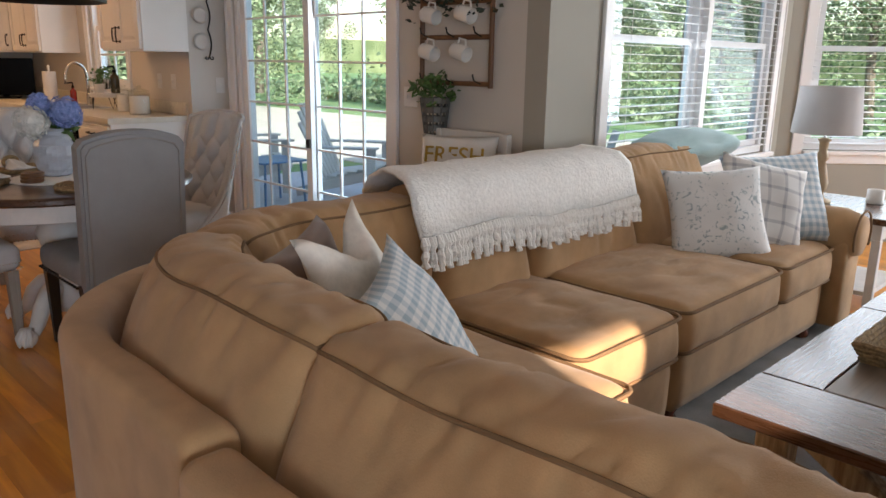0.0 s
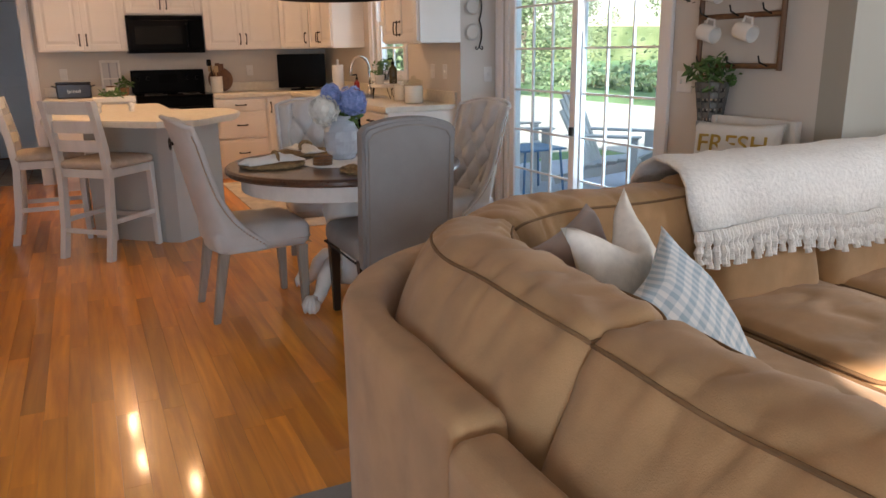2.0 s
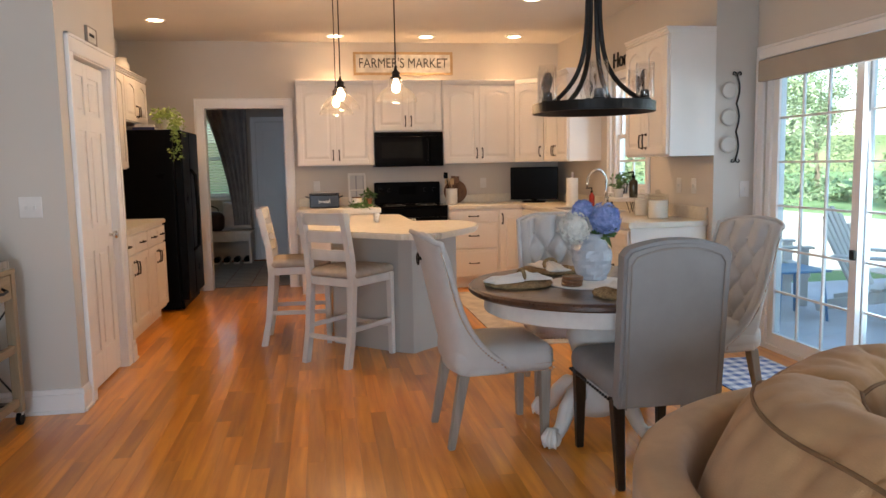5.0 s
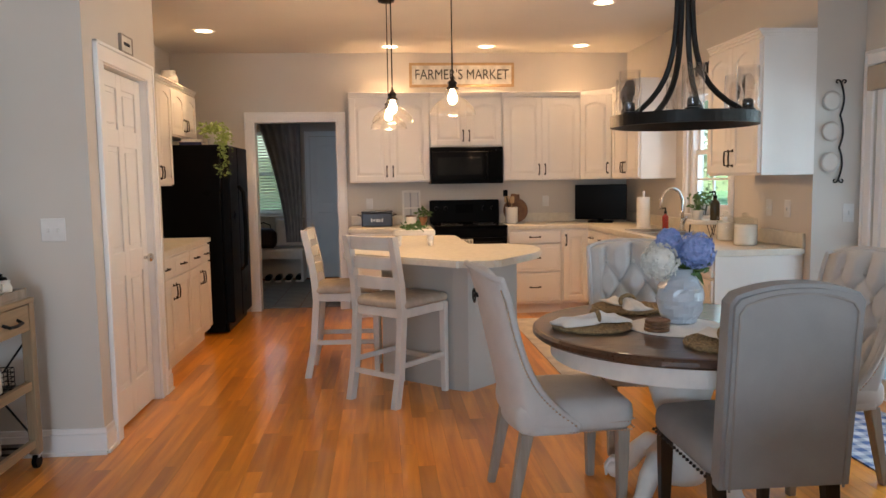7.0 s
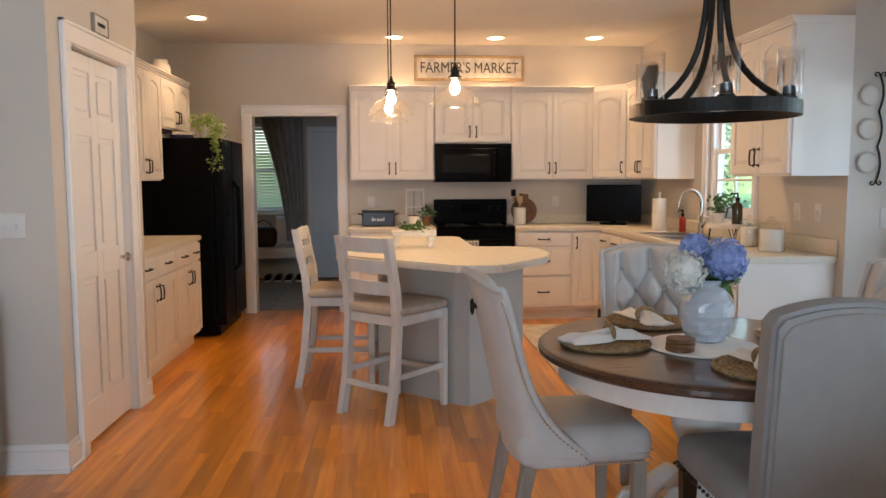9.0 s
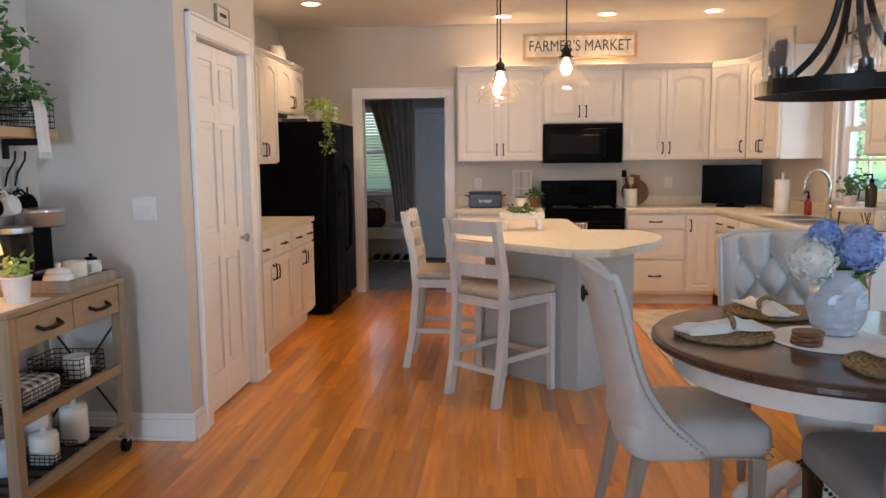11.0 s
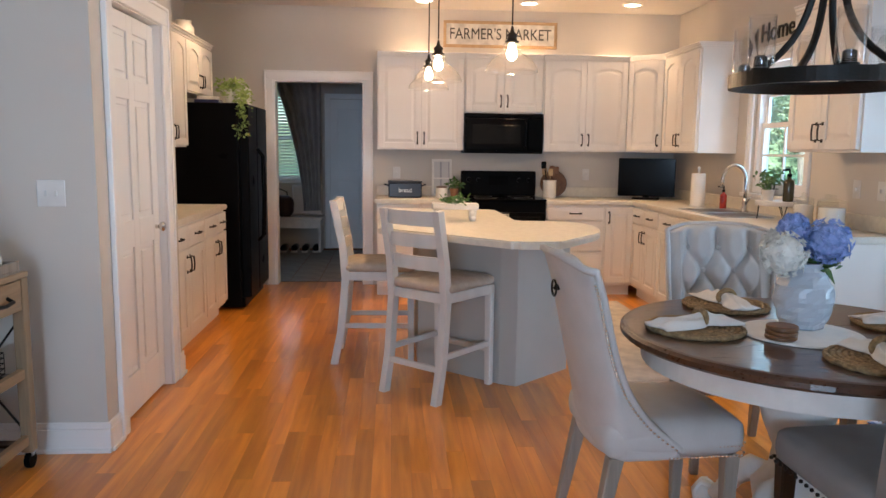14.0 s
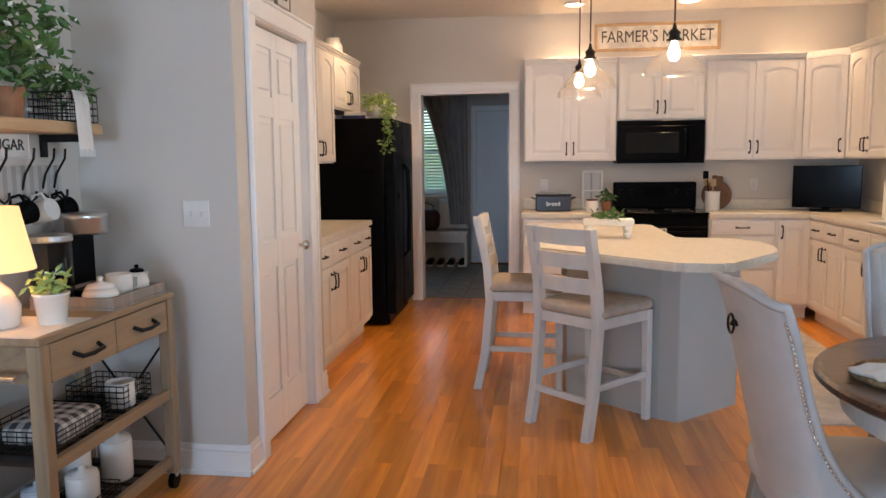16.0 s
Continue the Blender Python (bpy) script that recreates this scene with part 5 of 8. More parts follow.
# ---- counter stools ----
def stool(m):
    s = thing("counter_stool", m, "weathered white ladder-back counter stool with a beige seat", "stool", "stools at the island")
    W, D = 0.19, 0.19
    for x in (-W, W):
        bm = bmesh.new()
        leg_taper(bm, x, D + 0.03, 0, 0.60, 0.019, 0.022, 0, 0.005)
        part("leg", bm, M_STOOL, s)
        bm = bmesh.new()
        line = [(x, -D - 0.075, 0.0), (x, -D - 0.03, 0.22), (x, -D, 0.55), (x, -D - 0.015, 0.75), (x, -D - 0.075, 1.05)]
        rings = []
        for px, py, pz in line:
            rings.append([bm.verts.new((px + a, py + b, pz)) for a, b in ((-0.021, -0.026), (0.021, -0.026), (0.021, 0.022), (-0.021, 0.022))])
        for a, b in zip(rings, rings[1:]):
            for i in range(4):
                bm.faces.new((a[i], a[(i + 1) % 4], b[(i + 1) % 4], b[i]))
        bm.faces.new(rings[0][::-1])
        bm.faces.new(rings[-1])
        part("back_leg", bm, M_STOOL, s)
    for z0, z1, o in ((0.965, 1.045, -0.07), (0.845, 0.92, -0.045), (0.72, 0.795, -0.02)):
        bm = bmesh.new()
        n = 8
        pts = [(-W + 0.02 + (2 * W - 0.04) * i / n, -D + o - 0.022 * math.sin(math.pi * i / n)) for i in range(n + 1)]
        lo = pts + [(x, y + 0.02) for x, y in pts[::-1]]
        prism(bm, lo, z0, z1)
        part("back_slat", bm, M_STOOL, s)
    for a in ((-W, W, D + 0.016, D + 0.044), (-W, W, -D - 0.014, -D + 0.014), (-W - 0.014, -W + 0.014, -D, D + 0.03), (W - 0.014, W + 0.014, -D, D + 0.03)):
        part("seat_rail", boxm(a[0], a[1], a[2], a[3], 0.545, 0.60, bevel=0.003), M_STOOL, s)
    for a, z in (((-W, W, D + 0.02, D + 0.042), 0.20), ((-W, W, -D - 0.055, -D - 0.032), 0.17), ((-W - 0.011, -W + 0.011, -D - 0.03, D + 0.03), 0.235), ((W - 0.011, W + 0.011, -D - 0.03, D + 0.03), 0.235)):
        part("stretcher", boxm(a[0], a[1], a[2], a[3], z, z + 0.032, bevel=0.003), M_STOOL, s)
    part("seat", softm((0, 0.02, 0.627), (0.43, 0.46, 0.06), 0.028, 0.012, 0.002, (10, 10, 4)), M_STOOLSEAT, s, "beige upholstered seat", smooth=True)
    return s


M_STOOL = mat("worn_grey_white_paint", (0.64, 0.62, 0.59), 0.6, var=0.05, scale=9, bump=0.12, bump_scale=60, stretch=(1, 1, 0.4))
M_STOOLSEAT = mat("beige_seat_fabric", (0.50, 0.42, 0.34), 0.95, var=0.08, scale=20, bump=0.2, bump_scale=300)
s1 = stool(Matrix.Translation((-0.748, 5.365, 0)) @ Matrix.Rotation(radians(-42.5), 4, "Z"))
copy_thing(s1, Matrix.Translation((-1.12, 6.035, 0)) @ Matrix.Rotation(radians(-92), 4, "Z"))

# ---- coffee table ----
ct = thing("coffee_table", pose(0.99, 0.48, 0), "farmhouse coffee table with a dark top and distressed trestle legs", "table")
M_CTTOP = wood("dark_walnut_stain", (0.10, 0.042, 0.020), (0.05, 0.02, 0.010), 0.28, coat=0.5, along="x", scale=1.0, coat_rough=0.15)
M_PLANKGREY = wood("worn_plank", (0.22, 0.17, 0.13), (0.12, 0.09, 0.07), 0.4, along="x", obj_random=0.1)
for i in range(5):
    y1 = -0.004 - 0.172 * i
    mtl = M_CTTOP if i in (0, 4) else M_PLANKGREY
    part("top_board", boxm(0.305, 1.20, y1 - 0.168, y1, 0.43, 0.47, bevel=0.003), mtl, ct)
part("breadboard_end", boxm(0.0, 0.30, -0.862, 0.0, 0.43, 0.47, bevel=0.004), wood("dark_walnut_end", (0.10, 0.042, 0.020), (0.05, 0.02, 0.010), 0.28, coat=0.5, along="y", coat_rough=0.15), ct)
part("breadboard_end", boxm(1.205, 1.505, -0.862, 0.0, 0.43, 0.47, bevel=0.004), bpy.data.materials["dark_walnut_end"], ct)
M_DISTRESS = mat("distressed_cream_wood", (0.62, 0.47, 0.30), 0.7, var=0.0, scale=22, color2=(0.20, 0.11, 0.05), bump=0.3, bump_scale=40, stretch=(2.2, 2.2, 0.35))
for x in (0.22, 1.28):
    for y in (-0.10, -0.76):
        part("leg", boxm(x - 0.045, x + 0.045, y - 0.045, y + 0.045, 0.0, 0.43, bevel=0.006), M_DISTRESS, ct)
    for s in (1, -1):
        bm = boxm(-0.03, 0.03, -0.035, 0.035, -0.36, 0.36, bevel=0.004, m=Matrix.Translation((x, -0.43, 0.22)) @ Matrix.Rotation(radians(58 * s), 4, "X"))
        part("cross_brace", bm, M_DISTRESS, ct)
part("stretcher", boxm(0.24, 1.26, -0.47, -0.39, 0.06, 0.13, bevel=0.004), M_DISTRESS, ct)

# ---- small helpers for decor ----
def foliage(bm, c, r, n, size, seed=1, droop=0.0, squash=1.0):
    """Many small folded leaves round c."""
    rnd = random.Random(seed)
    for _ in range(n):
        d = Vector((rnd.gauss(0, 1), rnd.gauss(0, 1), rnd.gauss(0, 1))).normalized() * (rnd.random() ** 0.45)
        p = Vector(c) + Vector((d.x * r, d.y * r, d.z * r * squash - droop * rnd.random() ** 2))
        s = size * (0.6 + 0.8 * rnd.random())
        q = Euler((rnd.uniform(-1.2, 1.2), rnd.uniform(-1.2, 1.2), rnd.uniform(0, 6.28))).to_matrix()
        a, b, t, m1, m2 = (q @ Vector(v) for v in ((0, 0, 0), (0, s * 2, 0), (0, s * 1, -s * 0.15), (s * 0.5, s * 0.9, s * 0.12), (-s * 0.5, s * 0.9, s * 0.12)))
        v = [bm.verts.new(p + w) for w in (a, m1, b, m2)]
        mid = bm.verts.new(p + t)
        bm.faces.new((v[0], v[1], mid))
        bm.faces.new((v[1], v[2], mid))
        bm.faces.new((v[2], v[3], mid))
        bm.faces.new((v[3], v[0], mid))


def leaves(*a, **k):
    bm = bmesh.new()
    foliage(bm, *a, **k)
    return bm


def lathem(prof, seg=24, cap=True):
    bm = bmesh.new()
    lathe(bm, prof, seg, cap=cap)
    return bm


def pillow(name, m, w, h, t, material, label, ears=1.0, seed=0, cat="pillow", group="sofa pillows", chop=0.0):
    """A stuffed square cushion in its own x-y plane."""
    n = 18
    bm = bmesh.new()
    top, bot = {}, {}
    for i in range(n + 1):
        for j in range(n + 1):
            u, v = 2 * i / n - 1, 2 * j / n - 1
            x, y = u * w / 2 * (1 - 0.07 * ears * (1 - v * v)) , v * h / 2 * (1 - 0.07 * ears * (1 - u * u))
            y -= chop * math.exp(-(u / 0.42) ** 2) * max(0.0, v) ** 2
            z = t / 2 * ((1 - abs(u) ** 2.6) * (1 - abs(v) ** 2.6)) ** 0.55
            nz = noise.noise(Vector((x * 9 + seed, y * 9, seed))) * 0.014 + noise.noise(Vector((x * 4 + seed, y * 4, 3))) * 0.02
            edge = i in (0, n) or j in (0, n)
            bend = -0.10 * (u * u) * 0.3
            top[i, j] = bm.verts.new((x, y, z + (0 if edge else nz) + bend * 0.2))
            bot[i, j] = top[i, j] if edge else bm.verts.new((x, y, -z * 0.8 + nz * 0.5 + bend * 0.2))
    for i in range(n):
        for j in range(n):
            bm.faces.new((top[i, j], top[i + 1, j], top[i + 1, j + 1], top[i, j + 1]))
            q = (bot[i, j], bot[i, j + 1], bot[i + 1, j + 1], bot[i + 1, j])
            if len(set(q)) == 4 and not all(k in top.values() for k in q):
                bm.faces.new(q)
    th = thing(name, m, label, cat, group)
    part("cover", bm, material, th, smooth=True)
    return th


def facing(at, yaw, tilt=-12.0, roll=0.0):
    """A pose whose x-y plane stands up and faces yaw (degrees from +x), leaned back by tilt."""
    return Matrix.Translation(at) @ Matrix.Rotation(radians(yaw + 90), 4, "Z") @ Matrix.Rotation(radians(90 + tilt), 4, "X") @ Matrix.Rotation(radians(roll), 4, "Z")


# ---- lamps overhead ----
# the added fifth light gets the same fitting
for i, (x, y) in enumerate(RECESSED):
    rl = thing("recessed_light", pose(x, y, ZC), "lit recessed ceiling light with a white ring", "ceiling light", "recessed lights")
    bm = bmesh.new()
    lathe(bm, [(0.070, -0.004), (0.085, -0.008), (0.095, -0.003), (0.097, -0.0005)], 28, cap=False)
    part("ring", bm, M_TRIM, rl)
    part("disc", lathem([(0.0705, -0.0045), (0.07, -0.003)], 24), M_DISC, rl, "glowing diffuser")

PEND = [(-0.41, 5.10, 1.775), (-0.76, 5.62, 1.77), (-0.78, 6.35, 1.78)]
for x, y, z in PEND:
    pn = thing("pendant_lamp", pose(x, y, z), "lit clear glass pendant lamp with a bronze socket", "pendant lamp", "pendants over the island")
    bm = bmesh.new()
    tube(bm, [(0, 0, 0.24), (0, 0, ZC - z - 0.012)], 0.0045, 6)
    part("rod", bm, M_BRONZE, pn)
    part("canopy", lathem([(0.025, ZC - z - 0.03), (0.06, ZC - z - 0.018), (0.062, ZC - z - 0.0005)], 20), M_BRONZE, pn)
    part("socket", lathem([(0.036, 0.150), (0.038, 0.158), (0.026, 0.162), (0.024, 0.180), (0.030, 0.184), (0.026, 0.192), (0.012, 0.205), (0.005, 0.235)], 18), M_BRONZE, pn, smooth=True)
    sh = part("shade", lathem([(0.038, 0.150), (0.044, 0.145), (0.045, 0.112), (0.050, 0.100), (0.075, 0.086), (0.102, 0.064), (0.127, 0.036), (0.137, 0.010), (0.139, 0.0), (0.136, -0.003)], 40, cap=False), M_PENDGLASS, pn, "clear glass bell shade", smooth=True)
    sh.visible_shadow = False
    part("bulb", lathem([(0.012, 0.148), (0.014, 0.135), (0.027, 0.105), (0.029, 0.09), (0.020, 0.068), (0.004, 0.060)], 14), M_BULB, pn, "glowing bulb", smooth=True)
    bulb_light("pendant_glow", (x, y, z + 0.02), 13, WARM, 0.03)

ch = thing("chandelier", pose(0.395, 3.60, 0.022), "black iron ring chandelier with clear glass cylinder shades", "chandelier")
bm = bmesh.new()
lathe(bm, [(0.281, 1.566), (0.293, 1.566), (0.293, 1.612), (0.281, 1.612)], 64, cap=False)
lathe(bm, [(0.281, 1.612), (0.228, 1.606), (0.228, 1.598), (0.281, 1.566)], 64, cap=False)
part("ring", bm, M_IRON, ch, smooth=False)
for k in range(4):
    a = radians(45 + 90 * k)
    d = Vector((math.cos(a), math.sin(a), 0))
    bm = bmesh.new()
    tube(bm, [d * r + Vector((0, 0, z)) for r, z in [(0.028 + 0.242 * math.exp(-0.75 * k2 ** 1.3 / 4), 1.60 + 0.72 * (k2 / 16) ** 1.25) for k2 in range(17)]], 0.012, 8)
    part("arm", bm, M_IRON, ch)
part("hub", lathem([(0.035, 2.28), (0.04, 2.30), (0.04, 2.36), (0.015, 2.39)], 16), M_IRON, ch)
bm = bmesh.new()
tube(bm, [(0, 0, 2.38), (0, 0, ZC - 0.042)], 0.008, 8)
part("rod", bm, M_IRON, ch)
part("canopy", lathem([(0.03, ZC - 0.057), (0.065, ZC - 0.042), (0.068, ZC - 0.0225)], 24), M_IRON, ch)
M_OFFBULB = glass("unlit_bulb_glass", (0.95, 0.93, 0.90))
for k in range(6):
    a = radians(15 + 60 * k)
    p = pose(0.257 * math.cos(a), 0.257 * math.sin(a), 1.61)
    cup = part("lamp_cup", lathem([(0.028, 0.0), (0.030, 0.01), (0.022, 0.012), (0.02, 0.045), (0.012, 0.05)], 16), M_IRON, ch, at=p)
    g = part("shade", lathem([(0.040, 0.012), (0.042, 0.02), (0.042, 0.172), (0.0395, 0.172), (0.0395, 0.02)], 24, cap=False), M_LAMPGLASS, cup, "clear glass cylinder", smooth=True)
    g.visible_shadow = False
    b = part("bulb", lathem([(0.010, 0.05), (0.014, 0.065), (0.024, 0.10), (0.024, 0.115), (0.012, 0.14), (0.002, 0.145)], 12), M_OFFBULB, cup, "unlit clear bulb", smooth=True)
    b.visible_shadow = False

# ---- signs and wall pieces in the kitchen ----
sg = thing("wall_sign", pose(0.04, YB - 0.001, 2.505), "distressed farmhouse wooden sign with dark lettering", "sign")
part("panel", boxm(-0.54, 0.54, -0.016, 0.0, -0.105, 0.105, bevel=0.002), M_SIGNWHITE, sg)
for a in ((-0.565, 0.565, 0.100, 0.128), (-0.565, 0.565, -0.128, -0.100), (-0.565, -0.537, -0.0995, 0.0995), (0.537, 0.565, -0.0995, 0.0995)):
    part("frame_rail", boxm(a[0], a[1], -0.030, 0.0, a[2], a[3], bevel=0.003), M_LIGHTWOOD, sg, "pale wood frame")
text_on("lettering", "FARMER'S MARKET", 0.152, pose(0, -0.018, 0, 90), M_TEXT, sg, squeeze=0.80)
sg = thing("pantry_sign", Matrix.Translation((PX + 0.001, 5.10, 2.185)) @ R_W, "small white pantry name sign", "sign")
part("panel", boxm(-0.09, 0.09, -0.014, 0.0, -0.045, 0.045, bevel=0.002), M_SIGNWHITE, sg)
for a in ((-0.095, 0.095, 0.043, 0.050), (-0.095, 0.095, -0.050, -0.043), (-0.097, -0.090, -0.05, 0.05), (0.090, 0.097, -0.05, 0.05)):
    part("frame_rail", boxm(a[0], a[1], -0.018, 0.0, a[2], a[3]), M_GREYWOOD, sg)
text_on("lettering", "PANTRY", 0.027, pose(0, -0.0155, 0, 90), M_TEXT, sg)
# iron word above the sink window
sg = thing("iron_word", Matrix.Translation((XK - 0.012, 6.72, 2.29)) @ R_E, "black iron script word on the wall", "sign")
text_on("lettering", "Home", 0.20, pose(0, 0, 0, 90, 0, 0), M_IRON, sg, 0.005)
# scroll plate hanger
sc = thing("plate_hanger", pose(2.0, YJ - 0.001, 1.65), "black iron scroll hanger with three small white plates", "wall decor")
bm = bmesh.new()
pts = []
for i in range(49):
    t = i / 48
    z = 0.30 - 0.60 * t
    pts.append((0.018 + 0.022 * abs(math.sin(3 * math.pi * t)), -0.012, z))
tube(bm, pts, 0.006, 6)
for s, z in ((1, 0.30), (-1, -0.30)):
    for d in (1, -1):
        tube(bm, [(0.018 + d * (0.018 - 0.014 * math.cos(a * 0.5)), -0.012, z + s * 0.014 * math.sin(a * 0.5) + s * 0.004 * a / 3) for a in range(10)], 0.0045, 5)
part("scroll", bm, M_IRON, sc)
for z in (0.19, 0.0, -0.19):
    part("plate", lathem([(0.03, 0.0), (0.045, 0.004), (0.060, 0.010), (0.062, 0.012), (0.04, 0.007)], 24), M_WALL, sc, at=pose(-0.04, -0.006, z, 90), smooth=True)


def plate_cover(m, label, n=1, outlet=False):
    t = thing("wall_outlet" if outlet else "light_switch", m, label, "outlet" if outlet else "switch")
    w = 0.037 + 0.023 * (n - 1) * 2 * 0.5
    part("plate", boxm(-w, w, -0.006, 0, -0.058, 0.058, bevel=0.003), M_PLATE, t)
    for i in range(n):
        x = (i - (n - 1) / 2) * 0.046
        part("toggle", boxm(x - 0.005, x + 0.005, -0.016, -0.0055, -0.012, 0.012, bevel=0.002), M_PLATE, t)


plate_cover(pose(-2.49, PY0, 1.165), "white double light switch on the pantry wall", 2)
plate_cover(Matrix.Translation((XS, 2.99, 1.14)) @ R_E, "white double light switch beside the sliding door", 2)
plate_cover(pose(-0.98, YB, 1.14), "white outlet plate over the worktop", 1, True)
plate_cover(pose(0.95, YB, 1.14), "white outlet plate over the worktop", 1, True)
plate_cover(Matrix.Translation((XK, 5.62, 1.16)) @ R_E, "white outlet plate over the worktop", 1, True)
plate_cover(Matrix.Translation((XK, 5.38, 1.16)) @ R_E, "white switch plate over the worktop", 1)
plate_cover(pose(2.10, YJ, 1.14), "white light switch beside the sliding door", 1)

# ---- on the counters ----
CT = 0.913
tv = thing("small_television", Matrix.Translation((1.47, 8.36, CT)) @ Matrix.Rotation(radians(-22), 4, "Z"), "small black flat television in the counter corner", "television")
part("screen", boxm(-0.27, 0.27, -0.02, 0.02, 0.03, 0.40, bevel=0.006), M_BLACKGLASS, tv)
part("stand", boxm(-0.13, 0.13, -0.07, 0.07, 0.0, 0.02, bevel=0.005), M_BLACK, tv)
part("neck", boxm(-0.03, 0.03, 0.0, 0.018, 0.015, 0.06), M_BLACK, tv)
bb = thing("bread_box", pose(-0.90, 8.42, CT), "black enamel bread box with side handles", "bread box")
part("body", boxm(-0.16, 0.16, -0.10, 0.10, 0.0, 0.145, bevel=0.012, seg=2), M_NAVY, bb)
part("lid", boxm(-0.165, 0.165, -0.105, 0.105, 0.1455, 0.162, bevel=0.006), M_NAVY, bb)
for s in (-1, 1):
    bm = bmesh.new()
    tube(bm, [(s * 0.16, -0.04, 0.11), (s * 0.20, -0.04, 0.125), (s * 0.20, 0.04, 0.125), (s * 0.16, 0.04, 0.11)], 0.006, 6)
    part("handle", bm, M_NAVY, bb)
text_on("lettering", "bread", 0.055, pose(0, -0.102, 0.07, 90), M_WHITE, bb)
pf = thing("leaning_picture", pose(-0.53, 8.60, CT) @ Matrix.Rotation(radians(-10), 4, "X"), "white frame with plaid cloth leaning on the wall", "picture frame")
part("backing", boxm(-0.08, 0.08, -0.008, 0.0, 0.02, 0.35), M_PLAID, pf)
for a in ((-0.10, 0.10, 0.345, 0.37), (-0.10, 0.10, 0.0, 0.025), (-0.10, -0.078, 0.025, 0.345), (0.078, 0.10, 0.025, 0.345), (-0.077, 0.077, 0.17, 0.185)):
    part("frame_rail", boxm(a[0], a[1], -0.016, 0.0, a[2], a[3], bevel=0.002), M_WHITEWOOD, pf)
cn = thing("white_canister", pose(-0.55, 8.32, CT), "small white ceramic canister with a wooden lid", "canister")
part("body", lathem([(0.05, 0), (0.055, 0.01), (0.055, 0.09), (0.05, 0.10)], 22), M_WHITE, cn, smooth=True)
part("lid", lathem([(0.052, 0.1005), (0.052, 0.112), (0.015, 0.115)], 22), M_BROWN, cn)


def potted(name, at, r, h, fol_r, n, size, label, pot_mat=M_WHITE, leaf=None, squash=0.8, droop=0.0, seed=1):
    t = thing(name, pose(*at), label, "plant")
    part("pot", lathem([(r * 0.72, 0), (r * 0.78, 0.004), (r, h * 0.92), (r * 1.06, h * 0.94), (r * 1.04, h), (r * 0.9, h), (r * 0.88, h * 0.93)], 22), pot_mat, t, smooth=True)
    part("soil", lathem([(r * 0.87, h * 0.9), (r * 0.86, h * 0.925)], 16), M_BARK, t)
    part("leaves", leaves((0, 0, h + fol_r * squash * 0.7), fol_r, n, size, seed=seed, squash=squash, droop=droop), leaf or M_LEAF, t)
    return t


potted("potted_plant", (-0.42, 8.40, CT), 0.045, 0.09, 0.07, 70, 0.022, "small green plant in a brown pot", M_TERRA)
ck = thing("utensil_crock", pose(0.53, 8.46, CT), "white ceramic crock full of wooden utensils", "crock")
part("body", lathem([(0.06, 0), (0.066, 0.01), (0.066, 0.165), (0.070, 0.175), (0.062, 0.175), (0.058, 0.16)], 24), M_WHITE, ck, smooth=True)
for i, (dx, dy, L, mm) in enumerate(((0.05, 0.0, 0.15, M_BROWN), (-0.04, 0.02, 0.13, M_LIGHTWOOD), (0.02, 0.03, 0.16, M_BROWN), (-0.055, -0.02, 0.22, M_BLACK), (0.0, -0.02, 0.12, M_LIGHTWOOD))):
    bm = bmesh.new()
    tube(bm, [(dx * 0.3, dy * 0.3, 0.05), (dx, dy, 0.17 + L * 0.5)], 0.006, 6)
    soft(bm, (dx * 1.25, dy * 1.2, 0.17 + L * 0.7), (0.05, 0.014, 0.07), 0.006, n=(4, 2, 4))
    part("utensil", bm, mm, ck)
cb = thing("round_board", pose(0.60, 8.60, CT) @ Matrix.Rotation(radians(80), 4, "X"), "dark round wooden board leaning on the wall", "cutting board")
part("disc", lathem([(0.13, 0.0), (0.135, 0.004), (0.135, 0.014), (0.13, 0.018)], 36), M_BROWN, cb, at=pose(0, 0.135, 0))
tw = thing("dish_towel", pose(-0.02, 7.98, 0.02), "white striped dish towel hanging on the oven handle", "towel")
bm = bmesh.new()
N = 14
a0 = [[bm.verts.new((-0.075 + 0.15 * i / N, z_[0] + 0.004 * math.sin(i * 1.3), z_[1])) for i in range(N + 1)] for z_ in ((0.022, 0.60), (0.020, 0.76), (0.005, 0.772), (-0.010, 0.76), (-0.014, 0.46))]
for A, B in zip(a0, a0[1:]):
    for i in range(N):
        bm.faces.new((A[i], A[i + 1], B[i + 1], B[i]))
part("cloth", bm, checks("striped_towel", (0.75, 0.73, 0.68), (0.25, 0.27, 0.25), 0.03), tw)
# island planter
pl = thing("island_planter", Matrix.Translation((-0.615, 6.02, 0.9125)) @ Matrix.Rotation(radians(0), 4, "Z"), "white wooden planter on legs with succulents", "planter")
part("trough", boxm(-0.15, 0.15, -0.055, 0.055, 0.075, 0.115, bevel=0.005), M_WHITEWOOD, pl)
for x in (-0.115, 0.115):
    for y in (-0.035, 0.035):
        part("leg", lathem([(0.016, 0), (0.022, 0.02), (0.018, 0.035), (0.025, 0.055), (0.022, 0.075)], 12), M_WHITEWOOD, pl, at=pose(x, y, 0))
part("leaves", leaves((0, 0, 0.135), 0.11, 140, 0.016, seed=5, squash=0.28), M_LEAF, pl)

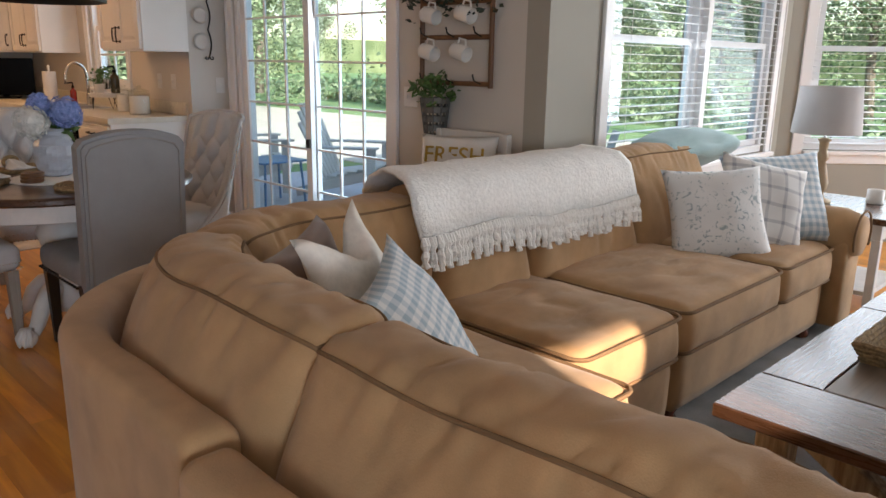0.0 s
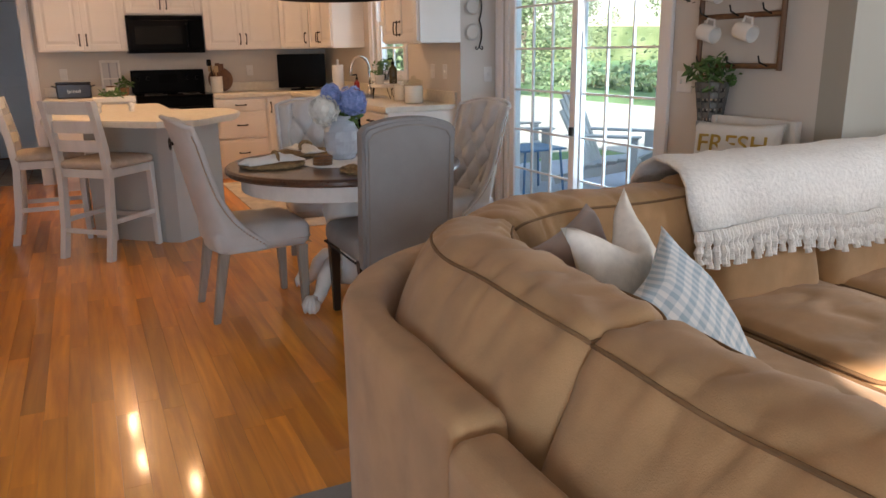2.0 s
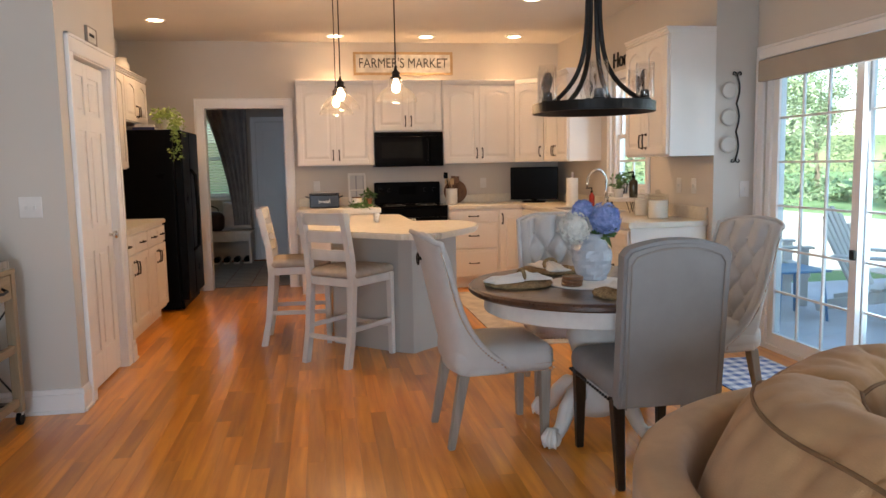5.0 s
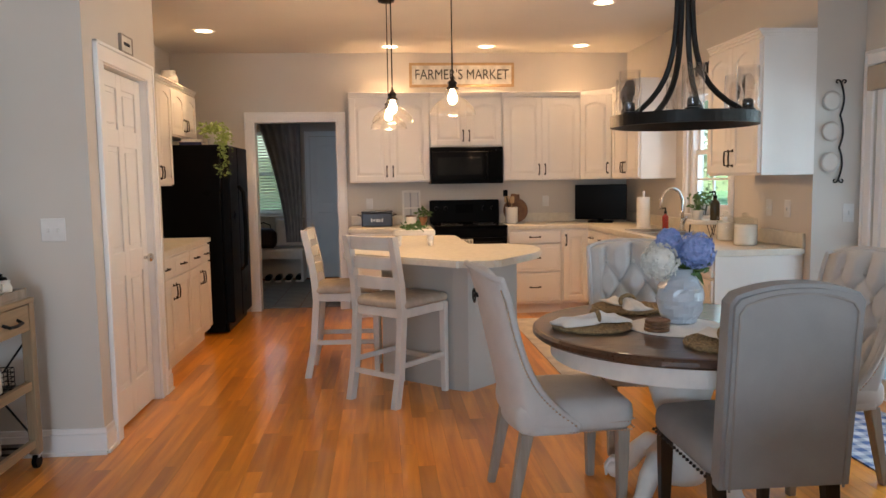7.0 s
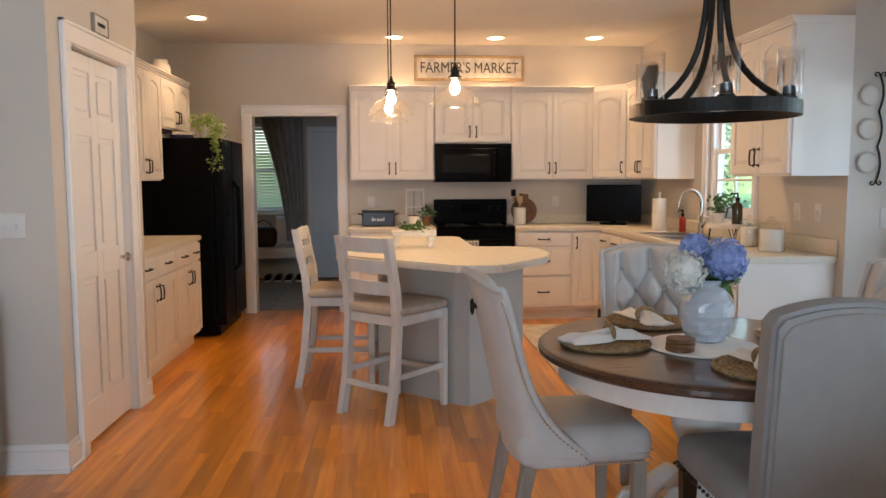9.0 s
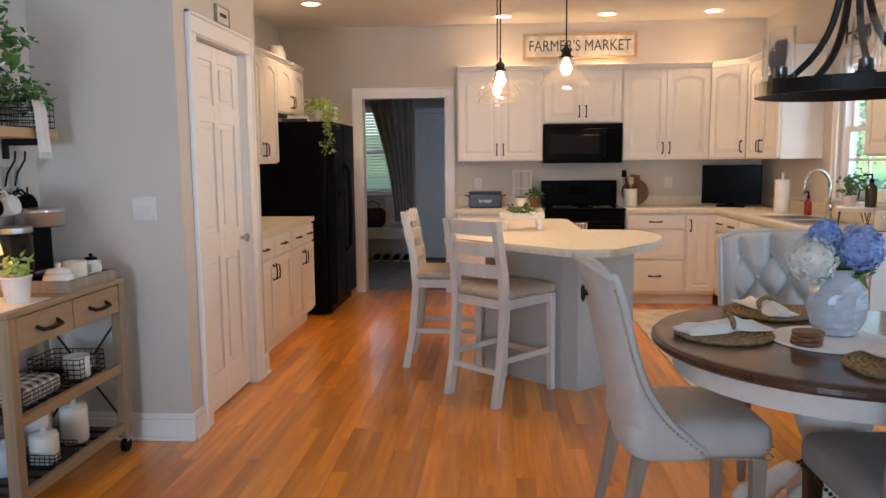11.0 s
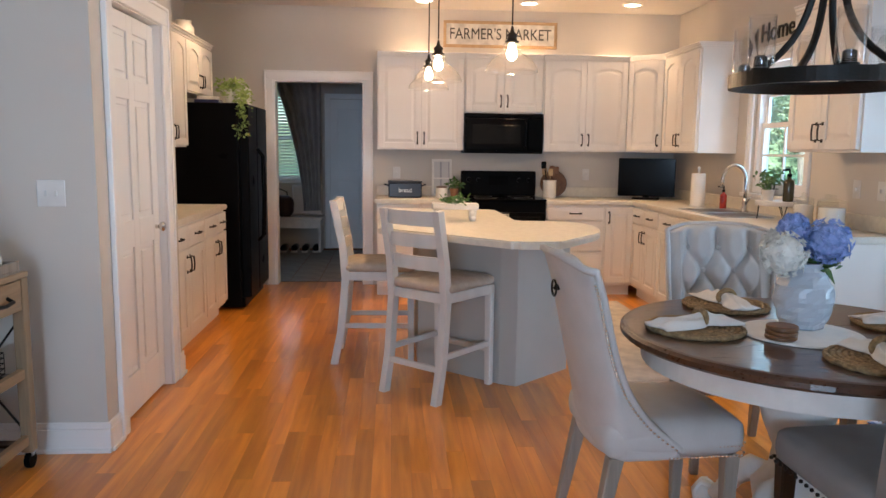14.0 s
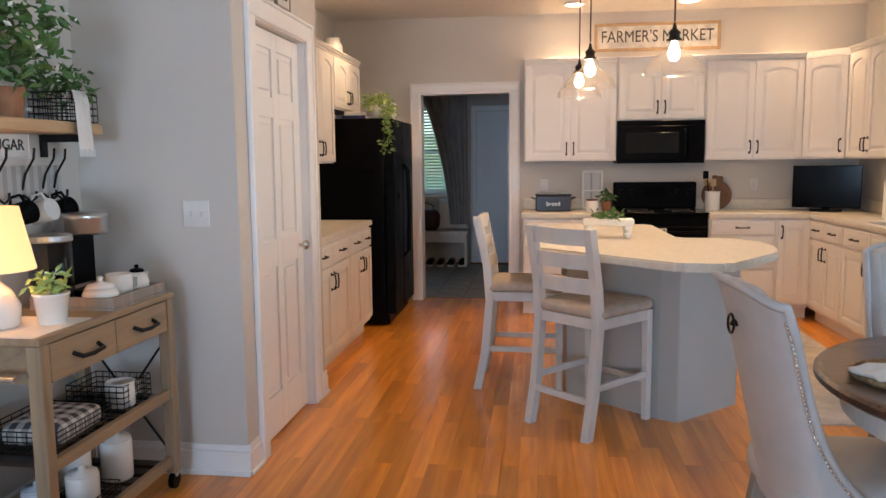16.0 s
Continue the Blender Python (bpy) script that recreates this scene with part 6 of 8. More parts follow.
# sink zone
sk = thing("kitchen_sink", pose(1.53, 6.75, CT), "stainless steel kitchen sink set in the worktop", "sink")
bm = bmesh.new()
for a in ((-0.20, 0.20, -0.40, -0.37), (-0.20, 0.20, 0.37, 0.40), (-0.20, -0.17, -0.37, 0.37), (0.17, 0.20, -0.37, 0.37), (-0.17, 0.17, -0.012, 0.012)):
    box(bm, a[0], a[1], a[2], a[3], 0.0005, 0.006, 0.002)
part("rim", bm, M_STEEL, sk)
# flat dark sheet stands in for the shaded depth of the bowl
part("bowl", boxm(-0.17, 0.17, -0.37, 0.37, 0.0002, 0.0015), mat("shaded_steel_sheet", (0.12, 0.12, 0.13), 0.3, metal=0.9), sk)
fc = thing("faucet", pose(1.73, 6.82, CT), "brushed nickel gooseneck kitchen faucet", "faucet")
part("base", lathem([(0.03, 0), (0.03, 0.012), (0.022, 0.02), (0.020, 0.10), (0.016, 0.11)], 18), M_CHROME, fc, smooth=True)
bm = bmesh.new()
tube(bm, [(0, 0, 0.10), (0, 0, 0.24)] + [(-0.09 + 0.09 * math.cos(t), 0.02 * (1 - math.cos(t)) * 0.5, 0.24 + 0.13 * math.sin(t)) for t in [math.pi * i / 10 for i in range(11)]] + [(-0.185, 0.02, 0.19)], 0.013, 10)
part("spout", bm, M_CHROME, fc, smooth=True)
bm = bmesh.new()
tube(bm, [(0, -0.02, 0.07), (0.0, -0.05, 0.09), (0.0, -0.09, 0.13)], 0.008, 8)
part("lever", bm, M_CHROME, fc, smooth=True)
pt = thing("paper_towel_roll", pose(1.60, 7.42, CT), "white paper towel roll on a stand", "paper towel")
part("roll", lathem([(0.058, 0.012), (0.060, 0.02), (0.060, 0.28), (0.058, 0.285), (0.02, 0.285)], 26), M_CLOTH, pt, smooth=True)
part("stand", lathem([(0.07, 0), (0.07, 0.011), (0.012, 0.0115), (0.010, 0.32), (0.014, 0.33), (0.006, 0.345)], 20), M_WHITEWOOD, pt)


def pump_bottle(at, r, h, m, label, pump=M_BLACK):
    t = thing("soap_bottle", pose(*at), label, "soap bottle")
    part("bottle", lathem([(r * 0.95, 0), (r, 0.008), (r, h * 0.75), (r * 0.9, h * 0.85), (r * 0.4, h * 0.92), (r * 0.4, h)], 20), m, t, smooth=True)
    bm = bmesh.new()
    lathe(bm, [(r * 0.45, h), (r * 0.45, h + 0.02), (0.006, h + 0.022), (0.006, h + 0.05)], 12)
    tube(bm, [(0, 0, h + 0.05), (-0.05, 0, h + 0.045)], 0.007, 6)
    part("pump", bm, pump, t)


pump_bottle((1.72, 7.18, CT), 0.028, 0.14, M_AMBER, "red liquid soap bottle with a black pump")
rs = thing("round_riser", pose(1.66, 6.22, CT), "round white wooden riser on hairpin legs", "riser")
part("top", lathem([(0.13, 0.10), (0.135, 0.105), (0.135, 0.128), (0.13, 0.132)], 32), M_WHITEWOOD, rs)
for k in range(3):
    a = radians(30 + 120 * k)
    bm = bmesh.new()
    tube(bm, [(0.11 * math.cos(a - 0.25), 0.11 * math.sin(a - 0.25), 0.101), (0.115 * math.cos(a), 0.115 * math.sin(a), 0.004), (0.11 * math.cos(a + 0.25), 0.11 * math.sin(a + 0.25), 0.101)], 0.004, 6)
    part("leg", bm, M_IRON, rs)
potted("potted_plant", (1.62, 6.26, CT + 0.1325), 0.045, 0.075, 0.06, 60, 0.018, "small green plant in a white pot on the riser", seed=3)
pump_bottle((1.71, 6.15, CT + 0.1325), 0.036, 0.17, mat("olive_glass", (0.05, 0.04, 0.02), 0.2), "dark olive soap bottle with a black pump")
potted("potted_plant", (1.81, 6.62, 1.062), 0.05, 0.09, 0.10, 90, 0.024, "leafy green plant in a checked pot on the window sill", checks("checked_pot", (0.7, 0.7, 0.68), (0.02, 0.02, 0.02), 0.03), seed=7, squash=0.7)
for (x, y, h, r, fill, lb) in ((1.66, 5.86, 0.15, 0.062, M_WHITE, "glass jar of flour with a glass lid"), (1.70, 5.66, 0.15, 0.062, M_LIGHTWOOD, "glass jar of oats with a glass lid"), (1.62, 5.48, 0.16, 0.078, M_WHITE, "wide glass jar of sugar with a glass lid")):
    jr = thing("glass_jar", pose(x, y, CT), lb, "jar", "storage jars")
    part("contents", lathem([(r * 0.93, 0.004), (r * 0.95, 0.01), (r * 0.95, h * 0.86), (r * 0.9, h * 0.88)], 24), fill, jr, smooth=True)
    g = part("glass", lathem([(r * 0.97, 0), (r, 0.006), (r, h), (r * 0.93, h + 0.012)], 24, cap=False), M_CLEAR, jr, smooth=True)
    part("lid", lathem([(r * 0.98, h + 0.0125), (r * 0.98, h + 0.022), (r * 0.4, h + 0.034), (0.012, h + 0.038), (0.020, h + 0.052), (0.008, h + 0.062)], 20), M_CLEAR, jr, smooth=True)
# above the cabinets and the refrigerator
pj = thing("pitcher", pose(-2.80, 7.84, UZ1 + 0.0505), "white enamel pitcher on top of the cabinets", "pitcher")
part("body", lathem([(0.07, 0), (0.085, 0.02), (0.085, 0.09), (0.06, 0.13), (0.068, 0.15)], 22), M_WHITE, pj, smooth=True)
bm = bmesh.new()
tube(bm, [(0, 0.062, 0.13), (0, 0.12, 0.11), (0, 0.12, 0.05), (0, 0.084, 0.03)], 0.008, 8)
part("handle", bm, M_WHITE, pj)
fp = thing("trailing_plant", pose(-2.36, 7.62, 1.736), "trailing pale green plant in a white pot on the refrigerator", "plant")
part("pot", lathem([(0.055, 0), (0.07, 0.10), (0.072, 0.11), (0.06, 0.105)], 20), M_WHITE, fp, at=pose(0, 0, 0))
bm = bmesh.new()
foliage(bm, (0, 0, 0.13), 0.14, 260, 0.022, seed=11, squash=0.65)
rn = random.Random(4)
for k in range(11):
    x, y = rn.uniform(0.06, 0.13), rn.uniform(-0.15, 0.10)
    for q in range(18):
        t = q / 18
        foliage(bm, (x + 0.02 * math.sin(t * 5 + k), y, 0.08 - t * rn.uniform(0.25, 0.42)), 0.018, 3, 0.017, seed=k * 31 + q)
part("leaves", bm, M_LEAF_PALE, fp)
for z, mm, w, lb in ((0.0, mat("navy_book_cloth", (0.02, 0.03, 0.12), 0.6), 0.20, "dark blue book lying on the refrigerator"), (0.0265, M_WHITE, 0.17, "white book lying on a blue book")):
    bo = thing("book", pose(-2.56, 7.62, 1.7365 + z, 0, 0, 8 if z else 0), lb, "book")
    part("cover", boxm(-w / 2, w / 2, -0.07, 0.09, 0.0, 0.026, bevel=0.002), mm, bo)
    part("pages", boxm(-w / 2 + 0.004, w / 2 + 0.0015, -0.066, 0.0865, 0.004, 0.022), M_CLOTH, bo)
sl2 = thing("small_sign_block", pose(-2.30, 7.95, 1.736), "small white wooden block sign on the refrigerator", "sign")
part("block", boxm(-0.015, 0.015, -0.09, 0.09, 0, 0.15, bevel=0.003), M_WHITEWOOD, sl2)

# ---- on the dining table ----
TZ = 0.7625
vs = thing("flower_vase", pose(0.40, 3.62, TZ + 0.0095), "pale blue-grey dimpled ceramic vase of hydrangeas", "vase")
bm = bmesh.new()
prof = [(0.058, 0.0), (0.070, 0.006), (0.090, 0.05), (0.101, 0.10), (0.094, 0.15), (0.072, 0.185), (0.055, 0.20), (0.050, 0.215), (0.055, 0.228)]
seg = 28
rings = []
dense = []
for (r0, z0), (r1, z1) in zip(prof, prof[1:]):
    for k in range(3):
        dense.append((r0 + (r1 - r0) * k / 3, z0 + (z1 - z0) * k / 3))
dense.append(prof[-1])
for r, z in dense:
    ring = []
    for i in range(seg):
        a = 2 * math.pi * i / seg
        dim = 0.007 * abs(math.sin(7 * a / 2 + math.floor(z / 0.036) * math.pi / 2)) * abs(math.sin(z / 0.036 * math.pi)) if 0.01 < z < 0.19 else 0
        ring.append(bm.verts.new(((r - dim) * math.cos(a), (r - dim) * math.sin(a), z)))
    rings.append(ring)
for A, B in zip(rings, rings[1:]):
    for i in range(seg):
        bm.faces.new((A[i], A[(i + 1) % seg], B[(i + 1) % seg], B[i]))
bm.faces.new(rings[0][::-1])
part("body", bm, M_VASE, vs, "dimpled pale ceramic")
for i, (x, y, z, r, mm, lb) in enumerate(((-0.10, -0.035, 0.262, 0.080, M_WHITEFLOWER, "white hydrangea head"), (-0.07, 0.055, 0.275, 0.065, M_WHITEFLOWER, "white hydrangea head"), (0.055, -0.03, 0.305, 0.078, M_BLUEFLOWER, "blue hydrangea head"), (0.085, 0.04, 0.275, 0.075, M_BLUEFLOWER, "blue hydrangea head"), (-0.045, 0.015, 0.345, 0.052, M_BLUEFLOWER, "blue hydrangea head"))):
    bm = bmesh.new()
    rn = random.Random(20 + i)
    for k in range(210):
        d = Vector((rn.gauss(0, 1), rn.gauss(0, 1), rn.gauss(0, 1))).normalized()
        p = Vector((x, y, z)) + d * r * rn.uniform(0.82, 1.0)
        q = d.to_track_quat("Z", "Y").to_matrix() @ Euler((rn.uniform(-.5, .5), rn.uniform(-.5, .5), rn.uniform(0, 6.28))).to_matrix()
        s = rn.uniform(0.010, 0.016)
        cv = bm.verts.new(p - d * 0.003)
        ring = [bm.verts.new(p + q @ Vector((s * rr * math.cos(a), s * rr * math.sin(a), 0.002))) for a, rr in [(math.pi * j / 4, 1.0 if j % 2 else 0.45) for j in range(8)]]
        for j in range(8):
            bm.faces.new((cv, ring[j], ring[(j + 1) % 8]))
    bmesh.ops.create_icosphere(bm, subdivisions=2, radius=r * 0.80, matrix=Matrix.Translation((x, y, z)))
    part("flower_head", bm, mm, vs, lb)
part("leaves", leaves((0.06, 0, 0.225), 0.09, 26, 0.034, seed=9, squash=0.35), M_LEAF, vs)
tr = thing("round_doily", pose(0.36, 3.55, TZ), "round white woven table mat", "table mat")
part("disc", lathem([(0.195, 0), (0.20, 0.003), (0.195, 0.008), (0.02, 0.009)], 40), M_CLOTH, tr)
cs = thing("coaster_stack", pose(0.24, 3.46, TZ + 0.0095), "stack of three round wooden coasters", "coasters")
for k in range(3):
    part("coaster", lathem([(0.047, 0.0), (0.05, 0.003), (0.05, 0.012), (0.047, 0.0145)], 24), M_BROWN, cs, at=pose(0.002 * k, 0.001 * k, 0.0150 * k))


def place_setting(x, y, yaw):
    pm = thing("placemat", Matrix.Translation((x, y, TZ)) @ Matrix.Rotation(radians(yaw), 4, "Z"), "round braided jute placemat on the table", "placemat", "placemats")
    bm = bmesh.new()
    for k in range(9):
        r = 0.018 + 0.0175 * k
        n = 40
        tube(bm, [(r * math.cos(2 * math.pi * i / n), r * math.sin(2 * math.pi * i / n), 0.009 + 0.0015 * math.sin(i * 2.4 + k)) for i in range(n)], 0.0095, 6, True)
    part("braid", bm, M_JUTE, pm)
    nk = thing("napkin", Matrix.Translation((x, y, TZ + 0.019)) @ Matrix.Rotation(radians(yaw), 4, "Z"), "white cloth napkin in a woven ring", "napkin", "napkins")
    bm = bmesh.new()
    n, w = 30, 18
    top, low = [], []
    for i in range(n + 1):
        t = i / n
        pinch = math.exp(-((t - 0.62) / 0.10) ** 2)
        wd = 0.030 + 0.040 * (1 - pinch) * (0.75 + 0.25 * math.cos(t * 5))
        ra, rb = [], []
        for j in range(w + 1):
            u = -1 + 2 * j / w
            rim = (1 - abs(u) ** 3) * min(1.0, 6 * t + 0.25, 6 * (1 - t) + 0.25)
            z = 0.004 + rim * (0.020 + 0.014 * pinch + 0.009 * math.cos(u * 8 + 2.5 * t + yaw) + 0.008 * noise.noise(Vector((t * 5, u * 2, yaw))))
            px = -0.165 + 0.32 * t + 0.012 * math.sin(u * 3 + yaw) * (1 - pinch)
            py = u * wd + 0.012 * math.sin(t * 4 + yaw)
            ra.append(bm.verts.new((px, py, z)))
            rb.append(bm.verts.new((px, py, 0.001)))
        top.append(ra)
        low.append(rb)
    for A, B, C, D in zip(top, top[1:], low, low[1:]):
        for j in range(w):
            bm.faces.new((A[j], B[j], B[j + 1], A[j + 1]))
            bm.faces.new((C[j + 1], D[j + 1], D[j], C[j]))
        bm.faces.new((C[0], D[0], B[0], A[0]))
        bm.faces.new((A[w], B[w], D[w], C[w]))
    for A, C, o in ((top[0], low[0], 1), (top[-1], low[-1], -1)):
        for j in range(w):
            bm.faces.new((A[j], A[j + 1], C[j + 1], C[j])[::o])
    part("cloth", bm, M_CLOTH, nk, smooth=True)
    bm = bmesh.new()
    tube(bm, [(0.016, 0.036 * math.cos(a * math.pi / 8) + 0.010 * math.sin(2.5 + yaw), 0.026 + 0.026 * math.sin(a * math.pi / 8)) for a in range(16)], 0.010, 8, True)
    part("ring", bm, M_JUTE, nk, "woven ring")


place_setting(0.02, 3.62, 10)
place_setting(0.42, 3.20, 95)
place_setting(0.30, 4.00, -80)
place_setting(0.80, 3.66, 175)

# ---- on and round the sofa ----
tw = thing("throw_blanket", pose(0, 0, 0), "white chenille throw with fringe over the sofa back", "blanket")
bm = bmesh.new()
prof = [(2.015, 0.50), (2.01, 0.70), (1.99, 0.84), (1.93, 0.905), (1.82, 0.955), (1.70, 0.962), (1.60, 0.945), (1.535, 0.90), (1.515, 0.84), (1.50, 0.745)]
NX = 44
grid = []
for (y, z) in prof:
    row = []
    for i in range(NX + 1):
        t = i / NX
        x = 0.86 + 1.38 * t + 0.34 * max(0.0, y - 1.52) * (1 - t)
        row.append(bm.verts.new((x + 0.01 * math.sin(z * 20), y + noise.noise(Vector((x * 6, z * 6, 1))) * 0.014 + noise.noise(Vector((x * 19, z * 12, 1))) * 0.006 - 0.004, z + noise.noise(Vector((x * 5, y * 5, 4))) * 0.014 + noise.noise(Vector((x * 17, y * 13, 4))) * 0.008 + (0.012 * math.sin(t * 7) if z < 0.9 else 0))))
    grid.append(row)
for A, B in zip(grid, grid[1:]):
    for i in range(NX):
        bm.faces.new((A[i], A[i + 1], B[i + 1], B[i]))
ends = [v.co.copy() for v in grid[-1]]
bm.normal_update()
under = [[bm.verts.new(v.co - v.normal * 0.012) for v in row] for row in grid]
flip = grid[4][3].normal.z < 0
if flip:
    for ra, rb in zip(grid, under):
        for a, b in zip(ra, rb):
            b.co = a.co * 2 - b.co
for A, B in zip(under, under[1:]):
    for i in range(NX):
        bm.faces.new((B[i], B[i + 1], A[i + 1], A[i]))
for g, u in ((grid[0], under[0]), (grid[-1], under[-1]), ([r[0] for r in grid], [r[0] for r in under]), ([r[-1] for r in grid], [r[-1] for r in under])):
    for i in range(len(g) - 1):
        bm.faces.new((g[i], g[i + 1], u[i + 1], u[i]))
bmesh.ops.recalc_face_normals(bm, faces=bm.faces[:])
part("cloth", bm, M_CHENILLE, tw, smooth=True)
bm = bmesh.new()
rn = random.Random(3)
for i in range(len(ends) - 1):
    for k in range(2):
        p = ends[i].lerp(ends[i + 1], k / 2)
        L = rn.uniform(0.085, 0.12)
        dx, dy = rn.uniform(-0.02, 0.02), rn.uniform(-0.025, 0.0)
        pts = [p + Vector((0, -0.006, 0.01))] + [p + Vector((dx * t + rn.uniform(-.004, .004), dy * t - 0.01, -L * t)) for t in (0.2, 0.4, 0.6, 0.8, 1.0)]
        tube(bm, pts, [0.007, 0.015, 0.008, 0.015, 0.009, 0.013], 6)
tagged(part("fringe", bm, M_CHENILLE, tw, "knotted white fringe"), kind="stuff")
M_FUR = mat("cream_boucle", (0.80, 0.74, 0.66), 0.98, var=0.05, scale=50, bump=0.08, bump_scale=150)
M_BROWNPIL = mat("brown_velvet", (0.20, 0.11, 0.07), 0.9, var=0.1, scale=8, sheen=0.4)
M_BOTAN = mat("white_botanical_print", (0.76, 0.76, 0.75), 0.95, var=0.0, scale=9, color2=(0.76, 0.76, 0.75), bump=0.15, bump_scale=300)
_n, _l = M_BOTAN.node_tree.nodes, M_BOTAN.node_tree.links
_vo = _n.new("ShaderNodeTexNoise")
_vo.inputs["Scale"].default_value, _vo.inputs["Detail"].default_value, _vo.inputs["Distortion"].default_value = 26, 2.0, 1.6
_tc = _n.new("ShaderNodeTexCoord")
_l.new(_tc.outputs["Object"], _vo.inputs["Vector"])
_cr = _n.new("ShaderNodeValToRGB")
_cr.color_ramp.elements[0].position, _cr.color_ramp.elements[0].color = 0.33, (0.34, 0.41, 0.43, 1)
_cr.color_ramp.elements[1].position, _cr.color_ramp.elements[1].color = 0.42, (0.76, 0.76, 0.75, 1)
_l.new(_vo.outputs["Fac"], _cr.inputs[0])
_l.new(_cr.outputs[0], _n["Principled BSDF"].inputs["Base Color"])
pillow("brown_pillow", facing((0.315, 1.29, 0.69), -58, -22, 6), 0.42, 0.42, 0.14, M_BROWNPIL, "brown velvet pillow behind the white one", seed=1)
pillow("white_pillow", facing((0.395, 1.224, 0.727), -58, -24, 3), 0.46, 0.46, 0.13, M_FUR, "cream boucle pillow with pointed corners", 1.6, 2, chop=0.13)
pillow("gingham_pillow", facing((0.397, 0.953, 0.645), -51, -32, 5), 0.52, 0.52, 0.15, M_GINGHAM, "pale blue gingham check pillow", 1.2, 3)
pillow("botanical_pillow", facing((2.57, 1.25, 0.655), -138, -29, 4), 0.48, 0.48, 0.15, M_BOTAN, "white pillow printed with grey leaves", 1.3, 4)
pillow("plaid_pillow", facing((2.837, 1.148, 0.685), -125, -25, -14), 0.46, 0.46, 0.14, M_PLAID, "white and grey plaid pillow", 1.1, 5)
pillow("gingham_pillow", facing((3.06, 1.165, 0.690), -135, -31, 4), 0.52, 0.50, 0.14, M_GINGHAM, "pale blue gingham check pillow in the sofa corner", 1.2, 6)
bl = thing("folded_blanket", pose(3.26, 1.80, 0.80), "aqua fleece blanket over the sofa back", "blanket")
part("cloth", softm((0.0, 0, 0.075), (0.85, 0.30, 0.12), 0.058, 0.06, 0.025, (14, 8, 5), 3), M_AQUA, bl, smooth=True)
# tray on the coffee table
ty = thing("woven_tray", pose(1.85, 0.10, 0.4705), "woven seagrass tray on the coffee table", "tray")
part("base", boxm(-0.26, 0.26, -0.20, 0.20, 0, 0.012), M_JUTE, ty)
for k in range(4):
    bm = bmesh.new()
    z = 0.016 + 0.015 * k
    w, d = 0.26 + 0.006 * k, 0.20 + 0.006 * k
    loop = []
    for (ax, ay), (bx, by) in zip(((-w, -d), (w, -d), (w, d), (-w, d)), ((w, -d), (w, d), (-w, d), (-w, -d))):
        for i in range(14):
            t = i / 14
            loop.append((ax + (bx - ax) * t, ay + (by - ay) * t, z + 0.003 * math.sin(i * 2.6 + k * 1.5)))
    tube(bm, loop, 0.010, 6, True)
    part("rim_coil", bm, M_JUTE, ty)
# side table and lamp
st = thing("side_table", pose(3.80, 1.15, 0), "dark-topped white side table beside the sofa", "table")
part("top", boxm(-0.32, 0.36, -0.40, 0.34, 0.545, 0.58, bevel=0.004), M_CTTOP, st)
part("apron", boxm(-0.29, 0.33, -0.37, 0.31, 0.46, 0.544, bevel=0.003), M_WHITEWOOD, st)
for x in (-0.27, 0.31):
    for y in (-0.35, 0.29):
        part("leg", boxm(x - 0.022, x + 0.022, y - 0.022, y + 0.022, 0, 0.46, bevel=0.003), M_WHITEWOOD, st)
part("shelf", boxm(-0.27, 0.31, -0.35, 0.29, 0.14, 0.165, bevel=0.003), M_WHITEWOOD, st)
tl = thing("table_lamp", pose(3.74, 1.20, 0.5805), "turned pale wood table lamp with a white linen shade", "table lamp")
part("base", lathem([(0.075, 0), (0.075, 0.018), (0.04, 0.03), (0.03, 0.06), (0.045, 0.085), (0.05, 0.12), (0.032, 0.20), (0.022, 0.24), (0.034, 0.255), (0.03, 0.28), (0.022, 0.30), (0.026, 0.35), (0.038, 0.365), (0.012, 0.375)], 24), M_LAMPWOOD, tl, smooth=True)
part("shade", lathem([(0.185, 0.40), (0.160, 0.66), (0.157, 0.66), (0.182, 0.40)], 40, cap=False), M_SHADE, tl, smooth=True)
part("stem", lathem([(0.008, 0.37), (0.008, 0.64)], 8), M_CHROME, tl)
cu = thing("candle_jar", pose(3.98, 0.96, 0.5805), "small white candle jar on the side table", "candle")
part("jar", lathem([(0.045, 0), (0.047, 0.004), (0.047, 0.08), (0.043, 0.08), (0.042, 0.06)], 20), M_WHITE, cu, smooth=True)

# ---- rugs ----
rg = thing("area_rug", pose(0, 0, 0), "grey low-pile area rug under the sofa", "rug")
bm = bmesh.new()
box(bm, -0.42, 3.6, -2.4, 1.79, 0.001, 0.010)
part("pile", bm, mat("grey_rug", (0.27, 0.26, 0.25), 0.98, var=0.15, scale=5, bump=0.7, bump_scale=200, fine=0.15), rg)
rg = thing("hall_mat", pose(-1.0, 1.40, 0.001), "dark and cream patterned mat beside the sofa", "rug")
part("pile", boxm(-0.33, 0.33, -0.50, 0.50, 0, 0.008, bevel=0.002), mat("dark_cream_mat", (0.50, 0.50, 0.45), 0.98, var=0.3, scale=16, color2=(0.07, 0.08, 0.08), bump=0.4, bump_scale=200), rg)
rg = thing("kitchen_runner", pose(0.72, 6.6, 0.001), "cream patterned kitchen runner rug", "rug")
part("pile", boxm(-0.33, 0.33, -1.2, 1.2, 0, 0.008), mat("cream_patterned_rug", (0.62, 0.56, 0.48), 0.98, var=0.3, scale=7, color2=(0.40, 0.36, 0.33), bump=0.4, bump_scale=200), rg)
rg = thing("door_mat", pose(1.72, 4.15, 0.001), "blue and white patterned mat at the sliding door", "rug")
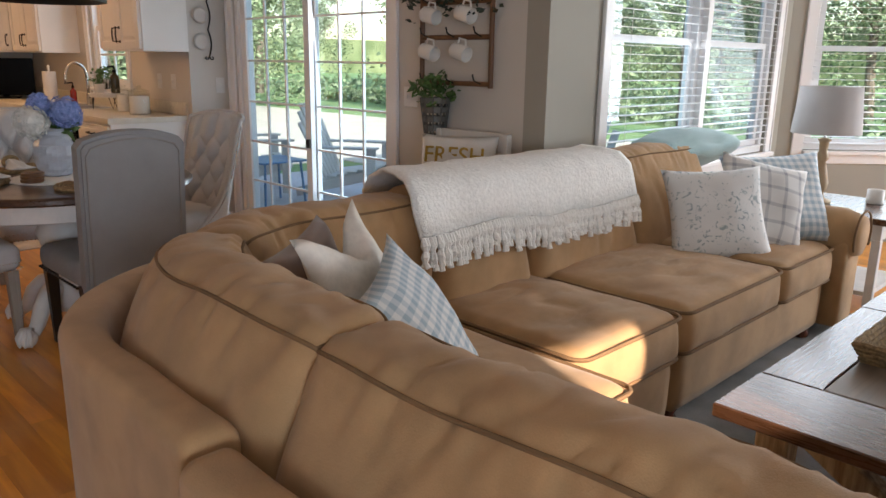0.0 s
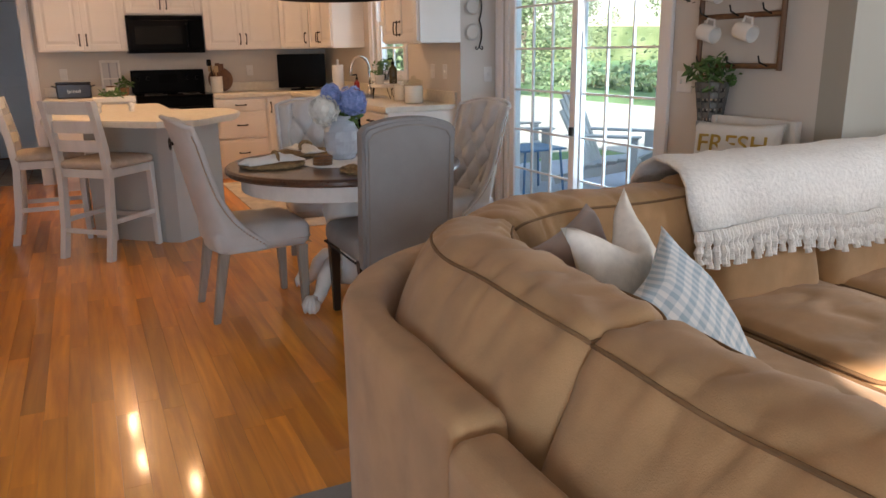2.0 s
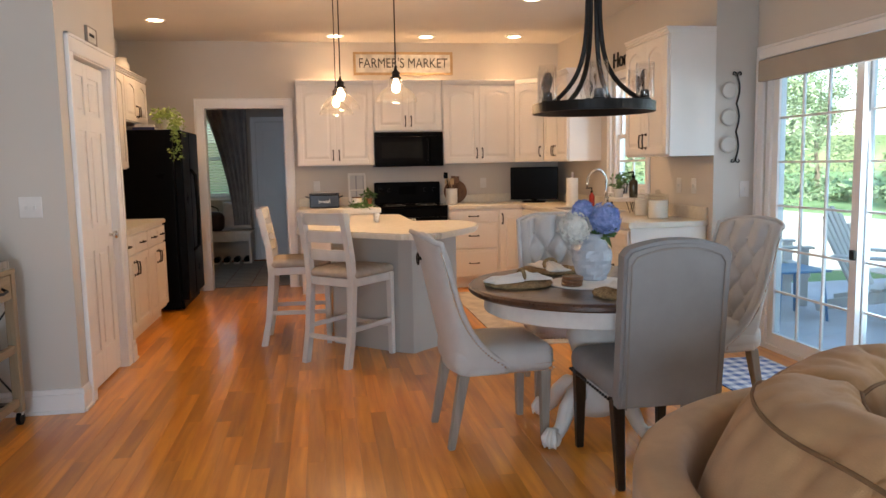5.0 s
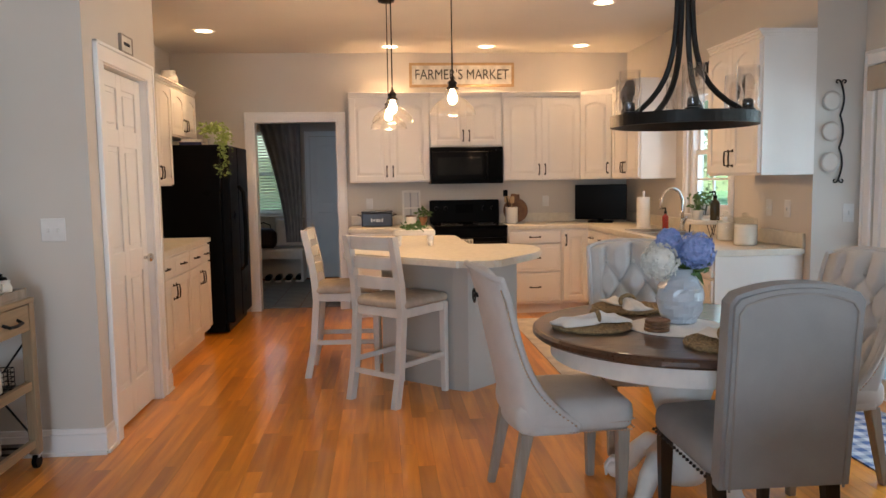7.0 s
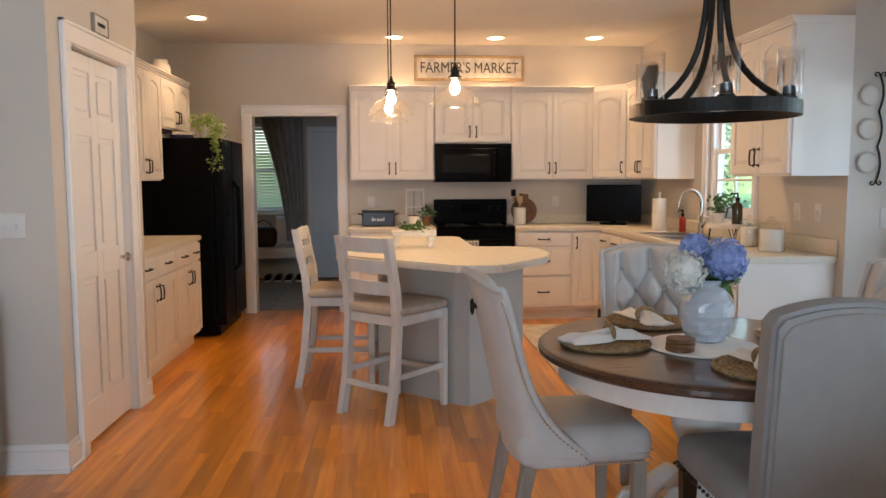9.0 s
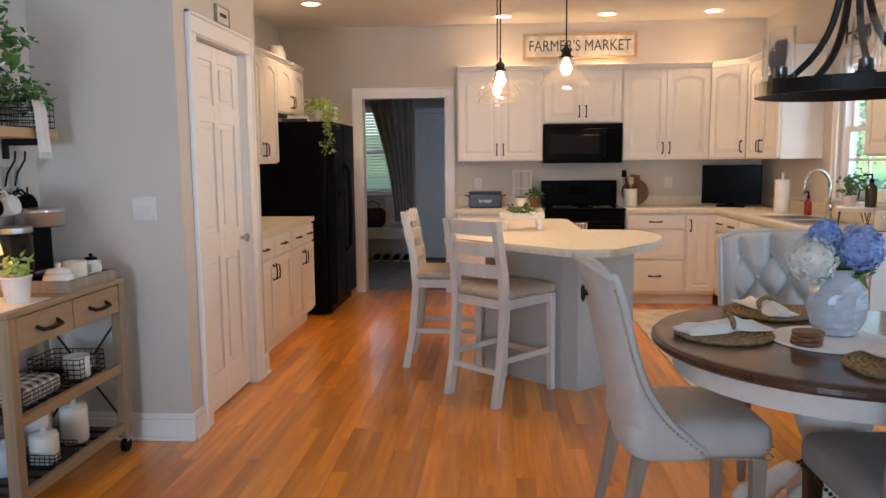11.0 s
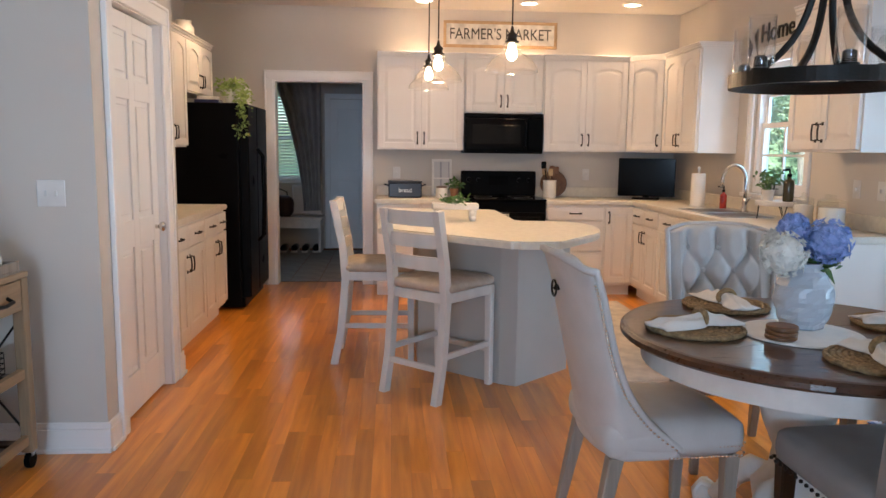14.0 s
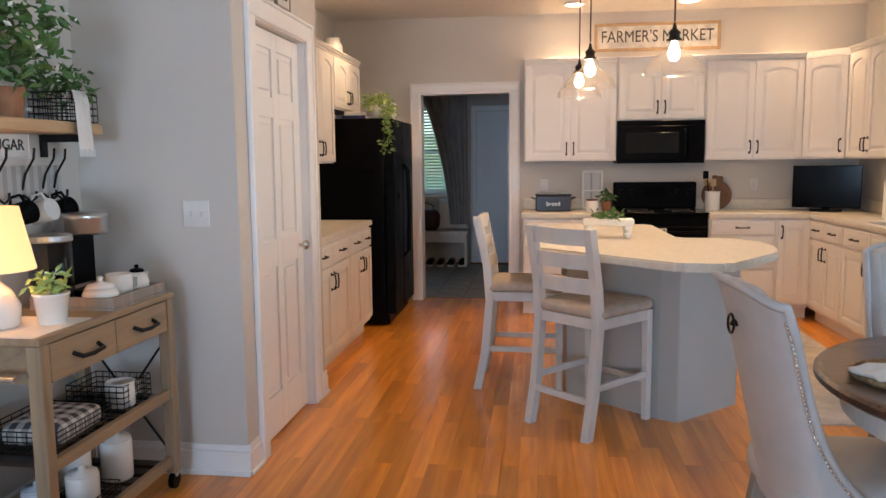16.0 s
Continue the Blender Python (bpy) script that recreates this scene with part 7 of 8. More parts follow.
part("pile", boxm(-0.30, 0.30, -0.55, 0.55, 0, 0.008), checks("blue_white_mat", (0.60, 0.62, 0.64), (0.08, 0.14, 0.30), 0.09), rg)

# ---- windows ----
def window_unit(name, m, w, z0, z1, label, cols=1, rows=1, slats=0, depth=0.10, tilt=3):
    """A double-hung unit in its own x-z plane, x from 0 to w, the room towards -y. Set in an opening."""
    win = structure(name, bmesh.new(), M_TRIM, label)
    win.matrix_basis = m
    fr = bmesh.new()
    f = 0.045
    h = z1 - z0
    box(fr, 0, f, 0.02, depth, z0, z1)
    box(fr, w - f, w, 0.02, depth, z0, z1)
    box(fr, f, w - f, 0.02, depth, z1 - f, z1)
    box(fr, f, w - f, 0.02, depth, z0, z0 + f)
    part("window_frame", fr, M_TRIM, win)
    zm = (z0 + z1) / 2
    for i, (a, b, y) in enumerate(((z0 + f, zm + 0.02, 0.045), (zm - 0.02, z1 - f, 0.07))):
        s = bmesh.new()
        g = 0.04
        box(s, f, f + g, y, y + 0.022, a, b)
        box(s, w - f - g, w - f, y, y + 0.022, a, b)
        box(s, f + g, w - f - g, y, y + 0.022, a, a + g)
        box(s, f + g, w - f - g, y, y + 0.022, b - g, b)
        for c in range(1, cols):
            x = f + g + (w - 2 * f - 2 * g) * c / cols
            box(s, x - 0.009, x + 0.009, y + 0.002, y + 0.018, a + g, b - g)
        for r in range(1, rows):
            z = a + g + (b - a - 2 * g) * r / rows
            box(s, f + g, w - f - g, y + 0.003, y + 0.017, z - 0.009, z + 0.009)
        sash = part("sash", s, M_TRIM, win)
        p = part("pane", boxm(f + g - 0.003, w - f - g + 0.003, y + 0.009, y + 0.012, a + g - 0.003, b - g + 0.003), M_GLASS, sash)
        p.visible_shadow = False
    if slats:
        sm = bmesh.new()
        box(sm, f * 0.2, w - f * 0.2, -0.020, 0.020, -0.0014, 0.0014, m=Matrix.Rotation(radians(tilt), 4, "X"))
        me = mesh_of(sm, "slat")
        me.materials.append(M_BLIND)
        for k in range(slats):
            z = z0 + 0.03 + (h - 0.09) * (k + 0.5) / slats
            o = new("slat", me)
            o.parent = win
            o.matrix_basis = pose(0, -0.006, z)
        part("head_rail", boxm(0.004, w - 0.004, -0.03, 0.018, z1 - 0.045, z1 - 0.003), M_BLIND, win)
        cords = bmesh.new()
        for x in (0.15 * w, 0.85 * w):
            tube(cords, [(x, -0.029, z0 + 0.02), (x, -0.029, z1 - 0.045)], 0.0012, 4)
        part("cord", cords, M_BLIND, win)
    return win


window_unit("window_1", pose(2.715, YW, 0), 1.04, 0.725, 2.245, "double-hung window with open white blinds", slats=30)
window_unit("window_2", pose(3.815, YW, 0), 1.04, 0.725, 2.245, "double-hung window with open white blinds", slats=30)
bm = bmesh.new()
box(bm, 3.755, 3.815, YW - 0.02, YW + 0.10, 0.72, 2.25)
structure("trim_mullion", bm, M_TRIM, "white mullion between two windows")
window_unit("window_3", BAY @ pose(0.20, 0, 0), 1.25, 0.725, 2.245, "angled double-hung window with open white blinds", slats=30)
bm = bmesh.new()
box(bm, 0.115, 0.20, -0.018, 0.0, 0.62, 2.33, 0.003)
box(bm, 1.45, 1.535, -0.018, 0.0, 0.62, 2.33, 0.003)
box(bm, 0.20, 1.45, -0.018, 0.0, 2.25, 2.33, 0.003)
box(bm, 0.20, 1.45, -0.05, 0.0, 0.69, 0.72, 0.003)
box(bm, 0.20, 1.45, -0.018, 0.0, 0.62, 0.69, 0.003)
bmesh.ops.transform(bm, matrix=BAY, verts=bm.verts[:])
structure("trim_window_bay", bm, M_TRIM, "white casing round the angled window")
window_unit("window_4", Matrix.Translation((XK, 7.015, 0)) @ R_E, 0.79, 1.065, 2.115, "sink window with white grilles", cols=2, rows=2)
window_unit("window_5", pose(-2.975, 11.5, 0), 0.79, 0.905, 2.145, "mud room window with white blinds", slats=28, tilt=58)

# sliding door
sd = structure("door_2", bmesh.new(), M_TRIM, "white sliding glass door with grilles, closed")
fr = bmesh.new()
Y0, Y1 = 3.185, 4.985
for a in ((Y0, Y0 + 0.045, 0, 2.045), (Y1 - 0.045, Y1, 0, 2.045)):
    box(fr, XS + 0.01, XS + 0.13, a[0], a[1], a[2], a[3])
box(fr, XS + 0.01, XS + 0.13, Y0 + 0.045, Y1 - 0.045, 2.0, 2.045)
box(fr, XS + 0.01, XS + 0.13, Y0 + 0.045, Y1 - 0.045, 0.0, 0.035)
part("door_frame", fr, M_TRIM, sd)
ym = (Y0 + Y1) / 2
for a, b, x in ((Y0 + 0.045, ym + 0.03, XS + 0.075), (ym - 0.03, Y1 - 0.045, XS + 0.03)):
    s = bmesh.new()
    g = 0.065
    box(s, x, x + 0.035, a, a + g, 0.036, 1.998)
    box(s, x, x + 0.035, b - g, b, 0.036, 1.998)
    box(s, x, x + 0.035, a + g, b - g, 1.998 - g, 1.998)
    box(s, x, x + 0.035, a + g, b - g, 0.036, 0.036 + g * 1.3)
    leaf = part("door_leaf", s, M_TRIM, sd)
    gr = bmesh.new()
    for c in (1, 2):
        y = a + g + (b - a - 2 * g) * c / 3
        box(gr, x + 0.008, x + 0.026, y - 0.007, y + 0.007, 0.12, 1.933)
    for r in range(1, 6):
        z = 0.12 + (1.933 - 0.12) * r / 6
        box(gr, x + 0.009, x + 0.025, a + g, b - g, z - 0.007, z + 0.007)
    part("grille", gr, M_TRIM, leaf)
    p = part("pane", boxm(x + 0.016, x + 0.018, a + g, b - g, 0.12, 1.933), M_GLASS, leaf)
    p.visible_shadow = False
part("latch", boxm(XS + 0.008, XS + 0.029, ym - 0.025, ym + 0.015, 0.74, 0.80, bevel=0.004), M_BRONZE, sd, "dark latch")
bm = bmesh.new()
box(bm, XS - 0.075, XS - 0.028, 3.20, 4.97, 1.885, 2.03, 0.004)
part("roller_shade", bm, mat("taupe_shade", (0.40, 0.35, 0.29), 0.9, var=0.03), sd, "rolled taupe shade")

# ---- slider wall: mug rack, basket, bench ----
mr = thing("mug_rack", Matrix.Translation((XS - 0.001, 2.60, 1.45)) @ R_E, "brown pipe-frame rack holding white mugs", "mug rack")
for z in (0.20, 0.02, -0.22):
    bm = bmesh.new()
    tube(bm, [(-0.26, -0.035, z), (0.26, -0.035, z)], 0.014, 10)
    part("bar", bm, M_BROWN, mr)
for x in (-0.26, 0.26):
    bm = bmesh.new()
    tube(bm, [(x, -0.035, -0.24), (x, -0.035, 0.36)], 0.014, 10)
    part("upright", bm, M_BROWN, mr)
for x in (-0.2, 0.0, 0.2):
    for z in (0.20, 0.02, -0.22):
        bm = bmesh.new()
        tube(bm, [(x, -0.049, z), (x, -0.10, z + 0.02), (x, -0.11, z + 0.05)], 0.004, 6)
        part("hook", bm, M_IRON, mr)
for x, z in ((-0.13, 0.13), (0.13, 0.13), (-0.14, -0.06), (0.10, -0.06)):
    mg = thing("mug", Matrix.Translation((XS - 0.10, 2.60 - x, 1.45 + z)) @ Matrix.Rotation(radians(90 + 14), 4, "X"), "white ceramic mug hanging on the rack", "mug", "hanging mugs")
    part("body", lathem([(0.038, -0.05), (0.042, -0.045), (0.042, 0.045), (0.040, 0.05), (0.037, 0.045), (0.036, -0.04)], 22), M_WHITE, mg, smooth=True)
    bm = bmesh.new()
    tube(bm, [(0, 0.040, -0.03), (0, 0.068, -0.025), (0, 0.070, 0.02), (0, 0.040, 0.028)], 0.006, 6)
    part("handle", bm, M_WHITE, mg)
vn = thing("hanging_vine", pose(XS - 0.05, 2.62, 1.84), "dark green vine draped over the mug rack", "plant")
bm = bmesh.new()
rn = random.Random(8)
for k in range(9):
    y = rn.uniform(-0.36, 0.36)
    for q in range(14):
        t = q / 14
        foliage(bm, (-0.02, y + 0.03 * math.sin(t * 6 + k), -t * rn.uniform(0.12, 0.32)), 0.03, 3, 0.022, seed=900 + k * 17 + q)
part("leaves", bm, mat("dusty_dark_leaves", (0.045, 0.06, 0.035), 0.6, var=0.2, scale=30), vn)
bk = thing("wall_basket", Matrix.Translation((XS - 0.085, 2.70, 0.92)), "dark metal olive basket of greenery on the wall", "basket")
M_GALV = mat("galvanised_dark", (0.16, 0.16, 0.15), 0.5, metal=0.5)
for r, z in ((0.05, 0.0), (0.058, 0.05), (0.066, 0.10), (0.074, 0.15), (0.080, 0.20)):
    bm = bmesh.new()
    lathe(bm, [(r, z), (r + 0.003, z + 0.03), (r + 0.001, z + 0.03), (r - 0.002, z)], 20, cap=False)
    part("band", bm, M_GALV, bk)
for k in range(10):
    a = 2 * math.pi * k / 10
    bm = bmesh.new()
    tube(bm, [(0.052 * math.cos(a), 0.052 * math.sin(a), 0), (0.082 * math.cos(a), 0.082 * math.sin(a), 0.23)], 0.006, 5)
    part("stave", bm, M_GALV, bk)
part("base", lathem([(0.05, -0.004), (0.05, 0.0)], 20), M_GALV, bk)
part("leaves", leaves((0, 0, 0.27), 0.13, 170, 0.026, seed=44, squash=0.75), M_LEAF, bk)
bn = thing("wooden_chair", Matrix.Translation((1.86, 2.40, 0)) @ Matrix.Rotation(radians(90), 4, "Z"), "grey painted wooden chair behind the sofa", "chair")
for x in (-0.24, 0.24):
    part("back_post", boxm(x - 0.018, x + 0.018, -0.24, -0.20, 0, 0.99, bevel=0.003), M_STOOL, bn)
    part("leg", boxm(x - 0.018, x + 0.018, 0.18, 0.216, 0, 0.53, bevel=0.003), M_STOOL, bn)
part("top_rail", boxm(-0.24, 0.24, -0.235, -0.21, 0.90, 0.99, bevel=0.003), M_STOOL, bn)
part("mid_rail", boxm(-0.24, 0.24, -0.232, -0.212, 0.62, 0.69, bevel=0.003), M_STOOL, bn)
part("seat", boxm(-0.26, 0.26, -0.20, 0.23, 0.53, 0.56, bevel=0.006), M_STOOL, bn)
fpil = pillow("slogan_pillow", facing((1.92, 2.36, 0.775), 205, -14, 0), 0.42, 0.42, 0.13, M_CLOTH, "cream pillow with mustard lettering on a chair", 1.0, 9, group="")
text_on("lettering", "FRESH", 0.12, pose(0, 0.09, 0.062), mat("mustard_ink", (0.45, 0.28, 0.05), 0.9), fpil, 0.004)
bm = bmesh.new()
for i in range(6):
    box(bm, -0.15 + 0.052 * i, -0.11 + 0.052 * i, -0.055, 0.01, 0.058, 0.068)
part("lettering", bm, M_TEXT, fpil)

# ---- coffee cart ----
kc = thing("coffee_cart", pose(-2.985, 3.49, 0), "weathered oak rolling coffee cart with slatted shelves", "cart")
CW, CL = 0.44, 0.86
M_CARTWOOD = wood("weathered_oak", (0.36, 0.26, 0.16), (0.25, 0.18, 0.11), 0.6, along="y")
M_CARTLEG = wood("weathered_oak_leg", (0.36, 0.26, 0.16), (0.25, 0.18, 0.11), 0.6, along="z")
part("top", boxm(0, CW, 0, CL, 0.825, 0.85, bevel=0.004), M_CARTWOOD, kc)
for x in (0.025, CW - 0.025):
    for y in (0.03, CL - 0.03):
        lg = part("leg", boxm(x - 0.024, x + 0.024, y - 0.024, y + 0.024, 0.075, 0.825, bevel=0.003), M_CARTLEG, kc)
        bm = bmesh.new()
        lathe(bm, [(0.034, -0.012), (0.036, -0.008), (0.036, 0.008), (0.034, 0.012)], 20)
        part("caster", bm, M_BLACK, lg, "black caster", Matrix.Translation((x, y, 0.036)) @ Matrix.Rotation(radians(90), 4, "Y"))
        part("caster_fork", boxm(x - 0.016, x + 0.016, y - 0.012, y + 0.012, 0.055, 0.076), M_STEEL, lg)
part("apron", boxm(0.01, CW - 0.022, 0.055, CL - 0.055, 0.69, 0.824), M_CARTWOOD, kc)
for a, b in ((0.06, 0.425), (0.432, 0.797)):
    dr = part("drawer", boxm(CW - 0.021, CW - 0.004, a, b, 0.695, 0.82, bevel=0.002), M_CARTWOOD, kc)
    bm = bmesh.new()
    c = (a + b) / 2
    tube(bm, [(CW - 0.004, c - 0.07, 0.765), (CW + 0.025, c - 0.06, 0.752), (CW + 0.028, c, 0.748), (CW + 0.025, c + 0.06, 0.752), (CW - 0.004, c + 0.07, 0.765)], 0.008, 8)
    part("handle", bm, M_IRON, dr, "dark iron handle")
for z in (0.42, 0.13):
    part("shelf_rail", boxm(CW - 0.04, CW - 0.012, 0.055, CL - 0.055, z - 0.02, z + 0.022, bevel=0.002), M_CARTWOOD, kc)
    part("shelf_rail", boxm(0.012, 0.04, 0.055, CL - 0.055, z - 0.02, z + 0.022, bevel=0.002), M_CARTWOOD, kc)
    for i in range(9):
        y = 0.06 + (CL - 0.15) * i / 8.5
        part("shelf_slat", boxm(0.041, CW - 0.041, y, y + 0.055, z - 0.008, z + 0.01, bevel=0.002), M_DARKLEG, kc)
bm = bmesh.new()
tube(bm, [(0.03, CL - 0.02, 0.14), (CW - 0.03, CL - 0.02, 0.66)], 0.005, 6)
tube(bm, [(CW - 0.03, CL - 0.02, 0.14), (0.03, CL - 0.02, 0.66)], 0.005, 6)
part("cross_rod", bm, M_IRON, kc)
bm = bmesh.new()
tube(bm, [(0.05, 0.0, 0.735), (0.05, -0.05, 0.735), (CW - 0.05, -0.05, 0.735), (CW - 0.05, 0.0, 0.735)], 0.009, 8)
part("towel_bar", bm, M_STEEL, kc, "steel towel bar")


def on_cart(x, y, z=0.8505):
    return (-2.985 + x, 3.49 + y, z)


tr = thing("wooden_tray", pose(*on_cart(0.26, 0.62)), "grey wooden tray on the cart", "tray")
part("base", boxm(-0.16, 0.17, -0.19, 0.19, 0, 0.010), M_GREYWOOD, tr)
for a in ((-0.16, 0.17, -0.19, -0.176), (-0.16, 0.17, 0.176, 0.19), (-0.16, -0.146, -0.175, 0.175), (0.156, 0.17, -0.175, 0.175)):
    part("side", boxm(a[0], a[1], a[2], a[3], 0.0105, 0.048, bevel=0.002), M_GREYWOOD, tr)
TRZ = 0.8615


def mug(at, yaw, h, r, m, label, group=""):
    t = thing("mug", pose(*at, 0, 0, yaw), label, "mug", group)
    part("body", lathem([(r * 0.9, 0), (r, 0.006), (r, h), (r * 0.92, h), (r * 0.9, 0.012)], 22), m, t, smooth=True)
    bm = bmesh.new()
    tube(bm, [(r * 0.97, 0, h * 0.82), (r + 0.028, 0, h * 0.78), (r + 0.028, 0, h * 0.35), (r * 0.97, 0, h * 0.25)], 0.006, 6)
    part("handle", bm, m, t)
    return t


sb = thing("sugar_bowl", pose(*on_cart(0.34, 0.50, TRZ)), "white lidded sugar bowl on the tray", "sugar bowl")
part("bowl", lathem([(0.04, 0), (0.06, 0.02), (0.065, 0.04), (0.055, 0.06)], 22), M_WHITE, sb, smooth=True)
part("lid", lathem([(0.057, 0.0605), (0.045, 0.078), (0.012, 0.085), (0.008, 0.092), (0.013, 0.102), (0.004, 0.108)], 20), M_WHITE, sb, smooth=True)
mug(on_cart(0.33, 0.64, TRZ), 60, 0.095, 0.05, M_WHITE, "white enamel mug with a dark rim on the tray")
tp = thing("teapot", pose(*on_cart(0.34, 0.755, TRZ)), "small white teapot with a black lid", "teapot")
part("body", lathem([(0.035, 0), (0.045, 0.015), (0.047, 0.05), (0.03, 0.085)], 20), M_WHITE, tp, smooth=True)
part("lid", lathem([(0.03, 0.0855), (0.025, 0.097), (0.006, 0.102), (0.010, 0.112), (0.003, 0.115)], 16), M_BLACK, tp)
bm = bmesh.new()
tube(bm, [(0.0, 0.042, 0.03), (0.0, 0.07, 0.05), (0.0, 0.08, 0.075)], [0.011, 0.008, 0.006], 8)
part("spout", bm, M_WHITE, tp)
cm = thing("coffee_maker", pose(*on_cart(0.115, 0.75)), "stainless and black coffee maker on the cart", "coffee maker")
part("base", boxm(-0.09, 0.09, -0.11, 0.11, 0, 0.035, bevel=0.006), M_BLACK, cm)
part("column", boxm(-0.09, -0.01, -0.10, 0.10, 0.0355, 0.25, bevel=0.006), M_BLACK, cm)
part("head", lathem([(0.10, 0.2505), (0.105, 0.26), (0.105, 0.315), (0.11, 0.325), (0.10, 0.34)], 28), M_STEEL, cm, smooth=True)
ks = thing("glass_canister", pose(*on_cart(0.115, 0.545)), "clear glass canister with a steel lid", "canister")
part("glass", lathem([(0.075, 0), (0.078, 0.006), (0.078, 0.23), (0.07, 0.24)], 26), glass("smoky_glass", (0.55, 0.56, 0.58)), ks, smooth=True)
part("lid", lathem([(0.08, 0.2405), (0.082, 0.245), (0.082, 0.265), (0.07, 0.27)], 26), M_STEEL, ks)
potted("potted_plant", on_cart(0.335, 0.225), 0.056, 0.105, 0.065, 110, 0.018, "small green plant in a white ribbed pot on the cart", leaf=M_LEAF_PALE, squash=0.7, seed=21)
lc = thing("cart_runner", pose(*on_cart(0.22, 0.16)), "cream woven cloth under the lamp on the cart", "cloth")
part("cloth", boxm(-0.19, 0.20, -0.155, 0.155, 0, 0.0018), M_CLOTH, lc)
lm = thing("cart_lamp", pose(*on_cart(0.20, 0.135, 0.8525)), "small lit table lamp with a fabric shade", "table lamp")
part("base", lathem([(0.06, 0), (0.07, 0.01), (0.075, 0.07), (0.05, 0.12), (0.02, 0.15), (0.012, 0.23)], 24), M_WHITE, lm, smooth=True)
part("shade", lathem([(0.128, 0.19), (0.088, 0.395), (0.086, 0.395), (0.126, 0.19)], 36, cap=False), M_SHADELIT, lm, "glowing fabric shade", smooth=True)
bulb_light("cart_lamp_glow", on_cart(0.20, 0.135, 1.15), 1.5, WARM, 0.03)
# lower shelves
for y, z, lb in ((0.62, 0.431, "white enamel mug full of spoons in a wire basket"),):
    mug(on_cart(0.32, y, z), 70, 0.10, 0.055, M_WHITE, lb)


def wire_basket(at, w, d, h, label):
    t = thing("wire_basket", pose(*at), label, "basket")
    bm = bmesh.new()
    for k in range(5):
        z = 0.004 + h * k / 4
        tube(bm, [(-w, -d, z), (w, -d, z), (w, d, z), (-w, d, z)], 0.0025, 4, True)
    for i in range(9):
        x = -w + 2 * w * i / 8
        tube(bm, [(x, -d, h), (x, -d, 0.004), (x, d, 0.004), (x, d, h)], 0.002, 4)
    for i in range(7):
        y = -d + 2 * d * i / 6
        tube(bm, [(-w, y, h), (-w, y, 0.004), (w, y, 0.004), (w, y, h)], 0.002, 4)
    tagged(part("wire", bm, M_IRON, t), kind="stuff")
    return t


wire_basket(on_cart(0.25, 0.66, 0.431), 0.12, 0.10, 0.09, "black wire basket on the cart shelf")
wire_basket(on_cart(0.25, 0.28, 0.431), 0.14, 0.16, 0.07, "black wire basket of linen on the cart shelf")
ln = thing("folded_cloth", pose(*on_cart(0.27, 0.28, 0.438)), "folded plaid cloth in a basket", "cloth")
part("cloth", softm((0, 0, 0.04), (0.22, 0.26, 0.075), 0.025, 0.01, 0.006, (8, 8, 4)), checks("dark_plaid_cloth", (0.65, 0.64, 0.62), (0.05, 0.05, 0.06), 0.05), ln, smooth=True)
for (x, y, h, r, m_, lb) in ((0.30, 0.60, 0.17, 0.06, M_WHITE, "white lidded ceramic canister"), (0.20, 0.48, 0.21, 0.06, M_WHITE, "tall white lidded ceramic canister"), (0.31, 0.36, 0.13, 0.058, M_WHITE, "white ceramic bowl stack"), (0.22, 0.24, 0.12, 0.055, M_VASE, "pale blue ceramic cup")):
    t = thing("canister", pose(*on_cart(x, y, 0.1405)), lb + " on the cart's lower shelf", "canister")
    part("body", lathem([(r * 0.92, 0), (r, 0.008), (r, h * 0.9), (r * 0.94, h * 0.95)], 22), m_, t, smooth=True)
    part("lid", lathem([(r * 0.96, h * 0.951), (r * 0.9, h), (0.012, h + 0.006), (0.014, h + 0.02), (0.005, h + 0.026)], 20), m_, t, smooth=True)
wire_basket(on_cart(0.32, 0.36, 0.1405), 0.085, 0.085, 0.06, "black wire basket round the bowls")

# ---- shelf above the cart ----
ws = thing("wall_shelf", pose(-3.018, 3.42, 1.50), "pale wooden wall shelf on black brackets", "shelf")
part("board", boxm(0, 0.20, 0, 0.93, 0, 0.045, bevel=0.004), M_LIGHTWOOD, ws)
for y in (0.12, 0.82):
    bm = bmesh.new()
    box(bm, 0.0, 0.20, y - 0.015, y + 0.015, -0.03, -0.001)
    box(bm, 0.0, 0.015, y - 0.015, y + 0.015, -0.09, -0.03)
    part("bracket", bm, M_IRON, ws)
SZ = 1.5455
fp2 = thing("trailing_flowers", pose(-2.93, 3.92, SZ), "trailing white-flowered green plant in a dark pot", "plant")
part("pot", lathem([(0.06, 0), (0.075, 0.10), (0.078, 0.11), (0.06, 0.105)], 20), M_TERRA, fp2)
bm = bmesh.new()
foliage(bm, (0.02, 0, 0.32), 0.22, 420, 0.03, seed=31, squash=1.2)
part("leaves", bm, M_LEAF, fp2)
bm = bmesh.new()
foliage(bm, (0.03, 0, 0.30), 0.24, 70, 0.014, seed=32, squash=1.2)
part("blossom", bm, M_WHITEFLOWER, fp2, "white blossoms")
wb = wire_basket((-2.905, 4.23, SZ), 0.08, 0.10, 0.11, "black wire basket on the wall shelf")
part("leaves", leaves((0, 0, 0.15), 0.13, 190, 0.02, seed=33, squash=0.6), M_LEAF, wb)
tw2 = thing("striped_towel", pose(-2.815, 4.19, SZ + 0.10), "white and grey striped towel hung over the basket", "towel")
bm = bmesh.new()
N = 10
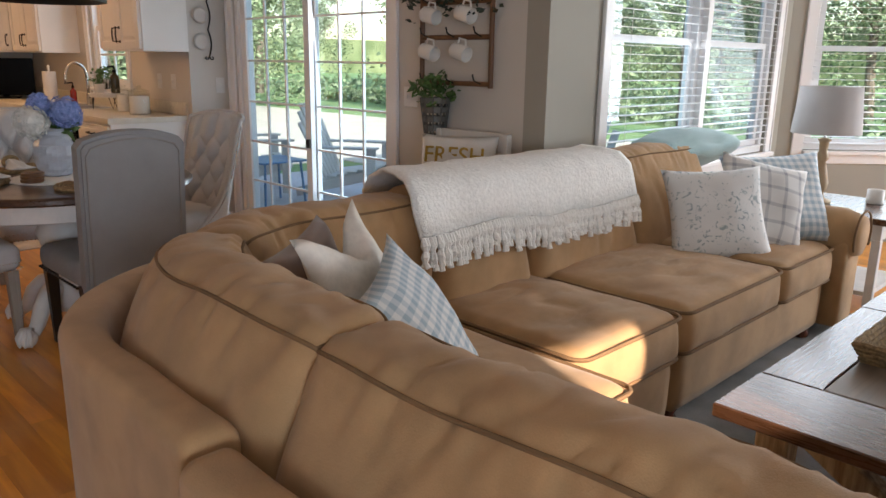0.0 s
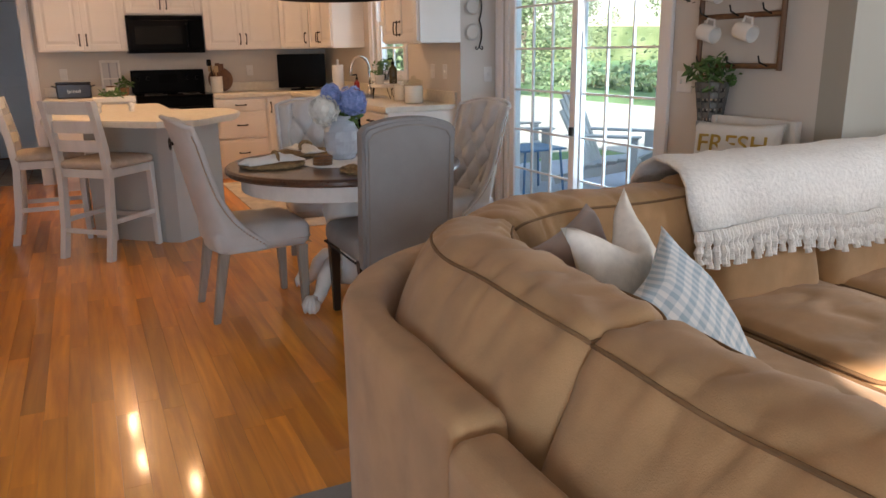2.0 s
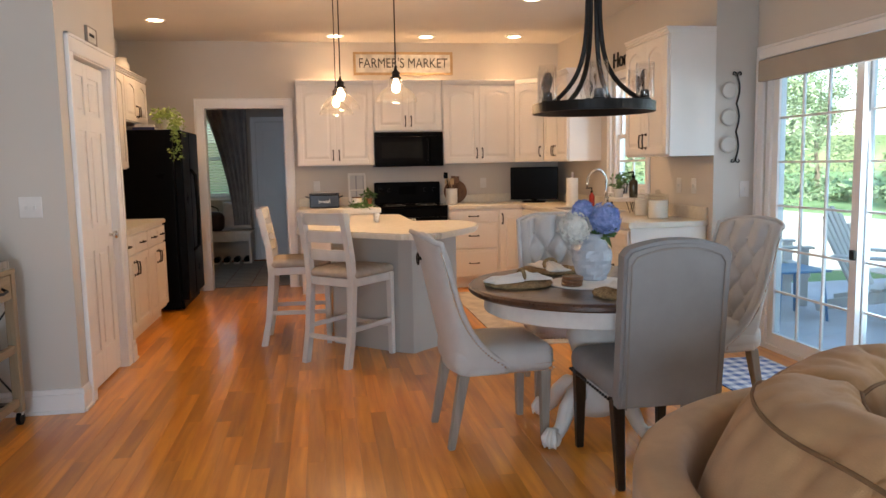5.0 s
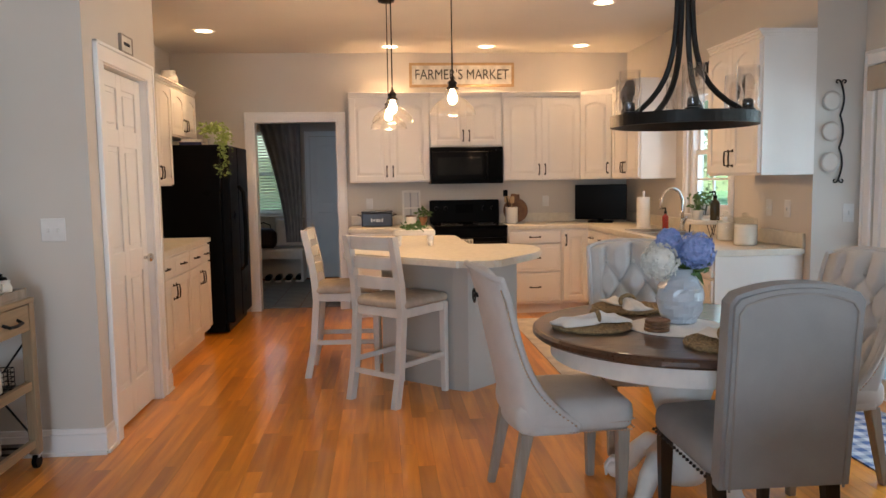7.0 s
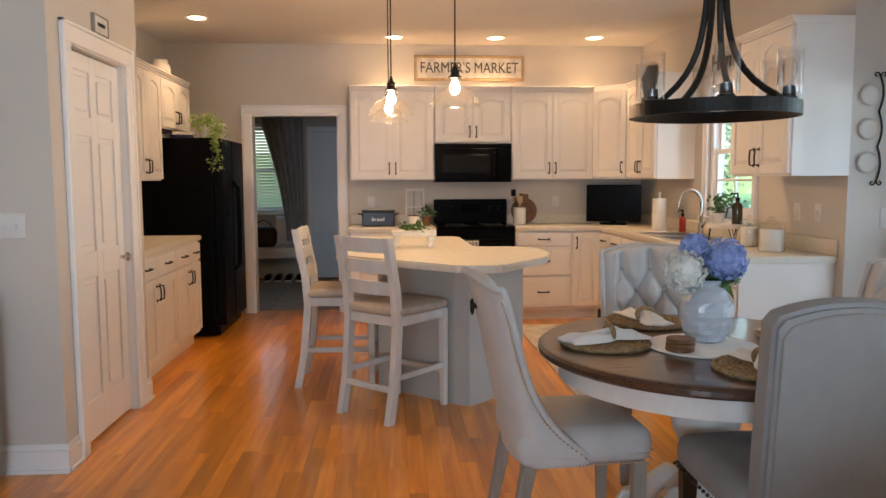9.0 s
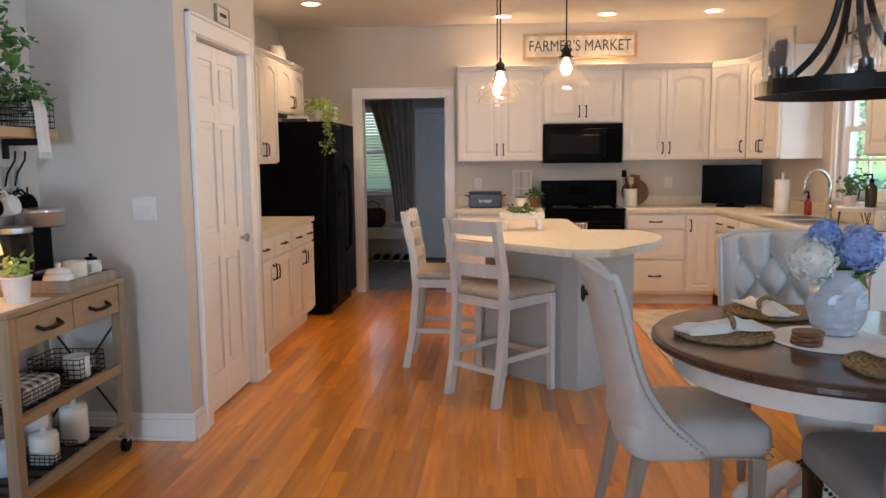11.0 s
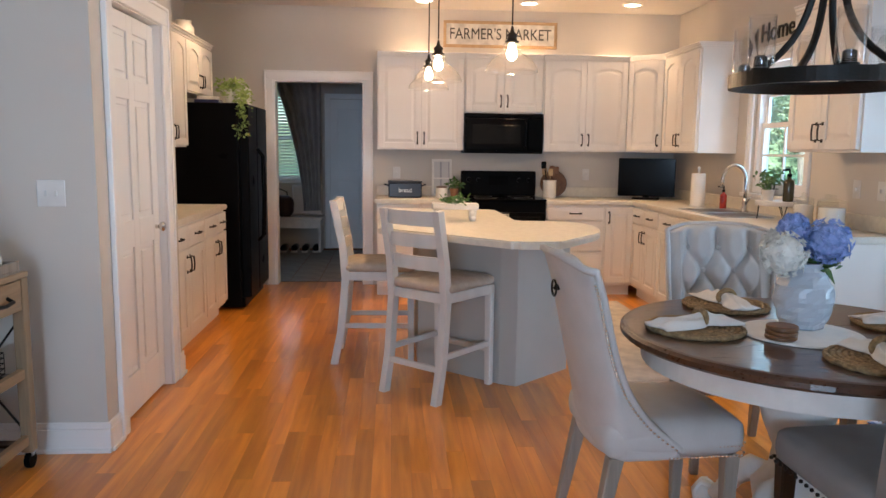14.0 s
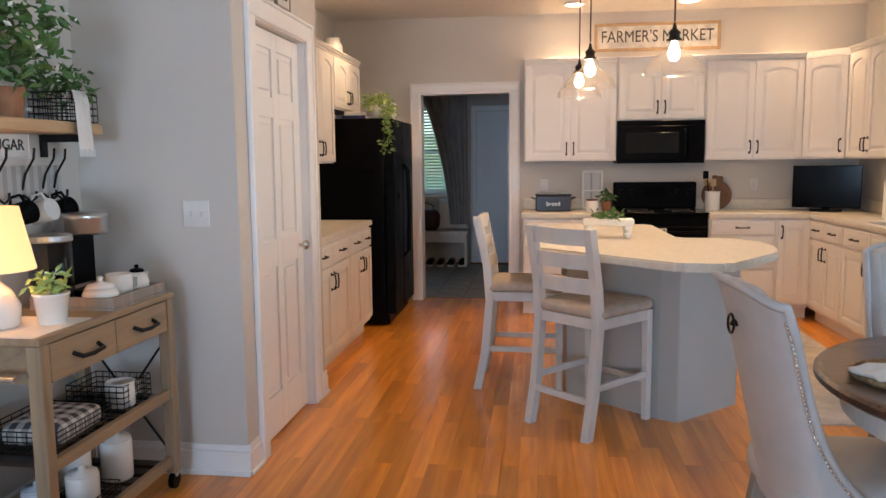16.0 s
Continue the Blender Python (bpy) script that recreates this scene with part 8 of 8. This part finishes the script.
a0 = [[bm.verts.new((x_ + 0.004 * math.sin(i * 1.7), -0.05 + 0.10 * i / N, z_)) for i in range(N + 1)] for x_, z_ in ((-0.03, -0.02), (-0.012, 0.018), (0.008, 0.02), (0.018, -0.03), (0.022, -0.14), (0.026, -0.21))]
for A, B in zip(a0, a0[1:]):
    for i in range(N):
        bm.faces.new((A[i], A[i + 1], B[i + 1], B[i]))
part("cloth", bm, M_CLOTH, tw2, smooth=True)
bm = bmesh.new()
for i in range(24):
    y = -0.05 + 0.10 * i / 23
    tube(bm, [(0.026, y, -0.205), (0.027, y + 0.003 * math.sin(i), -0.235)], 0.002, 4)
tagged(part("fringe", bm, M_ADIR, tw2), kind="stuff")
potted("potted_plant", (-2.91, 3.60, SZ), 0.055, 0.08, 0.06, 60, 0.024, "small leafy plant on the wall shelf", M_TERRA, seed=34)
ms = thing("sugar_sign", Matrix.Translation((-3.019, 4.025, 1.455)) @ R_W, "white enamel sugar sign under the shelf", "sign")
part("panel", boxm(-0.13, 0.13, -0.010, 0, -0.05, 0.05, bevel=0.008), M_WHITE, ms)
text_on("lettering", "SUGAR", 0.06, pose(0, -0.011, 0, 90), M_TEXT, ms)
hr = thing("hook_rail", Matrix.Translation((-3.019, 4.06, 1.315)) @ R_W, "grey trellis panel with iron double hooks", "hook rail")
part("panel", boxm(-0.30, 0.27, -0.014, 0, -0.062, 0.062, bevel=0.003), checks("trellis_print", (0.62, 0.60, 0.57), (0.36, 0.35, 0.34), 0.05), hr)
for x in (-0.12, 0.03, 0.15, 0.22):
    bm = bmesh.new()
    tube(bm, [(x, -0.014, -0.03), (x, -0.03, 0.03), (x, -0.07, 0.09), (x, -0.075, 0.13)], 0.005, 6)
    tube(bm, [(x, -0.014, -0.05), (x, -0.05, -0.075), (x, -0.07, -0.06), (x, -0.072, -0.035)], 0.005, 6)
    part("hook", bm, M_IRON, hr)
for x, m_, lb in ((-0.03, M_BLACK, "black mug hanging on a hook"), (0.09, M_WHITE, "white mug hanging on a hook"), (0.21, M_BLACK, "black mug hanging on a hook")):
    mg = thing("mug", Matrix.Translation((-2.93, 4.0 + x, 1.20)) @ Matrix.Rotation(radians(75), 4, "Y"), lb, "mug", "hook mugs")
    part("body", lathem([(0.035, -0.045), (0.042, -0.04), (0.044, 0.045), (0.041, 0.048), (0.038, -0.03)], 22), m_, mg, smooth=True)
    bm = bmesh.new()
    tube(bm, [(-0.040, 0, -0.03), (-0.068, 0, -0.02), (-0.068, 0, 0.02), (-0.042, 0, 0.03)], 0.006, 6)
    part("handle", bm, m_, mg)

# ---- mud room ----
bm = bmesh.new()
box(bm, -3.0, 0.19, YB + T + 0.012, 11.49, -0.01, 0.0)
mudf = structure("floor_mudroom", bm, M_GAP, "grey stone tile floor in the mud room")
sm = boxm(0.003, 0.297, 0.003, 0.297, 0.0, 0.006, bevel=0.002)
tme = mesh_of(sm, "tile")
tme.materials.append(M_TILE)
for i in range(8):
    for j in range(8):
        o = new("tile", tme)
        o.parent = mudf
        o.matrix_basis = pose(-2.98 + 0.3 * i, YB + T + 0.02 + 0.3 * j, 0.0005)
bn = thing("mudroom_bench", pose(-3.0, 10.98, 0), "white storage bench under the mud room window", "bench")
part("top", boxm(0, 1.06, 0, 0.5, 0.44, 0.475, bevel=0.004), M_WHITEWOOD, bn)
part("apron", boxm(0.0, 1.04, 0.02, 0.045, 0.33, 0.439), M_WHITEWOOD, bn)
part("end_panel", boxm(1.01, 1.04, 0.046, 0.48, 0, 0.439), M_WHITEWOOD, bn)
part("end_panel", boxm(0.0, 0.03, 0.046, 0.48, 0, 0.439), M_WHITEWOOD, bn)
pillow("bench_pillow", facing((-2.16, 11.30, 0.68), -90, -12), 0.42, 0.42, 0.14, M_CLOTH, "white pillow on the mud room bench", 1, 12, group="")
bg = thing("handbag", pose(-2.50, 11.15, 0.476), "dark red leather handbag on the bench", "bag")
part("body", softm((0, 0, 0.13), (0.34, 0.18, 0.26), 0.07, 0.02, 0.01, (10, 6, 8)), mat("oxblood_leather", (0.03, 0.008, 0.008), 0.4, var=0.1), bg, smooth=True)
bm = bmesh.new()
tube(bm, [(-0.10, 0, 0.22), (-0.09, 0, 0.32), (0.0, 0, 0.36), (0.09, 0, 0.32), (0.10, 0, 0.22)], 0.008, 6)
part("handle", bm, M_BLACK, bg)
for i in range(4):
    s = thing("shoe", pose(-2.45 + 0.14 * i, 11.12, 0.007), "dark sneaker with a white toe under the bench", "shoe", "shoes under the bench")
    part("upper", softm((0, 0.02, 0.055), (0.085, 0.26, 0.07), 0.03, 0.01, 0.004, (6, 10, 4)), M_BLACK, s, smooth=True)
    part("sole", boxm(-0.045, 0.045, -0.12, 0.155, 0, 0.022, bevel=0.01), M_WHITE, s)
cu = thing("curtain", Matrix.Translation((-2.72, 11.44, 0)) @ Matrix.Rotation(radians(-90), 4, "Z"), "grey sheer curtain tied to one side", "curtain")
bm = bmesh.new()
rows = []
for k in range(15):
    z = 0.55 + 1.70 * k / 14
    t = k / 14
    row = []
    for i in range(41):
        u = i / 40
        w = 0.22 + 0.38 * t ** 1.6
        y = 0.75 - w * u
        row.append(bm.verts.new((0.10 + 0.25 * (1 - t) * 0.6 + 0.03 * math.sin(u * 34 + t) + 0.25 * 0.2 * u, y, z)))
    rows.append(row)
for A, B in zip(rows, rows[1:]):
    for i in range(40):
        bm.faces.new((A[i], A[i + 1], B[i + 1], B[i]))
part("cloth", bm, M_CURTAIN, cu, smooth=True)
bm = bmesh.new()
tube(bm, [(0.10, -1.0, 2.26), (0.10, 0.9, 2.26)], 0.012, 8)
part("rod", bm, M_IRON, cu)
bm = bmesh.new()
W2 = 0.85
box(bm, -1.86, -1.86 + W2, 11.455, 11.499, 0.01, 2.03)
for z0, z1 in ((0.2, 0.95), (1.08, 1.9)):
    for a, b in ((0.10, 0.39), (0.46, 0.75)):
        box(bm, -1.86 + a, -1.86 + b, 11.446, 11.4555, z0, z1, 0.004)
structure("door_3", bm, M_TRIM, "white panelled closet door in the mud room")
casing("trim_closet", "y", 11.5, -1.865, -1.86 + W2 + 0.005, 0, 2.04, 0.07, face=-1, label="white closet door casing")

# ---- outdoors ----
bm = bmesh.new()
box(bm, -140, 220, -160, 200, -0.60, -0.25)
structure("ground", bm, M_GRASS, "mown green lawn reaching the woods")
bm = bmesh.new()
box(bm, XS + 0.15, 6.4, 2.2, 7.8, -0.249, -0.06)
structure("pavement_patio", bm, M_PATIO, "pale concrete patio slab")
# glare of the yard beyond the patio, put into a pale ground strip
bm = bmesh.new()
box(bm, 6.6, 13.2, -3.0, 40.0, -0.30, -0.235)
box(bm, -4.0, 6.6, 9.6, 13.5, -0.30, -0.236)
structure("road_drive", bm, M_PALEGROUND, "pale ground strip coloured like the glare of the sunlit yard")
# unseen board, added to keep direct sun out of the wide rear window
bm = bmesh.new()
box(bm, -6, 8, -4.6, -4.5, -0.24, 2.28)
structure("backdrop_fence", bm, mat("sun_blocker_board", (0.30, 0.25, 0.20), 0.9, var=0.15, scale=3), "tall unseen board blocking sun from the rear window")


def adirondack(m):
    t = thing("adirondack_chair", m, "grey-white slatted adirondack chair on the patio", "chair", "patio chairs")
    for i in range(5):
        y = 0.26 - 0.105 * i
        part("seat_slat", boxm(-0.26, 0.26, y - 0.047, y + 0.047, 0.36 - 0.025 * i, 0.38 - 0.025 * i, bevel=0.004), M_ADIR, t)
    for i in range(6):
        x = -0.225 + 0.09 * i
        h = 0.80 - 0.10 * abs(i - 2.5) ** 1.5 * 0.5
        bm = boxm(-0.038, 0.038, -0.012, 0.012, 0, h, bevel=0.006, m=Matrix.Translation((x, -0.22, 0.26)) @ Matrix.Rotation(radians(24), 4, "X") @ Matrix.Rotation(radians((i - 2.5) * 3), 4, "Y"))
        part("back_slat", bm, M_ADIR, t)
    for s in (-1, 1):
        part("arm", boxm(s * 0.33 - 0.06, s * 0.33 + 0.06, -0.38, 0.34, 0.56, 0.582, bevel=0.006), M_ADIR, t)
        part("front_leg", boxm(s * 0.29 - 0.02, s * 0.29 + 0.02, 0.22, 0.31, 0, 0.559, bevel=0.004), M_ADIR, t)
        bm = boxm(-0.015, 0.015, -0.45, 0.45, -0.045, 0.045, bevel=0.004, m=Matrix.Translation((s * 0.24, -0.10, 0.21)) @ Matrix.Rotation(radians(14), 4, "X"))
        part("side_rail", bm, M_ADIR, t)
    return t


ad = adirondack(Matrix.Translation((3.9, 5.75, -0.06)) @ Matrix.Rotation(radians(215), 4, "Z"))
for x, y, r in ((4.15, 4.75, 150), (4.75, 3.75, 100), (3.45, 6.9, 250)):
    copy_thing(ad, Matrix.Translation((x, y, -0.06)) @ Matrix.Rotation(radians(r), 4, "Z"))
bt = thing("patio_table", pose(3.15, 6.1, -0.06), "low blue metal patio table", "table")
part("top", boxm(-0.25, 0.25, -0.25, 0.25, 0.43, 0.45, bevel=0.006), M_BLUE, bt)
for x in (-0.2, 0.2):
    for y in (-0.2, 0.2):
        bm = bmesh.new()
        tube(bm, [(x, y, 0.43), (x * 1.15, y * 1.15, 0)], 0.012, 8)
        part("leg", bm, M_BLUE, bt)

_rn = random.Random(77)


def crown_mesh(seed, r, n, size):
    bm = bmesh.new()
    rnd = random.Random(seed)
    cl = [(Vector((rnd.gauss(0, 0.55), rnd.gauss(0, 0.55), rnd.gauss(0, 0.5))) * r, rnd.uniform(0.25, 0.5) * r) for _ in range(16)]
    for k in range(n):
        c, q = cl[k % len(cl)]
        d = Vector((rnd.gauss(0, 1), rnd.gauss(0, 1), rnd.gauss(0, 1))).normalized() * (q * rnd.random() ** 0.4)
        p = c + d
        s = size * rnd.uniform(0.6, 1.4)
        e = Euler((rnd.uniform(-1, 1), rnd.uniform(-1, 1), rnd.uniform(0, 6.28))).to_matrix()
        v = [bm.verts.new(p + e @ Vector(w)) for w in ((0, -s, 0), (s * 0.7, 0, s * 0.2), (0, s, 0), (-s * 0.7, 0, s * 0.2))]
        bm.faces.new(v)
    return mesh_of(bm, "crown")


crowns = [crown_mesh(s, 2.2, 3600, 0.072) for s in (1, 2, 3)]
for c in crowns:
    c.materials.append(M_TREELEAF)


def trunk_mesh(seed):
    rnd = random.Random(seed)
    bm = bmesh.new()
    tube(bm, [(0.08 * math.sin(k + seed), 0.08 * math.cos(k * 1.3), 7.0 * k / 6) for k in range(7)], [0.20, 0.16, 0.14, 0.12, 0.10, 0.08, 0.05], 10)
    for k in range(7):
        z = 2.4 + 0.6 * k
        a = rnd.uniform(0, 6.28)
        tube(bm, [(0, 0, z), (0.7 * math.cos(a), 0.7 * math.sin(a), z + 0.5), (1.5 * math.cos(a), 1.5 * math.sin(a), z + 0.9)], [0.06, 0.04, 0.015], 6)
    return mesh_of(bm, "trunk")


trunks = [trunk_mesh(s) for s in (1, 2)]
for c in trunks:
    c.materials.append(M_BARK)
SPOTS = []
for k in range(24):
    SPOTS.append((_rn.uniform(17, 40), _rn.uniform(-10, 40), _rn.uniform(0.8, 1.3)))
for k in range(10):
    SPOTS.append((_rn.uniform(-2, 14), _rn.uniform(20, 34), _rn.uniform(0.8, 1.3)))
SPOTS += [(14.2, 12.6, 0.8), (15.0, 8.0, 0.9)]
for k, (x, y, s) in enumerate(SPOTS):
    t = thing("tree", Matrix.Translation((x, y, -0.26)) @ Matrix.Rotation(_rn.uniform(0, 6), 4, "Z") @ Matrix.Diagonal((s, s, s, 1)), "leafy green tree at the edge of the lawn", "tree", "trees round the lawn")
    o = new("trunk", trunks[k % 2])
    o.parent = t
    for z in ((4.2, 6.2) if k % 3 else (2.6, 4.6, 6.4)):
        o = new("crown", crowns[(k + int(z)) % 3])
        o.parent = t
        o.matrix_basis = pose(0.3 * math.sin(z), 0.3 * math.cos(z * 2), z, 0, 0, 57 * z)
# shrubs in front of the woods
bmw = bmesh.new()
rnw = random.Random(9)
for k in range(7000):
    if k % 2:
        x, y = rnw.uniform(17, 40), rnw.uniform(-12, 40)
    else:
        x, y = rnw.uniform(17.5, 20), rnw.uniform(-10, 30)
    z = -0.25 + abs(rnw.gauss(0, 0.25 + 1.5 * max(0.0, noise.noise(Vector((x * 0.3, y * 0.45, 5.0))) + 0.1)))
    s = rnw.uniform(0.07, 0.15)
    e = Euler((rnw.uniform(-1.2, 1.2), rnw.uniform(-1.2, 1.2), rnw.uniform(0, 6.28))).to_matrix()
    v = [bmw.verts.new(Vector((x, y, z)) + e @ Vector(w)) for w in ((0, -s, 0), (s * 0.7, 0, s * 0.2), (0, s, 0), (-s * 0.7, 0, s * 0.2))]
    bmw.faces.new(v)
ob = part("undergrowth", bmw, M_TREELEAF)
tagged(ob, "dense green undergrowth along the woods", "undergrowth", "", "stuff")
bm = bmesh.new()
box(bm, 70, 71, -90, 140, -0.25, 4)
box(bm, -60, 70, 80, 81, -0.25, 4)
structure("backdrop_woods", bm, mat("far_woods", (0.09, 0.13, 0.06), 0.9, var=0.4, scale=0.4, color2=(0.20, 0.24, 0.13)), "distant wall of green woods")

# ---- oak floor boards ----
bm = bmesh.new()
box(bm, XL, XS + 0.1, YR, YB + T + 0.012, -0.019, -0.0135)
box(bm, XS + 0.1, XE, YR, YW + 0.05, -0.019, -0.0135)
flo = structure("floor", bm, M_GAP, "glossy honey oak strip floor")
BW = 0.083


def board_verts(w, l, c=0.0005, h=0.013):
    e = 0.00015
    lo = [(e, e, -h), (w - e, e, -h), (w - e, l - e, -h), (e, l - e, -h)]
    md = [(e, e, -c), (w - e, e, -c), (w - e, l - e, -c), (e, l - e, -c)]
    hi = [(c, c, 0), (w - c, c, 0), (w - c, l - c, 0), (c, l - c, 0)]
    f = [(8, 9, 10, 11)]
    for i in range(4):
        j = (i + 1) % 4
        f += [(i, j, 4 + j, 4 + i), (4 + i, 4 + j, 8 + j, 8 + i)]
    return lo + md + hi, f


LENS = (0.55, 0.75, 0.95, 1.15, 1.4)
bmesh_by_len = {}
for L in LENS:
    v, f = board_verts(BW, L)
    me = bpy.data.meshes.new("floor_board")
    me.from_pydata(v, [], f)
    me.materials.append(M_FLOOR)
    bmesh_by_len[L] = me
rnf = random.Random(12)
V, F = [], []
count = 0
nrow = int((XE - XL) / BW)
for r in range(nrow):
    x = XL + BW * r
    y = YR - rnf.uniform(0, 0.9)
    while y < YB + T:
        L = rnf.choice(LENS)
        a, b = y, y + L
        y = b
        if x > XK + 0.2 and a > YJ + 0.3:
            continue
        if -2.25 < x < 0.75 and 1.7 < a and b < 6.3 and count < 300:
            o = new("floor_board", bmesh_by_len[L])
            o.parent = flo
            o.matrix_basis = pose(x, a, 0)
            count += 1
        else:
            a2, b2 = max(a, YR), min(b, YB + T + 0.01 if x < XS + 0.02 else YW + 0.05)
            if b2 - a2 < 0.02:
                continue
            v, f = board_verts(BW, b2 - a2)
            n0 = len(V)
            V += [(x + p[0], a2 + p[1], p[2]) for p in v]
            F += [tuple(n0 + q for q in g) for g in f]
me = bpy.data.meshes.new("floor_boards_far")
me.from_pydata(V, [], F)
me.materials.append(M_FLOOR_FAR)
o = new("floor_boards_far", me)
o.parent = flo
tagged(o, kind="stuff")
